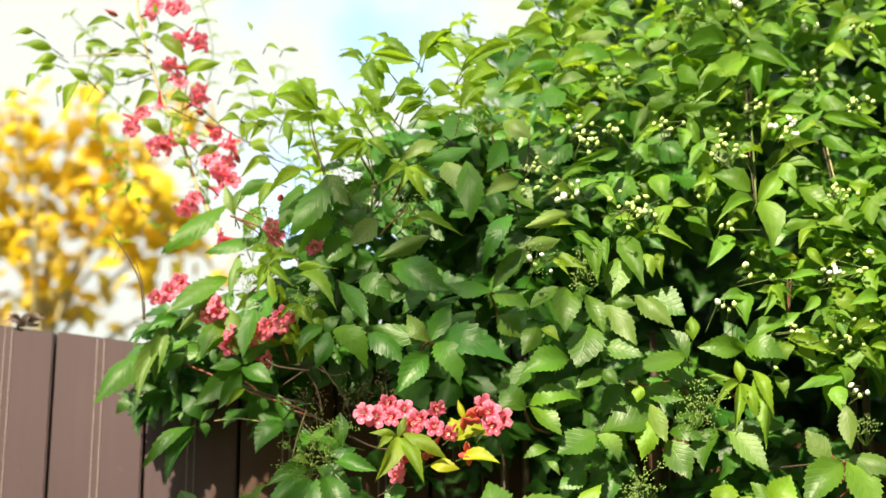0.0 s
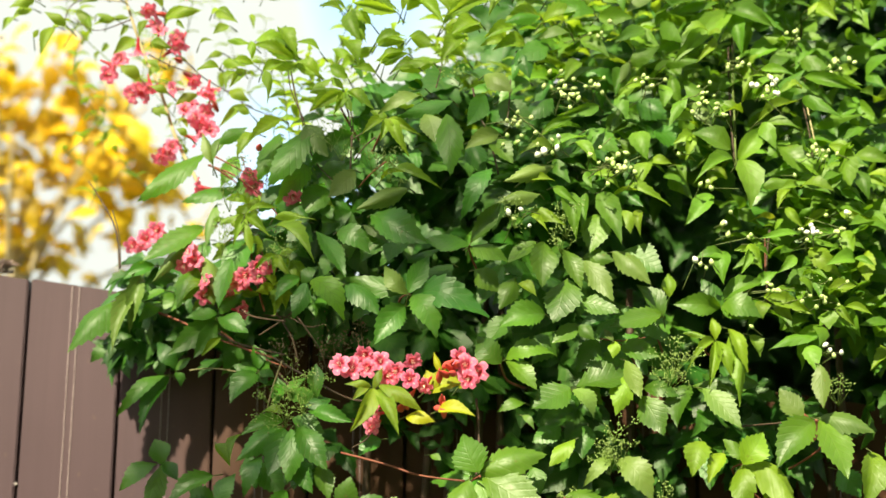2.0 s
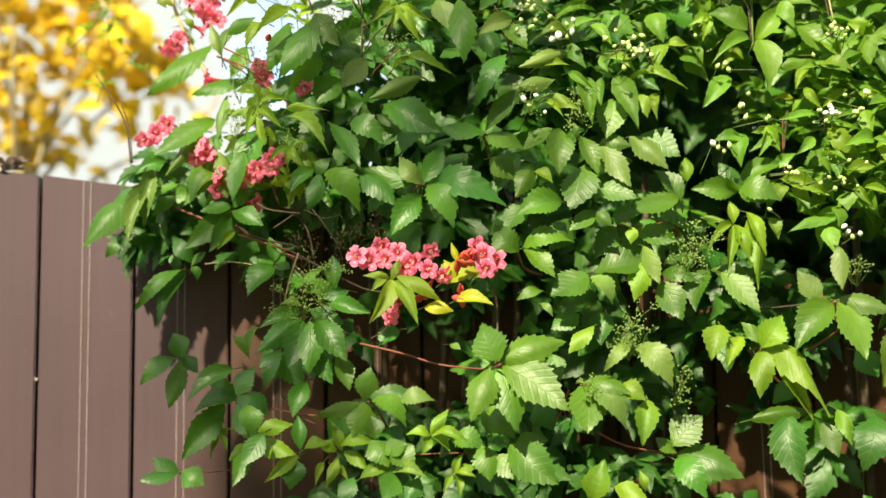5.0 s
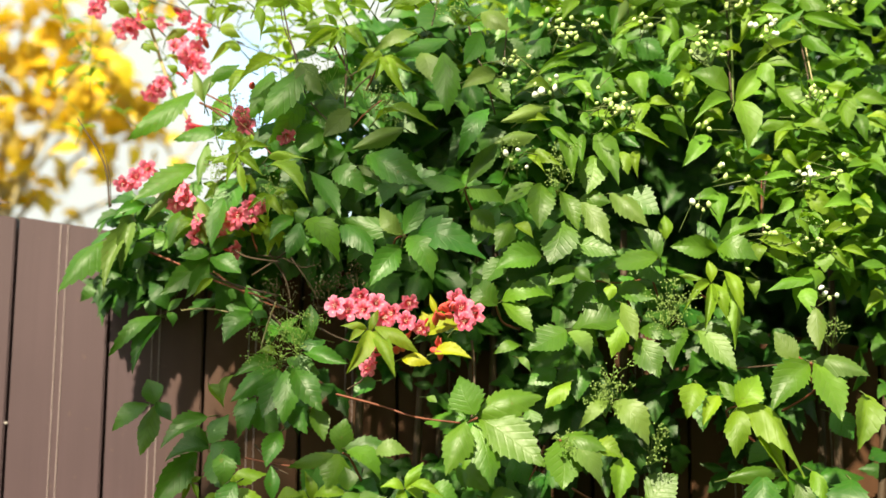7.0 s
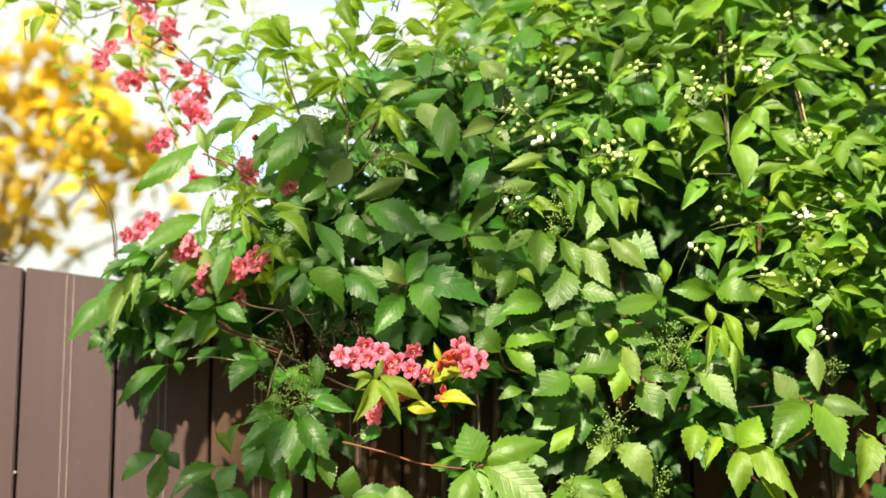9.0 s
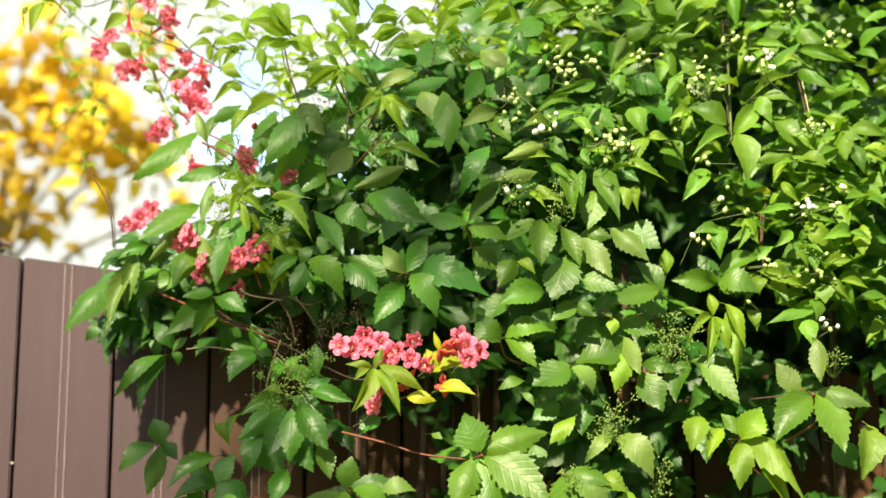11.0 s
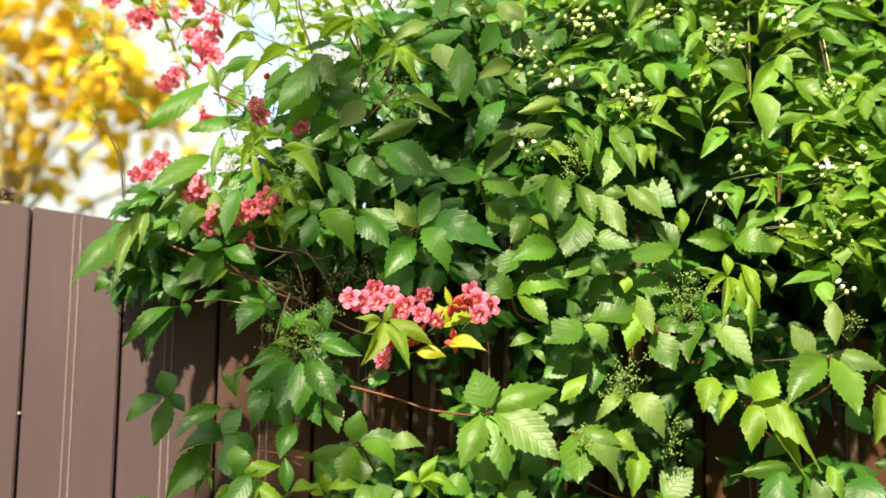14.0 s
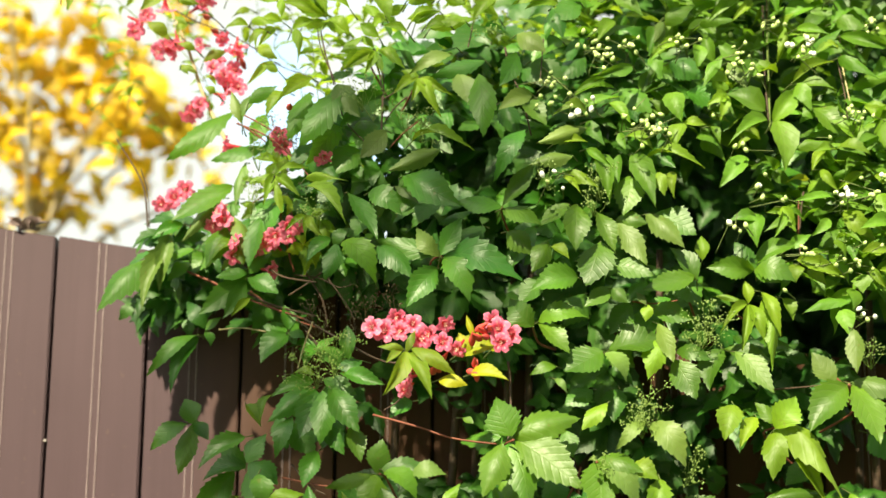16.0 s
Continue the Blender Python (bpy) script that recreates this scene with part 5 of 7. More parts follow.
leaf("t", (-0.045, 1.511, 1.848), (0.010, 1.497, 1.856), 0.017)
leaf("t", (-0.036, 1.507, 1.886), (-0.002, 1.499, 1.877), 0.013)
leaf("t", (0.021, 1.494, 1.888), (0.054, 1.488, 1.891), 0.017)
leaf("t", (0.008, 1.489, 1.871), (0.037, 1.480, 1.878), 0.016)
leaf("t", (-0.167, 1.524, 1.859), (-0.130, 1.509, 1.835), 0.013)
leaf("t", (0.062, 1.494, 1.936), (0.086, 1.487, 1.951), 0.015)
leaf("t", (0.096, 1.500, 1.946), (0.119, 1.495, 1.964), 0.021)
leaf("t", (0.085, 1.502, 1.936), (0.060, 1.490, 1.907), 0.017)
leaf("t", (0.121, 1.507, 1.911), (0.074, 1.497, 1.899), 0.020)
leaf("t", (0.122, 1.517, 1.940), (0.089, 1.507, 1.921), 0.018)
leaf("t", (0.131, 1.515, 1.939), (0.167, 1.510, 1.952), 0.023)
leaf("t", (0.123, 1.510, 1.907), (0.171, 1.503, 1.918), 0.022)
leaf("t", (0.103, 1.503, 1.877), (0.064, 1.491, 1.865), 0.021)
leaf("t", (0.030, 1.497, 1.926), (-0.003, 1.490, 1.931), 0.014)
leaf("t", (0.043, 1.490, 1.902), (0.016, 1.483, 1.914), 0.015)
leaf("t", (-0.139, 1.517, 1.874), (-0.166, 1.510, 1.883), 0.012)
leaf("t", (-0.078, 1.514, 1.907), (-0.112, 1.508, 1.913), 0.014)
leaf("t", (0.035, 1.504, 1.858), (-0.004, 1.493, 1.862), 0.017)
leaf("t", (0.082, 1.507, 1.887), (0.049, 1.493, 1.871), 0.018)
leaf("t", (0.133, 1.517, 1.969), (0.160, 1.513, 1.985), 0.020)
leaf("t", (-0.120, 1.527, 1.935), (-0.140, 1.524, 1.942), 0.007)
# weigela leaves high up
leaf("w", (-0.444, 1.622, 2.031), (-0.477, 1.614, 2.021), 0.012)
leaf("w", (-0.465, 1.677, 2.020), (-0.495, 1.670, 2.025), 0.010)
leaf("w", (-0.474, 1.560, 1.976), (-0.460, 1.558, 1.988), 0.007)
leaf("w", (-0.528, 1.638, 2.002), (-0.573, 1.631, 2.005), 0.014)
leaf("w", (-0.519, 1.634, 1.989), (-0.548, 1.622, 1.974), 0.014)
leaf("w", (-0.525, 1.643, 1.982), (-0.548, 1.630, 1.955), 0.014)
leaf("w", (-0.478, 1.605, 1.941), (-0.492, 1.589, 1.896), 0.017)
leaf("w", (-0.465, 1.597, 1.940), (-0.492, 1.590, 1.955), 0.013)
leaf("w", (-0.472, 1.668, 1.991), (-0.447, 1.649, 1.948), 0.018)
leaf("w", (-0.439, 1.652, 2.003), (-0.464, 1.640, 1.986), 0.011)
leaf("w", (-0.407, 1.628, 2.000), (-0.430, 1.624, 2.003), 0.010)
leaf("w", (-0.418, 1.647, 1.969), (-0.443, 1.637, 1.956), 0.012)
leaf("w", (-0.351, 1.623, 1.975), (-0.385, 1.621, 2.006), 0.021)
leaf("w", (-0.340, 1.594, 1.948), (-0.295, 1.585, 1.953), 0.015)
leaf("w", (-0.366, 1.582, 1.865), (-0.392, 1.575, 1.879), 0.017)
leaf("w", (-0.386, 1.628, 1.934), (-0.409, 1.615, 1.908), 0.018)
leaf("w", (-0.354, 1.583, 1.914), (-0.326, 1.575, 1.901), 0.014)
leaf("w", (-0.367, 1.643, 2.032), (-0.390, 1.635, 2.018), 0.014)
leaf("w", (-0.282, 1.618, 1.966), (-0.252, 1.609, 1.948), 0.016)
leaf("w", (-0.261, 1.598, 1.939), (-0.280, 1.592, 1.926), 0.014)
leaf("w", (-0.247, 1.671, 1.984), (-0.240, 1.661, 1.959), 0.008)
leaf("w", (-0.229, 1.661, 2.003), (-0.206, 1.655, 1.998), 0.007)
leaf("w", (-0.239, 1.583, 1.974), (-0.220, 1.576, 1.966), 0.007)
leaf("w", (-0.261, 1.578, 2.006), (-0.255, 1.573, 1.991), 0.006)
leaf("w", (-0.341, 1.651, 2.040), (-0.324, 1.648, 2.042), 0.008)
leaf("w", (-0.477, 1.656, 1.970), (-0.499, 1.646, 1.946), 0.013)
leaf("w", (-0.563, 1.675, 1.983), (-0.569, 1.666, 1.960), 0.009)
leaf("w", (-0.531, 1.572, 1.998), (-0.555, 1.562, 1.989), 0.009)
leaf("w", (-0.501, 1.585, 1.919), (-0.494, 1.583, 1.929), 0.007)
leaf("w", (-0.572, 1.642, 1.946), (-0.583, 1.634, 1.928), 0.013)
leaf("w", (-0.299, 1.608, 1.920), (-0.281, 1.605, 1.922), 0.007)
leaf("w", (-0.237, 1.574, 1.909), (-0.256, 1.568, 1.903), 0.009)
leaf("w", (-0.373, 1.642, 1.965), (-0.381, 1.631, 1.938), 0.013)
leaf("w", (-0.349, 1.673, 1.922), (-0.325, 1.666, 1.919), 0.009)
leaf("w", (-0.415, 1.647, 2.040), (-0.423, 1.638, 2.020), 0.009)
leaf("w", (-0.351, 1.617, 1.894), (-0.362, 1.607, 1.871), 0.012)
leaf("w", (-0.281, 1.670, 1.931), (-0.302, 1.661, 1.916), 0.010)
leaf("w", (-0.250, 1.620, 1.889), (-0.271, 1.616, 1.891), 0.007)
leaf("w", (-0.223, 1.629, 1.903), (-0.244, 1.622, 1.897), 0.007)
leaf("w", (-0.325, 1.610, 1.820), (-0.308, 1.602, 1.806), 0.012)
leaf("w", (-0.302, 1.569, 1.788), (-0.315, 1.565, 1.794), 0.010)
leaf("w", (-0.356, 1.617, 1.837), (-0.344, 1.612, 1.824), 0.009)
leaf("w", (-0.233, 1.606, 1.827), (-0.254, 1.604, 1.834), 0.012)
leaf("w", (-0.258, 1.603, 1.856), (-0.231, 1.594, 1.838), 0.015)
leaf("w", (-0.325, 1.590, 1.943), (-0.313, 1.584, 1.929), 0.006)
leaf("w", (-0.393, 1.622, 2.013), (-0.411, 1.610, 1.992), 0.011)
# mock orange high right
leaf("m", (0.337, 1.557, 1.937), (0.283, 1.532, 1.866), 0.031)
leaf("m", (0.342, 1.563, 1.940), (0.293, 1.546, 1.911), 0.018)
leaf("m", (0.348, 1.556, 1.940), (0.402, 1.533, 1.911), 0.027)
leaf("m", (0.370, 1.582, 1.939), (0.370, 1.565, 1.892), 0.018)
leaf("m", (0.336, 1.563, 1.954), (0.254, 1.531, 1.921), 0.024)
leaf("m", (0.358, 1.566, 1.970), (0.389, 1.555, 1.950), 0.019)
leaf("m", (0.423, 1.580, 1.960), (0.451, 1.575, 1.972), 0.013)
leaf("m", (0.462, 1.598, 1.951), (0.508, 1.588, 1.953), 0.018)
leaf("m", (0.467, 1.593, 1.941), (0.449, 1.576, 1.905), 0.016)
leaf("m", (0.403, 1.567, 1.910), (0.428, 1.560, 1.899), 0.009)
leaf("m", (0.447, 1.585, 1.901), (0.422, 1.575, 1.876), 0.012)
leaf("m", (0.495, 1.601, 2.006), (0.471, 1.594, 1.987), 0.011)
leaf("m", (0.168, 1.509, 1.857), (0.146, 1.497, 1.825), 0.017)
leaf("m", (0.280, 1.547, 1.868), (0.291, 1.538, 1.844), 0.013)
leaf("m", (0.188, 1.532, 1.974), (0.159, 1.520, 1.955), 0.012)
leaf("m", (0.200, 1.523, 1.955), (0.238, 1.507, 1.933), 0.018)
leaf("m", (0.272, 1.544, 1.978), (0.255, 1.529, 1.942), 0.013)
leaf("m", (0.206, 1.530, 1.915), (0.183, 1.514, 1.880), 0.014)
leaf("m", (0.301, 1.544, 1.992), (0.324, 1.531, 1.963), 0.014)
leaf("m", (0.239, 1.526, 1.905), (0.262, 1.512, 1.877), 0.014)
leaf("m", (0.515, 1.607, 1.969), (0.537, 1.599, 1.950), 0.013)
leaf("m", (0.527, 1.593, 1.993), (0.506, 1.587, 2.006), 0.010)
# bright leaves against the sky
leaf("t", (-0.219, 1.545, 1.899), (-0.165, 1.532, 1.878), 0.023)
leaf("t", (-0.166, 1.534, 1.865), (-0.136, 1.517, 1.837), 0.015)
leaf("t", (-0.099, 1.529, 1.869), (-0.126, 1.524, 1.880), 0.014)
leaf("t", (-0.097, 1.507, 1.860), (-0.115, 1.495, 1.837), 0.011)
leaf("t", (-0.095, 1.520, 1.864), (-0.082, 1.510, 1.843), 0.009)
leaf("t", (-0.096, 1.513, 1.865), (-0.071, 1.509, 1.877), 0.012)
leaf("t", (-0.062, 1.510, 1.854), (-0.041, 1.510, 1.877), 0.016)
leaf("t", (-0.048, 1.499, 1.849), (-0.022, 1.492, 1.845), 0.011)
leaf("t", (-0.260, 1.536, 1.860), (-0.286, 1.528, 1.853), 0.010)
leaf("t", (-0.248, 1.546, 1.863), (-0.219, 1.537, 1.865), 0.010)
leaf("t", (-0.234, 1.499, 1.841), (-0.243, 1.489, 1.815), 0.010)
leaf("t", (-0.200, 1.494, 1.842), (-0.193, 1.474, 1.794), 0.011)
# pale and yellow-green leaves of the mock orange
leaf("m", (0.413, 1.589, 1.890), (0.455, 1.576, 1.898), 0.020)
leaf("m", (0.464, 1.597, 1.904), (0.494, 1.579, 1.876), 0.018)
leaf("m", (0.341, 1.572, 1.888), (0.292, 1.559, 1.879), 0.020)
leaf("y", (0.353, 1.579, 1.896), (0.339, 1.568, 1.871), 0.007)
leaf("m", (0.316, 1.552, 1.889), (0.293, 1.542, 1.877), 0.010)
# leaves along the tall flowering shoot
leaf("w", (-0.398, 1.670, 2.037), (-0.371, 1.664, 2.043), 0.010)
leaf("w", (-0.394, 1.670, 2.027), (-0.357, 1.651, 1.984), 0.014)
leaf("w", (-0.347, 1.623, 1.953), (-0.297, 1.610, 1.965), 0.015)
leaf("w", (-0.429, 1.673, 2.039), (-0.438, 1.671, 2.067), 0.012)
leaf("w", (-0.418, 1.670, 2.018), (-0.441, 1.663, 2.011), 0.008)
leaf("w", (-0.402, 1.594, 1.976), (-0.434, 1.586, 1.969), 0.011)
leaf("w", (-0.367, 1.616, 1.960), (-0.387, 1.613, 1.963), 0.008)
leaf("w", (-0.351, 1.576, 1.910), (-0.331, 1.568, 1.899), 0.010)
leaf("w", (-0.391, 1.647, 1.941), (-0.414, 1.632, 1.914), 0.013)
leaf("w", (-0.356, 1.576, 1.886), (-0.338, 1.568, 1.871), 0.010)
leaf("w", (-0.397, 1.614, 1.890), (-0.366, 1.601, 1.864), 0.016)
leaf("w", (-0.331, 1.580, 1.846), (-0.353, 1.576, 1.852), 0.011)
leaf("w", (-0.330, 1.630, 1.848), (-0.299, 1.622, 1.858), 0.015)
leaf("w", (-0.344, 1.566, 1.821), (-0.323, 1.560, 1.808), 0.009)
leaf("w", (-0.455, 1.652, 1.973), (-0.445, 1.641, 1.945), 0.010)
leaf("w", (-0.440, 1.637, 1.970), (-0.416, 1.629, 1.958), 0.011)
leaf("w", (-0.434, 1.670, 1.973), (-0.402, 1.662, 1.976), 0.012)
leaf("w", (-0.407, 1.665, 1.968), (-0.413, 1.656, 1.947), 0.008)
leaf("w", (-0.387, 1.610, 2.035), (-0.393, 1.610, 2.053), 0.007)
leaf("w", (-0.411, 1.639, 2.044), (-0.404, 1.631, 2.022), 0.007)
leaf("t", (-0.190, 1.539, 1.912), (-0.165, 1.517, 1.866), 0.020)
leaf("t", (-0.213, 1.546, 1.898), (-0.173, 1.531, 1.876), 0.012)
leaf("t", (-0.224, 1.545, 1.894), (-0.254, 1.539, 1.896), 0.010)
leaf("t", (-0.219, 1.535, 1.864), (-0.254, 1.526, 1.855), 0.010)
leaf("t", (-0.231, 1.542, 1.861), (-0.247, 1.528, 1.832), 0.012)
leaf("t", (-0.196, 1.540, 1.862), (-0.151, 1.529, 1.860), 0.012)
leaf("t", (-0.264, 1.547, 1.865), (-0.288, 1.540, 1.860), 0.008)
leaf("t", (-0.102, 1.518, 1.934), (-0.045, 1.496, 1.916), 0.016)
leaf("t", (-0.106, 1.525, 1.928), (-0.084, 1.509, 1.882), 0.016)
leaf("t", (-0.110, 1.527, 1.931), (-0.138, 1.518, 1.929), 0.009)
leaf("t", (-0.006, 1.496, 1.953), (-0.035, 1.482, 1.923), 0.016)
leaf("t", (-0.023, 1.490, 1.929), (0.008, 1.471, 1.889), 0.017)
leaf("t", (0.006, 1.503, 1.901), (0.055, 1.499, 1.931), 0.018)
leaf("t", (0.009, 1.485, 1.891), (0.051, 1.477, 1.889), 0.018)
leaf("t", (-0.072, 1.514, 1.883), (-0.036, 1.505, 1.884), 0.013)
leaf("t", (-0.034, 1.505, 1.867), (-0.072, 1.490, 1.851), 0.013)


# ---- flowers ----
def flower_mesh(seed):
    """A five-lobed trumpet that opens along +z, one unit across."""
    rng = random.Random(seed)
    pts, faces, uvs = [], [], []
    profile = ((0.05, -0.75, 0.0), (0.07, -0.45, 0.06), (0.11, -0.2, 0.12), (0.17, -0.04, 0.2), (0.27, 0.06, 0.45), (0.40, 0.10, 0.75), (0.52, 0.08, 1.0))
    per = 6
    for pet in range(5):
        start = len(pts)
        tilt = rng.uniform(-0.05, 0.07)
        for r, z, v in profile:
            lobe = max(0.0, (v - 0.2) / 0.8)
            for k in range(per + 1):
                s = k / per - 0.5
                spread = 2 * math.pi / 5 * (1.0 + 0.10 * lobe)
                a = pet * 2 * math.pi / 5 + s * spread
                rr = r * (1 - lobe * 1.0 * abs(s) ** 2.6 * 2.6) * (1 + 0.05 * lobe * math.sin(s * 19 + pet))
                ruffle = 0.065 * lobe * math.sin(s * 15 + pet * 2.1 + seed)
                pts.append((rr * math.cos(a), rr * math.sin(a), z + lobe * (tilt + 0.30 * s * s - 0.05) + ruffle))
                uvs.append((s + 0.5, v))
        for i in range(len(profile) - 1):
            for k in range(per):
                a = start + i * (per + 1) + k
                faces.append((a, a + 1, a + per + 2, a + per + 1))
    return pts, faces, uvs


FLOWERS = [leaf_mesh("flower", flower_mesh(s), PETAL) for s in (1, 2, 3)]


def stamen_mesh():
    bm = bmesh.new()
    for k in range(6):
        a = k * math.pi / 3
        tip = Vector((0.10 * math.cos(a), 0.10 * math.sin(a), 0.12)) if k < 5 else Vector((0, 0, 0.24))
        tube(bm, [(0, 0, -0.2), tip * 0.6, tip], 0.009, 0.009, 4)
        bmesh.ops.create_icosphere(bm, subdivisions=1, radius=0.019, matrix=Matrix.Translation(tip))
    mesh = bpy.data.meshes.new("stamen")
    bm.to_mesh(mesh)
    bm.free()
    mesh.materials.append(STAMEN)
    return mesh


STAMENS = stamen_mesh()


def bud_mesh(name, material, point=0.3, sides=8):
    """A small pointed bud along +z on its cup."""
    bm = bmesh.new()
    rings = [(0.10, -0.5), (0.30, -0.38), (0.47, -0.12), (0.48, 0.12), (0.34, 0.36), (0.14, 0.5 + point * 0.2)]
    prev = None
    for r, z in rings:
        ring = [bm.verts.new((r * math.cos(2 * math.pi * k / sides), r * math.sin(2 * math.pi * k / sides), z)) for k in range(sides)]
        if prev:
            for k in range(sides):
                bm.faces.new((prev[k], prev[(k + 1) % sides], ring[(k + 1) % sides], ring[k])).smooth = True
        else:
            bm.faces.new(ring[::-1])
        prev = ring
    top = bm.verts.new((0, 0, 0.5 + point * 0.5))
    for k in range(sides):
        bm.faces.new((prev[k], prev[(k + 1) % sides], top)).smooth = True
    mesh = bpy.data.meshes.new(name)
    bm.to_mesh(mesh)
    bm.free()
    mesh.materials.append(material)
    return mesh


WHITE_BUDS = bud_mesh("bud", WHITE_BUD)
RED_BUDS = bud_mesh("bud", RED_BUD, 0.9)
OPEN_BUD = bud_mesh("bud", WHITE_PETAL, 0.1)
bloom_rng = random.Random(11)


def turn_to(way):
    return Vector(way).to_track_quat("Z", "Y").to_matrix().to_4x4()


def flower(at, size=0.0236, spread=0.38):
    o = weigela.location
    at = Vector(at)
    way = (EYE - at).normalized() + Vector([bloom_rng.gauss(0, spread) for _ in range(3)])
    m = Matrix.Translation(at - o) @ turn_to(way) @ pose(0, 0, 0, 0, 0, bloom_rng.uniform(0, 72)) @ Matrix.Scale(size * bloom_rng.uniform(0.9, 1.1), 4)
    ob = piece("flower", bloom_rng.choice(FLOWERS), m, weigela)
    piece("stamen", STAMENS, Matrix(), ob)


def red_bud(at, size=0.014):
    o = weigela.location
    way = Vector((bloom_rng.gauss(0, 0.4), -0.8, bloom_rng.gauss(0.3, 0.4)))
    piece("bud", RED_BUDS, Matrix.Translation(Vector(at) - o) @ turn_to(way) @ Matrix.Diagonal((size * 0.55, size * 0.55, size * 1.3, 1)), weigela)


def white_bud(at, size=0.0070, is_open=False):
    o = orange_bush.location
    at = Vector(at)
    size *= bloom_rng.uniform(0.75, 1.1)
    way = Vector((bloom_rng.gauss(0, 0.5), -0.5, bloom_rng.gauss(0.5, 0.4)))
    piece("bud", OPEN_BUD if is_open else WHITE_BUDS, Matrix.Translation(at - o) @ turn_to(way) @ Matrix.Diagonal((size * 0.8, size * 0.8, size * bloom_rng.uniform(0.80, 1.1), 1)), orange_bush)
    b = at - o
    tube(stalks[orange_bush.name][1], [b + Vector((bloom_rng.gauss(0, .012), 0.016, bloom_rng.gauss(-.004, .008))), b], 0.0006, 0.0005, 4)


def bud_spray(at, radius, count, material, grain=0.00085, label="green flower cluster"):
    """A loose panicle of tiny round buds on forking stalks."""
    o = creeper.location
    bm = bmesh.new()
    rng = random.Random(int(abs(at[0]) * 9973 + at[2] * 1313))
    root = Vector(at) - o + Vector((0, 0.02, -radius * 0.8))
    ends = []
    for k in range(max(7, count // 6)):
        e = Vector(at) - o + Vector((rng.gauss(0, .42), rng.gauss(0, .3), rng.gauss(0, .36))) * radius
        fork = root.lerp(e, 0.55) + Vector((rng.gauss(0, .1), 0, rng.gauss(.08, .1))) * radius
        tube(bm, [root, fork, e], 0.00035, 0.0002, 4)
        ends.append(e)
    for k in range(int(count * 2.2)):
        c = rng.choice(ends) + Vector([rng.gauss(0, 0.13) for _ in range(3)]) * radius
        bmesh.ops.create_icosphere(bm, subdivisions=1, radius=grain * rng.uniform(0.6, 1.4), matrix=Matrix.Translation(c))
    part("flower_head", bm, material, creeper, label)


def stem(owner, material, points, r0, r1, name="stem"):
    o = owner.location
    bm = bmesh.new()
    tube(bm, [Vector(p) - o for p in points], r0 * 0.7, r1 * 0.7, 7)
    part(name, bm, material, owner)


# pink blooms low in the middle
flower((-0.099, 1.404, 1.486), 0.0232, 0.30)
flower((-0.074, 1.407, 1.497), 0.0232, 0.30)
flower((-0.087, 1.410, 1.483), 0.0232, 0.30)
flower((-0.070, 1.402, 1.482), 0.0232, 0.30)
flower((-0.057, 1.407, 1.490), 0.0232, 0.30)
flower((-0.041, 1.401, 1.479), 0.0232, 0.30)
flower((-0.024, 1.405, 1.490), 0.0232, 0.30)
flower((-0.026, 1.397, 1.470), 0.0232, 0.30)
flower((-0.011, 1.401, 1.464), 0.0232, 0.30)
flower((-0.049, 1.402, 1.474), 0.0232, 0.30)
flower((0.025, 1.412, 1.495), 0.0232, 0.30)
flower((0.034, 1.399, 1.470), 0.0232, 0.30)
flower((0.044, 1.409, 1.480), 0.0232, 0.30)
flower((0.031, 1.398, 1.484), 0.0232, 0.30)
flower((-0.065, 1.406, 1.448), 0.0200, 0.6)
flower((-0.060, 1.396, 1.434), 0.0200, 0.6)
flower((-0.065, 1.395, 1.421), 0.0200, 0.6)
red_bud((-0.032, 1.415, 1.446), 0.015)
red_bud((-0.028, 1.415, 1.452), 0.015)
red_bud((-0.036, 1.415, 1.442), 0.015)
red_bud((-0.069, 1.415, 1.443), 0.015)
red_bud((-0.058, 1.415, 1.446), 0.015)
red_bud((-0.061, 1.415, 1.427), 0.015)
red_bud((-0.071, 1.415, 1.428), 0.015)
red_bud((0.012, 1.398, 1.485))
red_bud((0.018, 1.398, 1.476))
red_bud((0.010, 1.398, 1.475))
red_bud((0.016, 1.398, 1.482))
red_bud((0.004, 1.398, 1.472))
red_bud((0.022, 1.398, 1.485))
red_bud((0.007, 1.398, 1.448))
red_bud((0.013, 1.398, 1.441))
red_bud((0.003, 1.398, 1.440))
red_bud((0.009, 1.398, 1.438))
# pink blooms among the leaves over the fence
flower((-0.270, 1.558, 1.605), 0.0215, 0.6)
flower((-0.263, 1.575, 1.598), 0.0215, 0.6)
flower((-0.273, 1.569, 1.590), 0.0215, 0.6)
flower((-0.230, 1.574, 1.609), 0.0215, 0.6)
flower((-0.210, 1.565, 1.613), 0.0215, 0.6)
flower((-0.198, 1.556, 1.622), 0.0215, 0.6)
flower((-0.292, 1.561, 1.639), 0.0215, 0.6)
flower((-0.285, 1.564, 1.632), 0.0215, 0.6)
flower((-0.300, 1.577, 1.628), 0.0215, 0.6)
# thin red-brown twigs under the blooms
stem(creeper, RED_STEM, [(-0.229, 1.585, 1.691), (-0.222, 1.585, 1.642), (-0.211, 1.585, 1.596), (-0.204, 1.585, 1.574)], 0.0018, 0.0014)
stem(creeper, RED_STEM, [(-0.210, 1.585, 1.647), (-0.196, 1.585, 1.608), (-0.190, 1.585, 1.573)], 0.0014, 0.0010)
stem(creeper, BROWN_STEM, [(-0.151, 1.585, 1.594), (-0.178, 1.585, 1.568), (-0.210, 1.585, 1.546)], 0.0016, 0.0012)
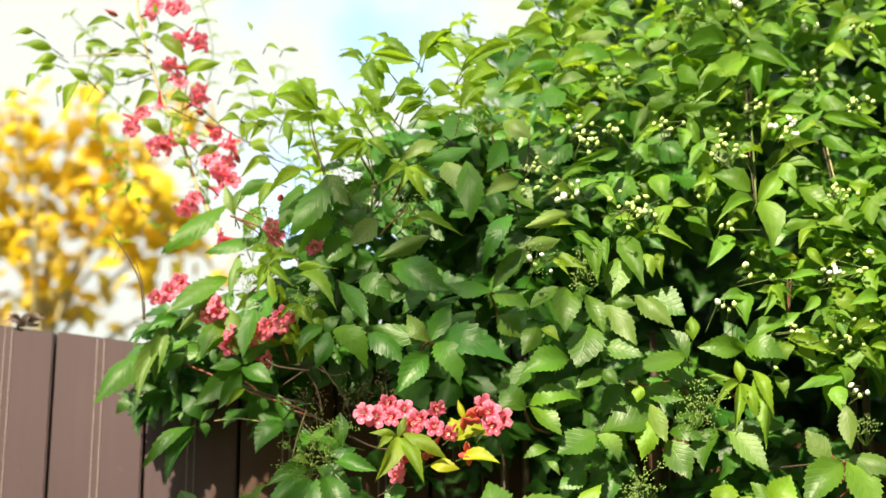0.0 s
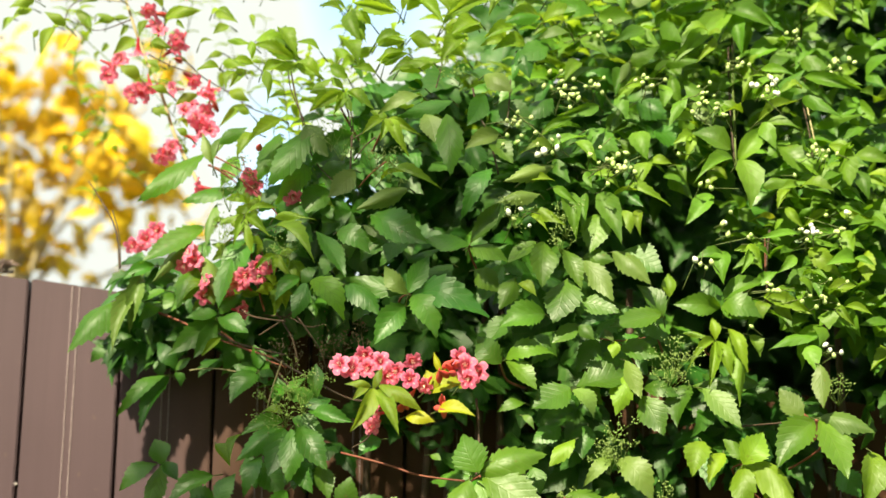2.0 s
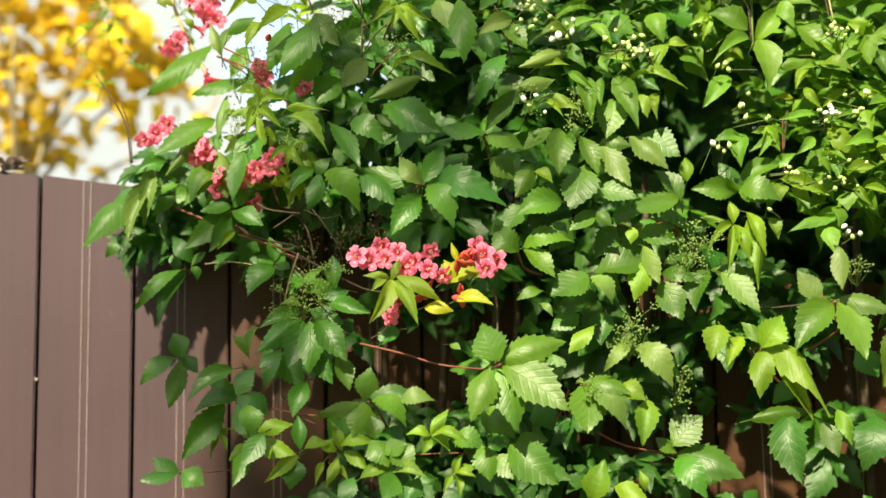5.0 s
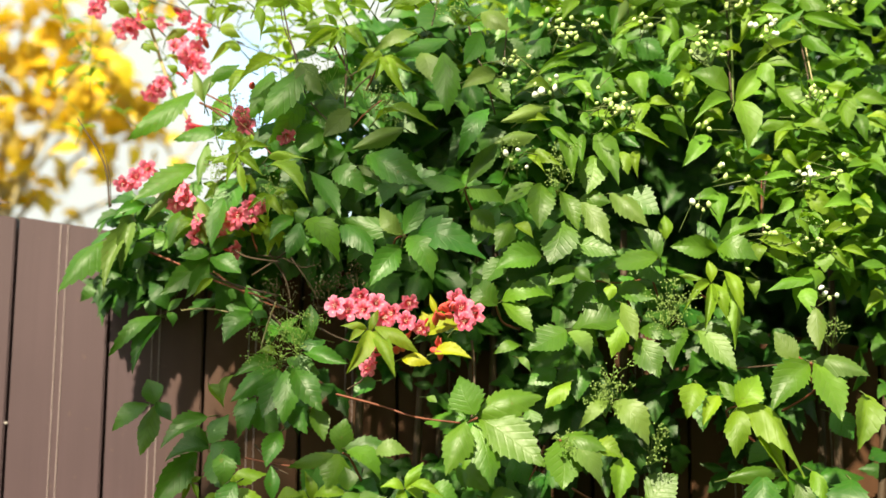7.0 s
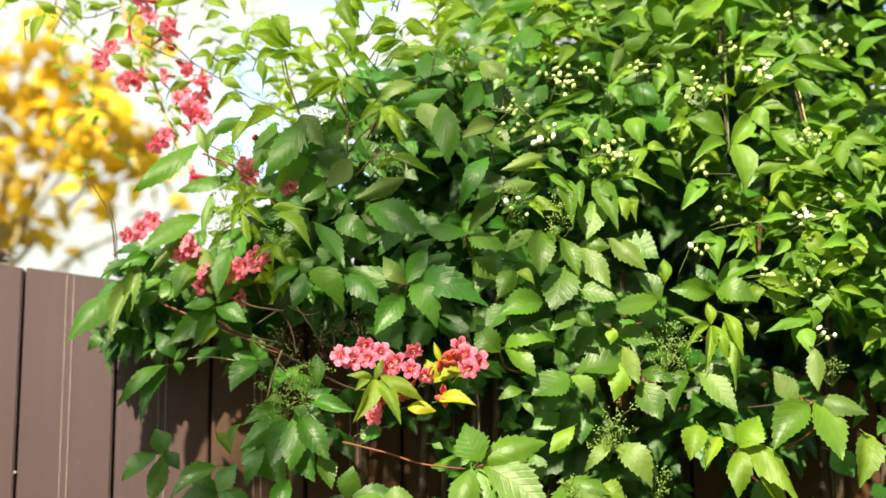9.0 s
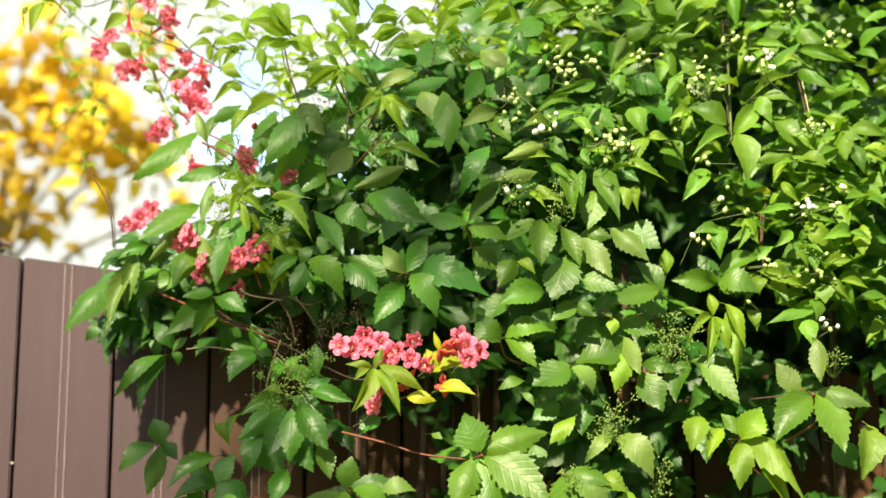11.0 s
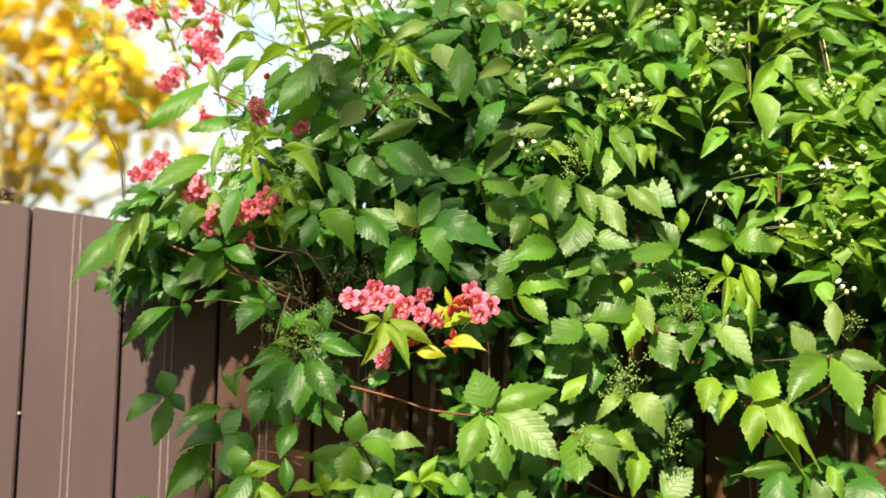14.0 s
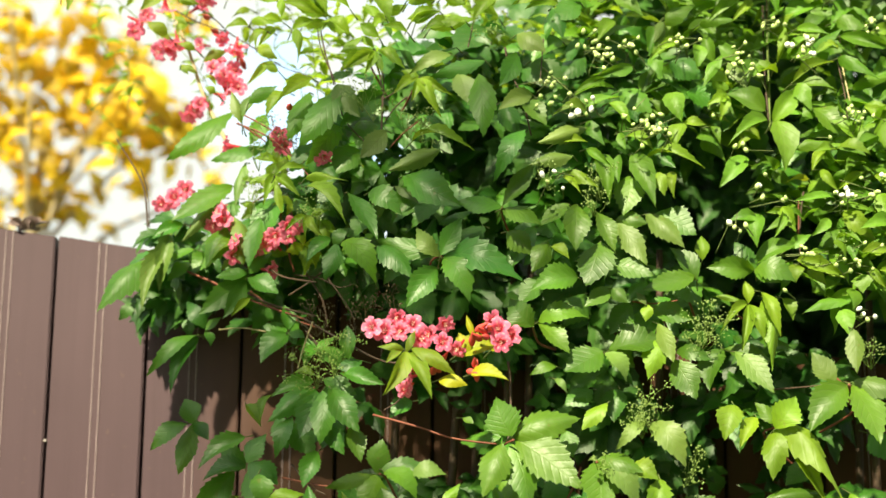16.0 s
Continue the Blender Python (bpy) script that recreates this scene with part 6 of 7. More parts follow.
stem(creeper, RED_STEM, [(-0.255, 1.585, 1.551), (-0.216, 1.585, 1.524), (-0.176, 1.585, 1.508)], 0.0014, 0.0010)
stem(creeper, BROWN_STEM, [(-0.191, 1.585, 1.574), (-0.170, 1.585, 1.541), (-0.163, 1.585, 1.508)], 0.0018, 0.0014)
stem(creeper, BROWN_STEM, [(-0.204, 1.585, 1.570), (-0.175, 1.585, 1.567), (-0.151, 1.585, 1.556), (-0.133, 1.585, 1.560)], 0.0012, 0.0006)
stem(creeper, BROWN_STEM, [(-0.165, 1.585, 1.568), (-0.137, 1.585, 1.528), (-0.130, 1.585, 1.502)], 0.0012, 0.0009)
stem(creeper, RED_STEM, [(-0.277, 1.585, 1.755), (-0.249, 1.585, 1.737), (-0.225, 1.585, 1.716)], 0.0016, 0.0012)
stem(creeper, RED_STEM, [(-0.237, 1.585, 1.765), (-0.229, 1.585, 1.738), (-0.215, 1.585, 1.710)], 0.0010, 0.0008)
stem(creeper, BROWN_STEM, [(-0.391, 1.585, 1.698), (-0.381, 1.585, 1.667), (-0.377, 1.585, 1.627)], 0.0010, 0.0008)
# leaf stalks of the five-fingered leaves
stem(creeper, RED_STEM, [(0.045, 1.367, 1.370), (0.035, 1.413, 1.362), (0.074, 1.473, 1.348)], 0.0016, 0.0020)
stem(creeper, RED_STEM, [(0.133, 1.429, 1.351), (0.155, 1.475, 1.340), (0.148, 1.535, 1.309)], 0.0016, 0.0020)
stem(creeper, RED_STEM, [(0.191, 1.462, 1.519), (0.212, 1.508, 1.518), (0.232, 1.568, 1.503)], 0.0016, 0.0020)
stem(creeper, RED_STEM, [(-0.090, 1.419, 1.337), (-0.085, 1.465, 1.332), (-0.076, 1.525, 1.310)], 0.0016, 0.0020)
stem(creeper, RED_STEM, [(-0.029, 1.435, 1.567), (-0.041, 1.481, 1.568), (-0.044, 1.541, 1.550)], 0.0016, 0.0020)
stem(creeper, RED_STEM, [(-0.166, 1.481, 1.430), (-0.153, 1.527, 1.415), (-0.187, 1.587, 1.381)], 0.0016, 0.0020)
stem(creeper, RED_STEM, [(0.330, 1.478, 1.390), (0.328, 1.524, 1.382), (0.388, 1.584, 1.340)], 0.0016, 0.0020)
stem(creeper, RED_STEM, [(0.408, 1.470, 1.436), (0.427, 1.516, 1.413), (0.402, 1.576, 1.390)], 0.0016, 0.0020)
stem(creeper, RED_STEM, [(0.068, 1.441, 1.494), (0.078, 1.487, 1.480), (0.100, 1.547, 1.480)], 0.0016, 0.0020)
stem(creeper, RED_STEM, [(0.251, 1.492, 1.553), (0.248, 1.538, 1.551), (0.267, 1.598, 1.525)], 0.0016, 0.0020)
stem(creeper, RED_STEM, [(0.036, 1.438, 1.621), (0.039, 1.484, 1.617), (0.059, 1.544, 1.590)], 0.0016, 0.0020)
stem(creeper, RED_STEM, [(-0.223, 1.537, 1.679), (-0.219, 1.583, 1.683), (-0.265, 1.643, 1.669)], 0.0016, 0.0020)
stem(creeper, RED_STEM, [(-0.055, 1.475, 1.777), (-0.067, 1.521, 1.771), (-0.083, 1.581, 1.761)], 0.0016, 0.0020)
stem(creeper, RED_STEM, [(-0.107, 1.489, 1.813), (-0.116, 1.535, 1.814), (-0.096, 1.595, 1.788)], 0.0016, 0.0020)
stem(creeper, RED_STEM, [(0.310, 1.501, 1.527), (0.308, 1.547, 1.519), (0.370, 1.607, 1.509)], 0.0016, 0.0020)
# pink blooms over the fence
flower((-0.164, 1.484, 1.696))
flower((-0.162, 1.478, 1.685))
flower((-0.224, 1.573, 1.737))
flower((-0.220, 1.569, 1.723))
flower((-0.370, 1.607, 1.660))
flower((-0.353, 1.605, 1.668))
flower((-0.341, 1.606, 1.678))
flower((-0.361, 1.612, 1.663))
flower((-0.296, 1.596, 1.644))
flower((-0.305, 1.610, 1.655))
flower((-0.308, 1.598, 1.638))
flower((-0.259, 1.583, 1.602))
flower((-0.234, 1.553, 1.604))
flower((-0.222, 1.545, 1.609))
flower((-0.250, 1.580, 1.593))
flower((-0.273, 1.591, 1.602))
flower((-0.293, 1.594, 1.609))
flower((-0.203, 1.516, 1.615))
flower((-0.229, 1.571, 1.573))
flower((-0.286, 1.605, 1.626))
# white buds
white_bud((0.132, 1.407, 1.734), 0.0072, True)
white_bud((0.131, 1.415, 1.724), 0.0072, True)
white_bud((0.077, 1.399, 1.648), 0.0072, True)
white_bud((0.091, 1.414, 1.655), 0.0072, True)
white_bud((0.100, 1.415, 1.637), 0.0072, True)
white_bud((0.083, 1.398, 1.640))
white_bud((0.090, 1.442, 1.773))
white_bud((0.086, 1.436, 1.761))
white_bud((0.182, 1.458, 1.810))
white_bud((0.261, 1.476, 1.823))
white_bud((0.177, 1.429, 1.711))
white_bud((0.201, 1.431, 1.705))
white_bud((0.192, 1.428, 1.708))
white_bud((0.186, 1.421, 1.712))
white_bud((0.212, 1.429, 1.705))
white_bud((0.394, 1.516, 1.836), 0.0072, True)
white_bud((0.396, 1.505, 1.817), 0.0072, True)
white_bud((0.385, 1.510, 1.827))
white_bud((0.306, 1.495, 1.814))
white_bud((0.308, 1.491, 1.802))
white_bud((0.322, 1.492, 1.799))
white_bud((0.302, 1.497, 1.822))
white_bud((0.348, 1.546, 1.867))
white_bud((0.441, 1.496, 1.745))
white_bud((0.434, 1.497, 1.741))
white_bud((0.456, 1.493, 1.740))
white_bud((0.441, 1.487, 1.735))
white_bud((0.284, 1.466, 1.610))
white_bud((0.316, 1.463, 1.651))
white_bud((0.325, 1.477, 1.644))
white_bud((0.349, 1.483, 1.640))
white_bud((0.423, 1.492, 1.652), 0.0072, True)
white_bud((0.413, 1.481, 1.646), 0.0072, True)
white_bud((0.426, 1.485, 1.647), 0.0072, True)
white_bud((0.406, 1.483, 1.649))
white_bud((0.459, 1.496, 1.653))
white_bud((0.440, 1.496, 1.669))
white_bud((0.466, 1.506, 1.675), 0.0072, True)
white_bud((0.452, 1.495, 1.649))
white_bud((0.428, 1.488, 1.520), 0.0072, True)
white_bud((0.434, 1.495, 1.515), 0.0072, True)
white_bud((0.446, 1.491, 1.512), 0.0072, True)
white_bud((0.437, 1.489, 1.508))
white_bud((0.302, 1.464, 1.699))
white_bud((0.306, 1.467, 1.693))
white_bud((0.377, 1.485, 1.580))
white_bud((0.368, 1.484, 1.580))
white_bud((0.421, 1.489, 1.562))
white_bud((0.450, 1.503, 1.567))
white_bud((0.414, 1.485, 1.574))
white_bud((0.406, 1.491, 1.569))
white_bud((0.433, 1.498, 1.570))
white_bud((0.154, 1.453, 1.816))
white_bud((0.143, 1.445, 1.803))
white_bud((0.139, 1.437, 1.791))
white_bud((0.149, 1.447, 1.780))
white_bud((0.158, 1.443, 1.789))
white_bud((0.405, 1.487, 1.713))
white_bud((0.302, 1.462, 1.607))
white_bud((0.288, 1.455, 1.604))
white_bud((0.327, 1.470, 1.666))
white_bud((0.294, 1.467, 1.697))
white_bud((0.270, 1.460, 1.730))
# clumps of white buds
white_bud((0.155, 1.461, 1.808))
white_bud((0.130, 1.465, 1.810))
white_bud((0.140, 1.477, 1.820))
white_bud((0.141, 1.463, 1.829))
white_bud((0.144, 1.451, 1.807))
white_bud((0.141, 1.463, 1.817))
white_bud((0.128, 1.463, 1.828))
white_bud((0.121, 1.463, 1.811))
white_bud((0.140, 1.471, 1.810))
white_bud((0.141, 1.458, 1.801))
white_bud((0.176, 1.486, 1.818))
white_bud((0.184, 1.488, 1.821))
white_bud((0.190, 1.488, 1.812))
white_bud((0.183, 1.479, 1.816))
white_bud((0.174, 1.465, 1.817))
white_bud((0.168, 1.458, 1.809))
white_bud((0.179, 1.465, 1.813))
white_bud((0.190, 1.470, 1.823))
white_bud((0.148, 1.454, 1.793))
white_bud((0.144, 1.457, 1.798))
white_bud((0.150, 1.451, 1.797))
white_bud((0.158, 1.455, 1.799))
white_bud((0.152, 1.441, 1.793))
white_bud((0.108, 1.411, 1.740))
white_bud((0.087, 1.412, 1.729))
white_bud((0.078, 1.434, 1.761))
white_bud((0.091, 1.416, 1.753))
white_bud((0.073, 1.423, 1.730))
white_bud((0.089, 1.415, 1.749))
white_bud((0.078, 1.429, 1.742))
white_bud((0.104, 1.427, 1.762))
white_bud((0.086, 1.414, 1.758))
white_bud((0.084, 1.442, 1.760))
white_bud((0.093, 1.415, 1.737))
white_bud((0.111, 1.426, 1.720), 0.0105, True)
white_bud((0.110, 1.417, 1.728))
white_bud((0.117, 1.417, 1.720), 0.0105, True)
white_bud((0.127, 1.429, 1.722))
white_bud((0.117, 1.421, 1.723), 0.0105, True)
white_bud((0.127, 1.427, 1.736))
white_bud((0.192, 1.433, 1.709))
white_bud((0.193, 1.430, 1.712))
white_bud((0.199, 1.433, 1.709))
white_bud((0.168, 1.431, 1.720))
white_bud((0.198, 1.424, 1.719))
white_bud((0.186, 1.423, 1.685))
white_bud((0.191, 1.430, 1.714))
white_bud((0.197, 1.446, 1.710))
white_bud((0.205, 1.425, 1.704))
white_bud((0.181, 1.444, 1.733))
white_bud((0.169, 1.445, 1.725))
white_bud((0.203, 1.439, 1.704))
white_bud((0.198, 1.433, 1.701))
white_bud((0.207, 1.431, 1.712))
white_bud((0.215, 1.418, 1.697))
white_bud((0.209, 1.436, 1.724))
white_bud((0.206, 1.426, 1.704))
white_bud((0.205, 1.429, 1.705))
white_bud((0.245, 1.489, 1.820))
white_bud((0.240, 1.479, 1.815))
white_bud((0.237, 1.489, 1.831))
white_bud((0.247, 1.484, 1.819))
white_bud((0.237, 1.490, 1.825))
white_bud((0.235, 1.467, 1.825))
white_bud((0.333, 1.500, 1.789))
white_bud((0.306, 1.470, 1.806))
white_bud((0.292, 1.484, 1.787))
white_bud((0.300, 1.494, 1.801))
white_bud((0.299, 1.479, 1.794))
white_bud((0.320, 1.497, 1.811))
white_bud((0.310, 1.485, 1.799))
white_bud((0.368, 1.514, 1.831), 0.0105, True)
white_bud((0.384, 1.506, 1.820))
white_bud((0.396, 1.523, 1.836), 0.0105, True)
white_bud((0.389, 1.512, 1.840))
white_bud((0.377, 1.528, 1.835), 0.0105, True)
white_bud((0.377, 1.502, 1.812))
white_bud((0.390, 1.512, 1.839), 0.0105, True)
white_bud((0.429, 1.557, 1.970), 0.0105, True)
white_bud((0.427, 1.553, 1.979))
white_bud((0.425, 1.546, 1.970), 0.0105, True)
white_bud((0.433, 1.562, 1.977))
white_bud((0.435, 1.553, 1.913))
white_bud((0.424, 1.560, 1.913))
white_bud((0.432, 1.550, 1.898))
white_bud((0.436, 1.552, 1.902))
white_bud((0.437, 1.562, 1.910))
white_bud((0.428, 1.539, 1.906))
white_bud((0.432, 1.496, 1.744))
white_bud((0.422, 1.486, 1.736))
white_bud((0.433, 1.496, 1.744))
white_bud((0.432, 1.492, 1.751))
white_bud((0.451, 1.510, 1.748))
white_bud((0.430, 1.495, 1.747))
white_bud((0.443, 1.504, 1.737))
white_bud((0.431, 1.502, 1.751))
white_bud((0.501, 1.567, 1.980))
white_bud((0.499, 1.569, 1.973))
white_bud((0.490, 1.570, 1.975))
white_bud((0.513, 1.563, 1.975))
white_bud((0.490, 1.564, 1.975))
white_bud((0.506, 1.557, 1.975))
white_bud((0.508, 1.559, 1.958))
white_bud((0.485, 1.559, 1.970))
white_bud((0.503, 1.567, 1.982))
white_bud((0.480, 1.547, 1.873))
white_bud((0.496, 1.553, 1.877))
white_bud((0.468, 1.537, 1.854))
white_bud((0.474, 1.542, 1.872))
white_bud((0.497, 1.536, 1.867))
white_bud((0.480, 1.537, 1.859))
white_bud((0.471, 1.551, 1.866))
white_bud((0.467, 1.516, 1.859))
white_bud((0.369, 1.526, 1.860))
white_bud((0.356, 1.528, 1.868))
white_bud((0.359, 1.517, 1.859))
white_bud((0.353, 1.517, 1.854))
white_bud((0.340, 1.525, 1.994), 0.0105, True)
white_bud((0.336, 1.536, 1.998))
white_bud((0.342, 1.511, 1.983), 0.0105, True)
white_bud((0.340, 1.524, 1.993))
white_bud((0.319, 1.483, 1.797))
white_bud((0.328, 1.487, 1.785))
white_bud((0.324, 1.499, 1.796))
white_bud((0.318, 1.483, 1.791))
# green bud sprays
bud_spray((-0.234, 1.518, 1.741), 0.024, 24, GREEN_BUD)
bud_spray((-0.247, 1.547, 1.714), 0.029, 36, GREEN_BUD)
bud_spray((-0.053, 1.422, 1.710), 0.021, 55, GREEN_BUD)
bud_spray((-0.118, 1.439, 1.758), 0.032, 40, GREEN_BUD)
bud_spray((-0.105, 1.435, 1.744), 0.029, 30, GREEN_BUD)
bud_spray((-0.067, 1.426, 1.719), 0.024, 40, GREEN_BUD)
bud_spray((0.143, 1.431, 1.650), 0.024, 60, GREEN_BUD)
bud_spray((0.250, 1.463, 1.495), 0.034, 90, GREEN_BUD)
bud_spray((0.260, 1.466, 1.508), 0.028, 60, GREEN_BUD)
bud_spray((-0.143, 1.447, 1.467), 0.032, 90, GREEN_BUD)
bud_spray((-0.162, 1.460, 1.450), 0.028, 60, GREEN_BUD)
bud_spray((-0.179, 1.478, 1.458), 0.024, 50, GREEN_BUD)
bud_spray((-0.256, 1.556, 1.661), 0.028, 34, GREEN_BUD)
bud_spray((-0.166, 1.460, 1.617), 0.028, 60, GREEN_BUD)
bud_spray((0.190, 1.445, 1.427), 0.021, 24, GREEN_BUD)
bud_spray((0.193, 1.417, 1.400), 0.027, 50, GREEN_BUD)
bud_spray((0.181, 1.413, 1.394), 0.024, 40, GREEN_BUD)
bud_spray((0.232, 1.430, 1.349), 0.022, 30, GREEN_BUD)
bud_spray((0.225, 1.428, 1.340), 0.018, 20, GREEN_BUD)
bud_spray((-0.113, 1.478, 1.517), 0.037, 60, DRY_BUD)
bud_spray((-0.168, 1.500, 1.523), 0.042, 60, DRY_BUD)
bud_spray((-0.079, 1.469, 1.531), 0.025, 30, DRY_BUD)
bud_spray((-0.232, 1.566, 1.693), 0.033, 50, DRY_BUD)
bud_spray((0.133, 1.400, 1.354), 0.014, 24, GREEN_BUD)
bud_spray((0.085, 1.419, 1.659), 0.024, 30, GREEN_BUD)
bud_spray((0.417, 1.504, 1.597), 0.025, 25, GREEN_BUD)
bud_spray((0.451, 1.513, 1.478), 0.025, 50, GREEN_BUD)
bud_spray((0.136, 1.430, 1.633), 0.024, 30, GREEN_BUD)
bud_spray((0.026, 1.477, 1.844), 0.025, 40, GREEN_BUD)
bud_spray((-0.202, 1.530, 1.729), 0.033, 50, DRY_BUD)
# stems
stem(creeper, RED_STEM, [(0.415, 1.548, 1.450), (0.422, 1.549, 1.443), (0.423, 1.550, 1.430)], .0026, .0020)
stem(creeper, RED_STEM, [(-0.366, 1.641, 1.592), (-0.311, 1.619, 1.569), (-0.260, 1.602, 1.544), (-0.182, 1.518, 1.509)], .0022, .0016)
stem(creeper, RED_STEM, [(-0.280, 1.598, 1.758), (-0.242, 1.578, 1.738), (-0.202, 1.535, 1.699), (-0.171, 1.504, 1.659)], .0018, .0012)
stem(creeper, PALE_STEM, [(-0.296, 1.617, 1.509), (-0.266, 1.607, 1.510), (-0.230, 1.574, 1.501)], .0012, .0009)
stem(creeper, BROWN_STEM, [(-0.111, 1.510, 1.816), (-0.101, 1.508, 1.786), (-0.097, 1.478, 1.737), (-0.099, 1.478, 1.697)], .0016, .0012)
stem(creeper, BROWN_STEM, [(-0.069, 1.471, 1.754), (-0.082, 1.474, 1.743), (-0.094, 1.477, 1.727)], .0014, .001)
stem(creeper, BROWN_STEM, [(0.041, 1.485, 1.817), (0.047, 1.486, 1.787), (0.058, 1.459, 1.753), (0.069, 1.461, 1.707)], .0018, .0014)
stem(creeper, BROWN_STEM, [(-0.179, 1.562, 1.876), (-0.168, 1.522, 1.825), (-0.151, 1.490, 1.774)], .0012, .0008)
stem(creeper, BROWN_STEM, [(0.085, 1.493, 1.830), (0.083, 1.493, 1.802), (0.079, 1.463, 1.766)], .0014, .0011)
stem(creeper, RED_STEM, [(-0.100, 1.450, 1.399), (-0.052, 1.438, 1.386), (-0.016, 1.428, 1.374), (0.030, 1.424, 1.368)], .0018, .0014)
stem(creeper, BROWN_STEM, [(-0.153, 1.491, 1.761), (-0.136, 1.488, 1.727), (-0.113, 1.482, 1.702)], .0014, .001)
stem(creeper, RED_STEM, [(-0.056, 1.468, 1.725), (-0.075, 1.472, 1.710), (-0.088, 1.476, 1.696)], .0014, .001)
stem(creeper, PALE_STEM, [(-0.172, 1.508, 1.505), (-0.182, 1.519, 1.481), (-0.190, 1.529, 1.455)], .0016, .0012)
stem(weigela, BROWN_STEM, [(-0.392, 1.640, 1.638), (-0.398, 1.640, 1.682), (-0.411, 1.640, 1.711), (-0.437, 1.640, 1.750)], .002, .0012)
stem(creeper, BROWN_STEM, [(-0.078, 1.474, 1.458), (-0.071, 1.472, 1.421), (-0.088, 1.447, 1.404)], .0016, .001)
stem(creeper, RED_STEM, [(-0.270, 1.580, 1.764), (-0.241, 1.572, 1.747), (-0.210, 1.543, 1.722)], .0016, .0012)
stem(creeper, BROWN_STEM, [(-0.182, 1.518, 1.509), (-0.141, 1.490, 1.484), (-0.090, 1.477, 1.458), (-0.041, 1.464, 1.457)], .002, .0016)
stem(orange_bush, BROWN_STEM, [(0.361, 1.600, 1.911), (0.351, 1.560, 1.819), (0.347, 1.531, 1.745)], .0018, .0014)
stem(orange_bush, BROWN_STEM, [(0.443, 1.578, 1.832), (0.442, 1.550, 1.781), (0.444, 1.551, 1.747)], .0016, .0012)
stem(orange_bush, GREEN_STEM, [(0.410, 1.546, 1.539), (0.433, 1.551, 1.527), (0.453, 1.555, 1.515)], .0014, .001)
stem(orange_bush, BROWN_STEM, [(0.386, 1.540, 1.663), (0.380, 1.539, 1.623), (0.379, 1.539, 1.577)], .0016, .0014)
stem(orange_bush, GREEN_STEM, [(0.084, 1.493, 1.796), (0.107, 1.468, 1.765), (0.133, 1.473, 1.743)], .0014, .001)
stem(orange_bush, GREEN_STEM, [(0.164, 1.479, 1.716), (0.197, 1.488, 1.722), (0.227, 1.497, 1.728)], .0012, .001)
stem(creeper, BROWN_STEM, [(-0.260, 1.601, 1.551), (-0.228, 1.571, 1.533), (-0.168, 1.505, 1.511)], .002, .0016)
stem(creeper, BROWN_STEM, [(-0.238, 1.579, 1.581), (-0.213, 1.553, 1.563), (-0.169, 1.505, 1.549)], .0018, .0014)
stem(creeper, RED_STEM, [(0.180, 1.484, 1.526), (0.206, 1.492, 1.525), (0.232, 1.500, 1.530)], .0014, .001)
stem(creeper, BROWN_STEM, [(0.342, 1.533, 1.435), (0.382, 1.541, 1.439), (0.423, 1.549, 1.443), (0.483, 1.560, 1.438)], .0016, .0012)
stem(creeper, RED_STEM, [(-0.203, 1.523, 1.334), (-0.160, 1.475, 1.326), (-0.123, 1.457, 1.322)], .0016, .0012)
stem(creeper, BROWN_STEM, [(0.043, 1.456, 1.457), (0.046, 1.457, 1.421), (0.042, 1.426, 1.372)], .0022, .0018)
stem(weigela, BROWN_STEM, [(-0.296, 1.640, 1.633), (-0.266, 1.640, 1.584), (-0.210, 1.640, 1.529), (-0.153, 1.640, 1.461)], .0025, .002)
stem(creeper, RED_STEM, [(0.147, 1.449, 1.302), (0.177, 1.458, 1.287), (0.230, 1.475, 1.277)], .0018, .0014)
stem(creeper, RED_STEM, [(-0.042, 1.433, 1.282), (-0.007, 1.424, 1.283), (0.022, 1.423, 1.282)], .0014, .001)
stem(creeper, RED_STEM, [(-0.296, 1.588, 1.264), (-0.266, 1.582, 1.266), (-0.237, 1.562, 1.268)], .0012, .001)
stem(creeper, BROWN_STEM, [(-0.191, 1.507, 1.348), (-0.170, 1.484, 1.326), (-0.150, 1.466, 1.316)], .0014, .001)
stem(creeper, RED_STEM, [(0.118, 1.443, 1.346), (0.112, 1.441, 1.329), (0.099, 1.439, 1.306)], .0016, .0012)
# pink blooms on the tall shoot
flower((-0.376, 1.654, 2.063), 0.024, 1.0)
flower((-0.358, 1.632, 2.054), 0.024, 1.0)
flower((-0.405, 1.648, 2.053), 0.024, 1.0)
flower((-0.395, 1.639, 2.060), 0.024, 1.0)
flower((-0.352, 1.622, 2.007), 0.024, 1.0)
flower((-0.361, 1.637, 2.009), 0.024, 1.0)
flower((-0.336, 1.641, 2.010), 0.024, 1.0)
flower((-0.328, 1.632, 1.998), 0.024, 1.0)
flower((-0.365, 1.605, 1.963), 0.024, 1.0)
red_bud((-0.352, 1.628, 1.967))
flower((-0.353, 1.619, 1.943), 0.024, 1.0)
flower((-0.365, 1.646, 1.960), 0.024, 1.0)
flower((-0.336, 1.645, 1.941), 0.024, 1.0)
flower((-0.338, 1.638, 1.924), 0.024, 1.0)
flower((-0.329, 1.639, 1.931), 0.024, 1.0)
flower((-0.374, 1.599, 1.904), 0.024, 1.0)
flower((-0.404, 1.631, 1.908), 0.024, 1.0)
flower((-0.404, 1.602, 1.888), 0.024, 1.0)
flower((-0.417, 1.629, 1.887), 0.024, 1.0)
flower((-0.358, 1.606, 1.861), 0.024, 1.0)
flower((-0.367, 1.625, 1.857), 0.024, 1.0)
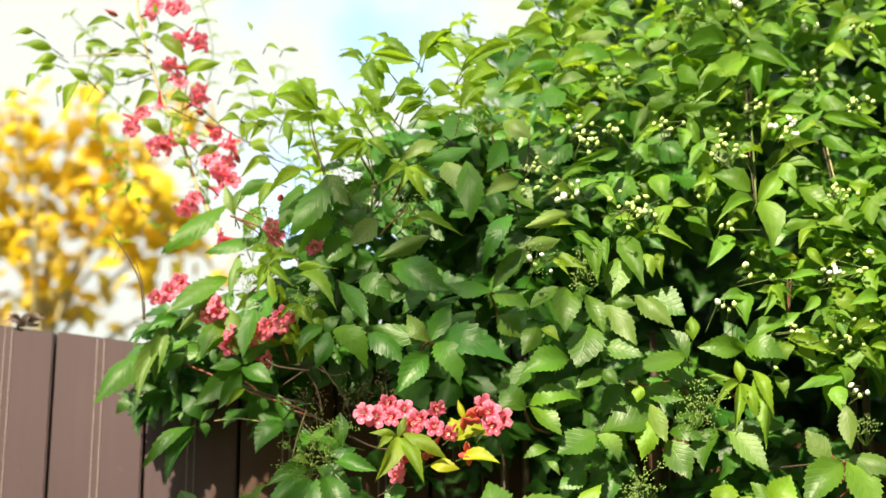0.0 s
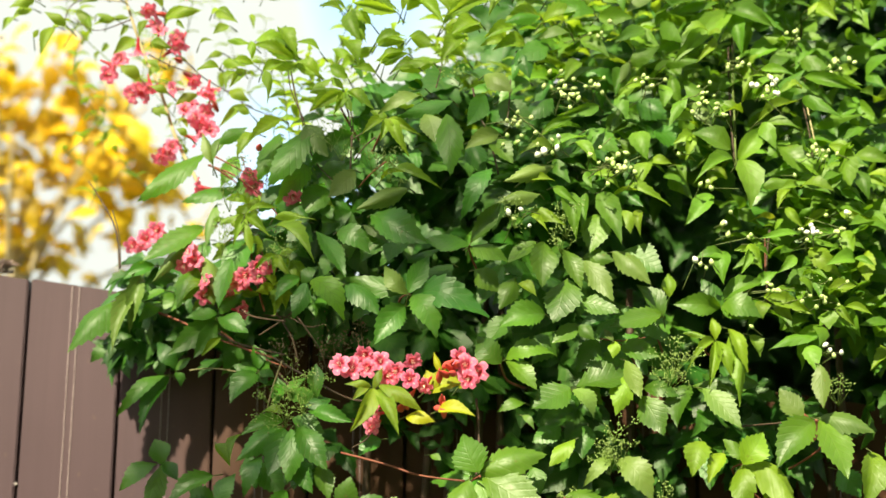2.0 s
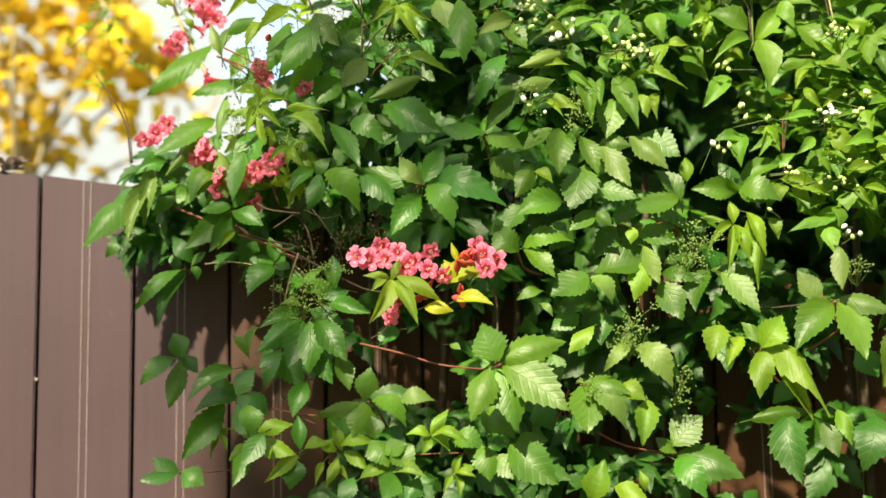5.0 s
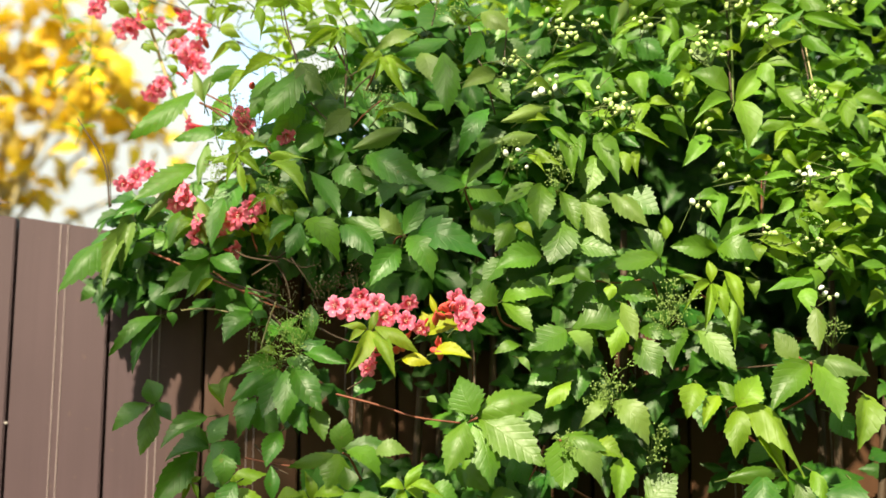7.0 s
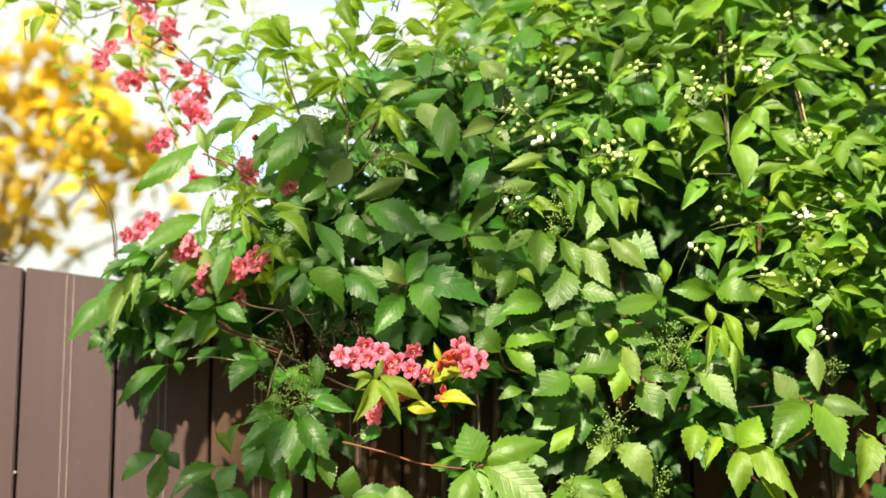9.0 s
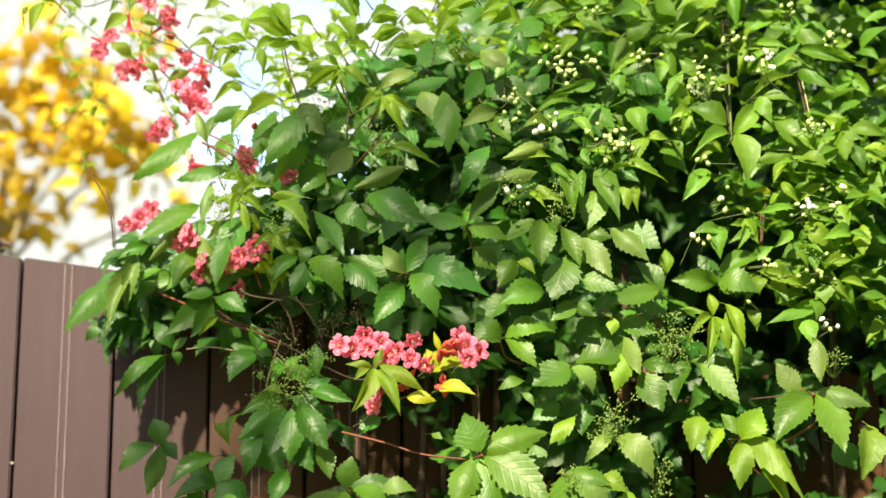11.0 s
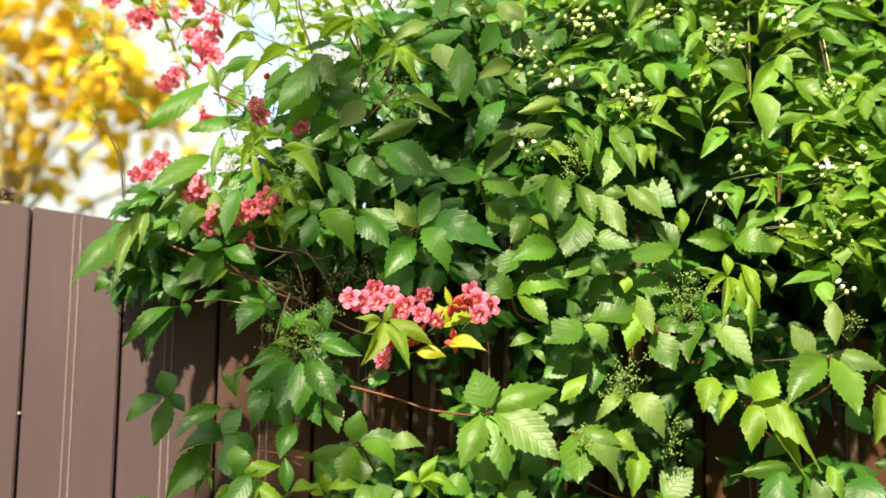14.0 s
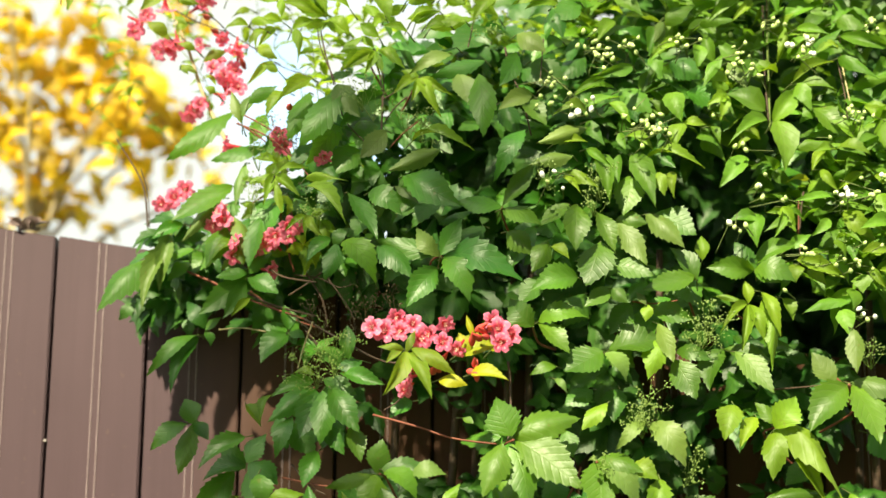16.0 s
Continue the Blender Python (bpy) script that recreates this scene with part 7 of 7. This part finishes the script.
flower((-0.381, 1.608, 1.852), 0.024, 1.0)
flower((-0.379, 1.643, 1.871), 0.024, 1.0)
flower((-0.342, 1.665, 1.880), 0.024, 1.0)
flower((-0.303, 1.604, 1.868), 0.024, 1.0)
flower((-0.284, 1.618, 1.862), 0.024, 1.0)
flower((-0.287, 1.607, 1.853), 0.024, 1.0)
flower((-0.312, 1.601, 1.830), 0.024, 1.0)
flower((-0.312, 1.664, 1.840), 0.024, 1.0)
flower((-0.290, 1.626, 1.835), 0.024, 1.0)
flower((-0.313, 1.628, 1.847), 0.024, 1.0)
flower((-0.297, 1.624, 1.818), 0.024, 1.0)
flower((-0.300, 1.610, 1.795), 0.024, 1.0)
flower((-0.285, 1.626, 1.813), 0.024, 1.0)
flower((-0.299, 1.633, 1.808), 0.024, 1.0)
flower((-0.347, 1.675, 1.797), 0.024, 1.0)
flower((-0.348, 1.641, 1.780), 0.024, 1.0)
flower((-0.295, 1.621, 1.736), 0.024, 1.0)
flower((-0.332, 1.632, 1.793), 0.024, 1.0)
red_bud((-0.322, 1.600, 1.894))
red_bud((-0.315, 1.623, 1.883))
red_bud((-0.286, 1.663, 1.855))
red_bud((-0.457, 1.661, 2.060))
stem(weigela, PALE_STEM, [(-0.423, 1.640, 2.094), (-0.416, 1.640, 2.045), (-0.402, 1.640, 1.989), (-0.379, 1.640, 1.926), (-0.351, 1.640, 1.864), (-0.329, 1.640, 1.803), (-0.293, 1.640, 1.735)], .0020, .0034)
stem(weigela, BROWN_STEM, [(-0.371, 1.640, 1.918), (-0.341, 1.640, 1.902), (-0.304, 1.640, 1.889)], .0015, .001)
stem(weigela, BROWN_STEM, [(-0.349, 1.640, 1.925), (-0.319, 1.640, 1.905), (-0.297, 1.640, 1.885), (-0.245, 1.640, 1.854)], .0014, .001)
stem(weigela, PALE_STEM, [(-0.402, 1.640, 1.989), (-0.448, 1.640, 1.994), (-0.500, 1.640, 1.991)], .0016, .001)
stem(weigela, BROWN_STEM, [(-0.355, 1.640, 1.980), (-0.350, 1.640, 1.948), (-0.356, 1.640, 1.910)], .0012, .0009)
stem(weigela, BROWN_STEM, [(-0.448, 1.640, 1.998), (-0.474, 1.640, 1.983), (-0.483, 1.640, 1.951)], .0012, .0008)
stem(weigela, BROWN_STEM, [(-0.268, 1.640, 1.869), (-0.238, 1.640, 1.846), (-0.195, 1.640, 1.830)], .0012, .0008)
stem(weigela, BROWN_STEM, [(-0.395, 1.640, 1.965), (-0.439, 1.640, 1.950), (-0.469, 1.640, 1.967)], .0012, .0008)
stem(creeper, BROWN_STEM, [(-0.001, 1.484, 1.817), (0.005, 1.522, 1.858), (0.010, 1.521, 1.894)], .0012, .001)
stem(creeper, BROWN_STEM, [(-0.182, 1.562, 1.874), (-0.172, 1.522, 1.827), (-0.156, 1.520, 1.791)], .0012, .001)
stem(orange_bush, GREEN_STEM, [(0.271, 1.572, 2.013), (0.291, 1.578, 1.977), (0.349, 1.594, 1.960)], .0014, .001)
stem(orange_bush, BROWN_STEM, [(0.367, 1.599, 1.954), (0.366, 1.600, 1.909), (0.355, 1.560, 1.843)], .0016, .0012)
stem(orange_bush, BROWN_STEM, [(0.453, 1.616, 1.921), (0.458, 1.617, 1.944), (0.455, 1.615, 1.990)], .0016, .0012)
white_bud((0.417, 1.557, 1.996))
white_bud((0.445, 1.564, 1.978), 0.0072, True)
white_bud((0.438, 1.551, 1.964))
white_bud((0.508, 1.568, 1.978))
white_bud((0.340, 1.533, 1.986))
white_bud((0.354, 1.534, 1.946))
white_bud((0.297, 1.523, 1.991))
white_bud((0.484, 1.561, 1.877))
white_bud((0.504, 1.573, 1.872))
white_bud((0.363, 1.541, 1.865))
white_bud((0.346, 1.540, 1.861))
white_bud((0.307, 1.534, 1.850))
white_bud((0.314, 1.488, 1.824))
white_bud((0.191, 1.491, 1.886))
white_bud((0.202, 1.497, 1.903))
white_bud((0.187, 1.492, 1.882))
white_bud((0.178, 1.496, 1.887))
# buds and stems of the mock orange
white_bud((0.396, 1.509, 1.835), 0.0072, True)
white_bud((0.391, 1.511, 1.830), 0.0072, True)
white_bud((0.393, 1.508, 1.819), 0.0072, True)
white_bud((0.303, 1.484, 1.803))
white_bud((0.226, 1.472, 1.821))
white_bud((0.240, 1.479, 1.826))
white_bud((0.320, 1.467, 1.653), 0.0072, True)
white_bud((0.322, 1.466, 1.639))
white_bud((0.349, 1.473, 1.640))
white_bud((0.283, 1.456, 1.609), 0.0072, True)
white_bud((0.288, 1.455, 1.603))
white_bud((0.296, 1.464, 1.601))
white_bud((0.411, 1.494, 1.652), 0.0072, True)
white_bud((0.421, 1.491, 1.656), 0.0072, True)
white_bud((0.421, 1.483, 1.646), 0.0072, True)
white_bud((0.433, 1.496, 1.648))
white_bud((0.413, 1.482, 1.637))
white_bud((0.456, 1.497, 1.653))
white_bud((0.451, 1.502, 1.651))
white_bud((0.371, 1.483, 1.586))
white_bud((0.367, 1.486, 1.589))
white_bud((0.373, 1.485, 1.580))
white_bud((0.379, 1.479, 1.578))
white_bud((0.344, 1.470, 1.537))
white_bud((0.428, 1.492, 1.575))
white_bud((0.434, 1.497, 1.574))
white_bud((0.459, 1.495, 1.592))
white_bud((0.439, 1.492, 1.594))
white_bud((0.469, 1.504, 1.673))
stem(creeper, BROWN_STEM, [(-0.098, 1.478, 1.697), (-0.097, 1.478, 1.737), (-0.098, 1.508, 1.786), (-0.108, 1.510, 1.815)], .0018, .001)
stem(creeper, BROWN_STEM, [(-0.153, 1.491, 1.774), (-0.167, 1.522, 1.823), (-0.179, 1.562, 1.874)], .0012, .0008)
stem(creeper, BROWN_STEM, [(-0.096, 1.478, 1.753), (-0.082, 1.474, 1.761), (-0.072, 1.501, 1.779)], .0012, .0008)
stem(orange_bush, GREEN_STEM, [(0.348, 1.532, 1.734), (0.356, 1.561, 1.805), (0.356, 1.561, 1.861), (0.371, 1.602, 1.926)], .0022, .0015)
stem(orange_bush, PALE_STEM, [(0.451, 1.552, 1.754), (0.444, 1.550, 1.795), (0.448, 1.579, 1.839), (0.459, 1.618, 1.904)], .0014, .001)
stem(orange_bush, RED_STEM, [(0.378, 1.539, 1.610), (0.379, 1.539, 1.636), (0.380, 1.539, 1.655)], .0014, .001)
flower((-0.229, 1.555, 1.604))
flower((-0.260, 1.588, 1.614))
flower((-0.282, 1.610, 1.602))
flower((-0.295, 1.618, 1.653))
red_bud((-0.202, 1.483, 1.745))

# ---- leaf masses behind and around ----
mass_rng = random.Random(3)


def edge_left(z):
    """How far the vine reaches to the left at a height."""
    if z < 1.3:
        return -0.22 - (1.3 - z) * 0.1
    if z < 1.62:
        return -0.22 - (z - 1.3) * 0.35
    return -0.33 + (z - 1.62) * 0.75


HOLES = (  # dark openings between the leaves
    (0.300, 1.655, 0.066),
    (0.285, 1.612, 0.045),
    (0.406, 1.507, 0.040),
    (0.372, 1.467, 0.030),
    (0.471, 1.474, 0.030),
    (-0.122, 1.382, 0.030),
    (-0.069, 1.366, 0.030),
    (-0.040, 1.388, 0.045),
    (-0.156, 1.354, 0.042),
    (0.354, 1.387, 0.048),
    (0.46, 1.255, 0.035),
    (0.310, 1.375, 0.033),
    (0.284, 1.388, 0.027),
    (-0.125, 1.537, 0.040),
    (-0.178, 1.537, 0.033),
    (0.049, 1.525, 0.020),
    (0.082, 1.445, 0.023),
    (-0.038, 1.534, 0.027),
    (0.336, 1.257, 0.040),
    (0.156, 1.306, 0.027),
    (-0.013, 1.354, 0.027),
    (0.097, 1.320, 0.020),
    (0.436, 1.581, 0.020),
    (-0.243, 1.470, 0.033),
    (0.122, 1.539, 0.017),
    (-0.090, 1.418, 0.027),
    (0.321, 1.367, 0.040),
    (0.480, 1.510, 0.042),
)


def mass(kind, owner, count, x_lo, x_hi, z_lo, z_hi, y_lo, y_hi, size, label, keep=None, holes=HOLES):
    o = owner.location
    shapes = COARSE[SHAPE_OF[kind]]
    made = []
    while len(made) < count:
        x, z = mass_rng.uniform(x_lo, x_hi), mass_rng.uniform(z_lo, z_hi)
        y = mass_rng.uniform(y_lo, y_hi)
        if y_lo > 1.8 and ((x - 0.6) / 0.72) ** 2 + ((y - 2.05) / 0.42) ** 2 > 1.0 + 0.25 * math.sin(x * 11 + y * 9):
            continue
        near = 1.5 / max(y, 1.8) if y_lo > 1.8 else 1.0
        if keep and not keep(x * near, 1.3 + (z - 1.3) * near):
            continue
        if y < 1.9 and any((x * 1.6 / y - hx) ** 2 + (1.3 + (z - 1.3) * 1.6 / y - hz) ** 2 < hr * hr for hx, hz, hr in holes):
            continue
        base = Vector((x, y, z)) - o
        face = Vector((mass_rng.gauss(0.0, 0.45), -0.8, mass_rng.gauss(0.55, 0.35))).normalized()
        if kind in "my":
            for _ in range(2):
                way = Vector((mass_rng.gauss(0, 0.9), mass_rng.gauss(-0.4, 0.4), mass_rng.gauss(-0.3, 0.5))).normalized()
                s = size * mass_rng.uniform(0.6, 1.15)
                made.append((mass_rng.choice(shapes), leaf_frame(base, base + way * s, s * mass_rng.uniform(0.36, 0.54), face)))
            continue
        down = Vector((mass_rng.gauss(0, 0.45), 0, -1.0))
        down = (down - face * down.dot(face)).normalized()
        s = size * mass_rng.uniform(0.7, 1.15)
        for angle, grow in ((-1.9, 0.62), (-0.95, 0.9), (0.0, 1.0), (0.95, 0.9), (1.9, 0.62)):
            if mass_rng.random() < 0.15:
                continue
            way = Matrix.Rotation(angle + mass_rng.gauss(0, 0.15), 3, face) @ down - face * mass_rng.uniform(-0.2, 0.35)
            long = s * grow * mass_rng.uniform(0.85, 1.1)
            made.append((mass_rng.choice(shapes), leaf_frame(base, base + way.normalized() * long, long * mass_rng.uniform(0.42, 0.54), face)))
    joined("foliage", made, FILL_MAT[kind], owner, label)


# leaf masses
# masses of kind d are coloured dark for the shade between the leaves
mass("d", creeper, 11500, -0.1, 1.3, 1.0, 2.8, 1.82, 2.5, 0.092, "shade-darkened green leaves behind", lambda x, z: z < 1.83 + 1.3 * x and ((x - 0.36) / 0.62) ** 2 + ((z - 1.45) / 0.72) ** 2 < 1.0 + 0.10 * math.sin(x * 23) + 0.10 * math.sin(z * 19 + 1))
mass("d", creeper, 700, 0.35, 1.1, 1.25, 1.75, 2.15, 2.45, 0.09, "shade-darkened green leaves behind the fence top")
mass("d", creeper, 700, -0.30, 0.2, 1.5, 1.9, 1.64, 1.74, 0.08, "shade-darkened green leaves behind", lambda x, z: x > edge_left(z) + 0.06)
mass("d", creeper, 230, -0.39, -0.14, 1.55, 1.66, 1.64, 1.735, 0.05, "shade-darkened green leaves by the fence top")
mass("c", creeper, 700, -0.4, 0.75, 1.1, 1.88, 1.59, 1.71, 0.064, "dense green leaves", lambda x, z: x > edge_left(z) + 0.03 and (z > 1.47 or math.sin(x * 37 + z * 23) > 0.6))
mass("d", creeper, 150, -0.2, 0.25, 1.28, 1.5, 1.68, 1.735, 0.06, "shade-darkened leaves against the fence")
mass("d", creeper, 370, -0.14, 0.28, 1.06, 1.34, 1.60, 1.72, 0.058, "shade-darkened leaves against the fence", holes=HOLES[5:9])
mass("c", creeper, 170, -0.36, -0.10, 1.60, 1.80, 1.60, 1.70, 0.05, "green leaves in the upper part of the vine", lambda x, z: x > edge_left(z) + 0.06, holes=())
mass("d", creeper, 100, 0.34, 0.43, 1.39, 1.50, 1.62, 1.73, 0.055, "shade-darkened leaves against the fence", holes=())
mass("d", creeper, 60, 0.26, 0.44, 1.34, 1.46, 1.69, 1.74, 0.06, "shade-darkened leaves against the fence", holes=())
mass("d", creeper, 110, -0.425, -0.33, 1.53, 1.60, 1.66, 1.72, 0.042, "shade-darkened green leaves by the fence top", holes=())
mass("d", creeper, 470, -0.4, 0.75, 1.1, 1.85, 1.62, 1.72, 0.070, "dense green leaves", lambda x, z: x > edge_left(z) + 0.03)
mass("c", creeper, 100, 0.08, 0.29, 1.69, 1.83, 1.56, 1.64, 0.05, "green leaves in the middle of the vine")
mass("m", orange_bush, 1300, 0.1, 0.85, 1.52, 2.25, 1.56, 1.74, 0.050, "small pale green leaves", lambda x, z: z > 1.95 - 0.8 * x)
mass("t", crest, 70, -0.28, -0.13, 1.60, 1.73, 1.56, 1.66, 0.04, "light green leaves by the flowers")
mass("m", orange_bush, 170, 0.37, 0.62, 1.50, 1.78, 1.50, 1.60, 0.040, "small light green leaves")
mass("y", orange_bush, 240, 0.28, 0.85, 1.45, 2.1, 1.50, 1.64, 0.040, "small yellow-green leaves", lambda x, z: z > 1.95 - 1.0 * x)
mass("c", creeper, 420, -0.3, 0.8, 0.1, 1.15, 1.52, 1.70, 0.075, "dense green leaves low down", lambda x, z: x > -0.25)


def sprigs(owner, kind, count, spot, size, label):
    """Shoots with pairs of small leaves that stand up against the sky."""
    o = owner.location
    made, bm = [], bmesh.new()
    for _ in range(count):
        x, y, z = spot()
        root = Vector((x, y, z)) - o
        lean = Vector((mass_rng.gauss(-0.15, 0.35), mass_rng.gauss(-0.1, 0.2), 1.0)).normalized()
        length = mass_rng.uniform(0.10, 0.20)
        bend = Vector((mass_rng.gauss(0, 0.03), 0, 0))
        tube(bm, [root, root + lean * length * 0.5 + bend, root + lean * length], 0.0011, 0.0006, 4)
        pairs = int(length / 0.022)
        for k in range(pairs):
            f = (k + 1) / pairs
            b = root + lean * length * f + bend * (1 - abs(2 * f - 1))
            turn = mass_rng.uniform(0, math.pi)
            for side in (0, math.pi):
                out = Vector((math.cos(turn + side), 0.7 * math.sin(turn + side), mass_rng.uniform(-0.25, 0.45)))
                s = size * mass_rng.uniform(0.6, 1.1) * (1.1 - 0.4 * f)
                made.append((mass_rng.choice(COARSE[SHAPE_OF[kind]]), leaf_frame(b, b + out.normalized() * s, s * mass_rng.uniform(0.32, 0.5), Vector((mass_rng.gauss(0, .3), -0.5, 0.9)))))
    joined("foliage", made, FILL_MAT[kind], owner, label)
    tagged(part("twig", bm, GREEN_STEM, owner), kind="stuff")


def above_vine():
    x = mass_rng.uniform(-0.20, 0.42)
    return x, mass_rng.uniform(1.6, 1.85), 1.72 + 0.42 * (x + 0.2) + mass_rng.uniform(-0.06, 0.10)


def above_fence():
    return mass_rng.uniform(-0.56, -0.2), mass_rng.uniform(1.80, 2.0), mass_rng.uniform(1.80, 2.02)


sprigs(crest, "t", 46, above_vine, 0.048, "light green shoots against the sky")
sprigs(weigela, "w", 15, above_fence, 0.032, "thin leafy twigs against the sky")
for owner, material, roots in ((creeper, BROWN_STEM, ((-0.06, 0.11, -0.12), (0.10, 0.10, 0.04), (0.42, 0.11, 0.3))),
                               (orange_bush, BROWN_STEM, ((-0.16, 0.05, -0.05), (0.0, 0.10, 0.02), (0.14, 0.08, 0.10), (-0.05, 0.14, -0.12))),
                               (weigela, BROWN_STEM, ((0.16, 0.03, 0.20), (0.24, 0.02, 0.26))),
                               (crest, BROWN_STEM, ((-0.08, 0.0, -0.10), (0.03, 0.01, 0.0), (0.12, 0.0, 0.14)))):
    for k, (x, y, x_top) in enumerate(roots):
        bm = bmesh.new()
        tube(bm, [(x, y, 0), (x * 0.8 + x_top * 0.2 + 0.02, y - 0.01, 0.5), (x * 0.3 + x_top * 0.7 - 0.02, y, 1.0), (x_top, y - 0.02, 1.62)], 0.011, 0.004, 8)
        part("main_stem", bm, material, owner)
for owner, bm in stalks.values():
    tagged(part("stalk", bm, DARK_STEM, owner), kind="stuff")

# ---- withered leaf on the fence top ----
withered = thing("dead_leaf", (-0.578, 1.758, fence_top(-0.578)), "curled purple-brown dead leaf on the fence top", "leaf")
for k, (dx, sx, dz, w) in enumerate(((-0.010, -0.016, 0.016, 0.012), (0.000, 0.006, 0.019, 0.013), (0.008, 0.022, 0.009, 0.011), (-0.004, -0.024, 0.006, 0.012), (0.004, 0.018, 0.015, 0.010))):
    ob = piece("blade", leaf_mesh("blade", leaf_grid(ovate(0.45), 0, 0.0, 0.7, 0.25, 0.10, 60 + k, 0.4, 6), DRY_LEAF),
               leaf_frame(Vector((dx, 0, 0.003)), Vector((dx + sx, -0.006, 0.003 + dz)), w, Vector((0.2 - 0.1 * k, -1.0, 0.4))), withered)
bm = bmesh.new()
tube(bm, [(-0.012, 0.0, 0.003), (0.0, -0.002, 0.004), (0.016, 0.0, 0.0035)], 0.003, 0.002, 7)
part("stalk", bm, DRY_LEAF, withered)
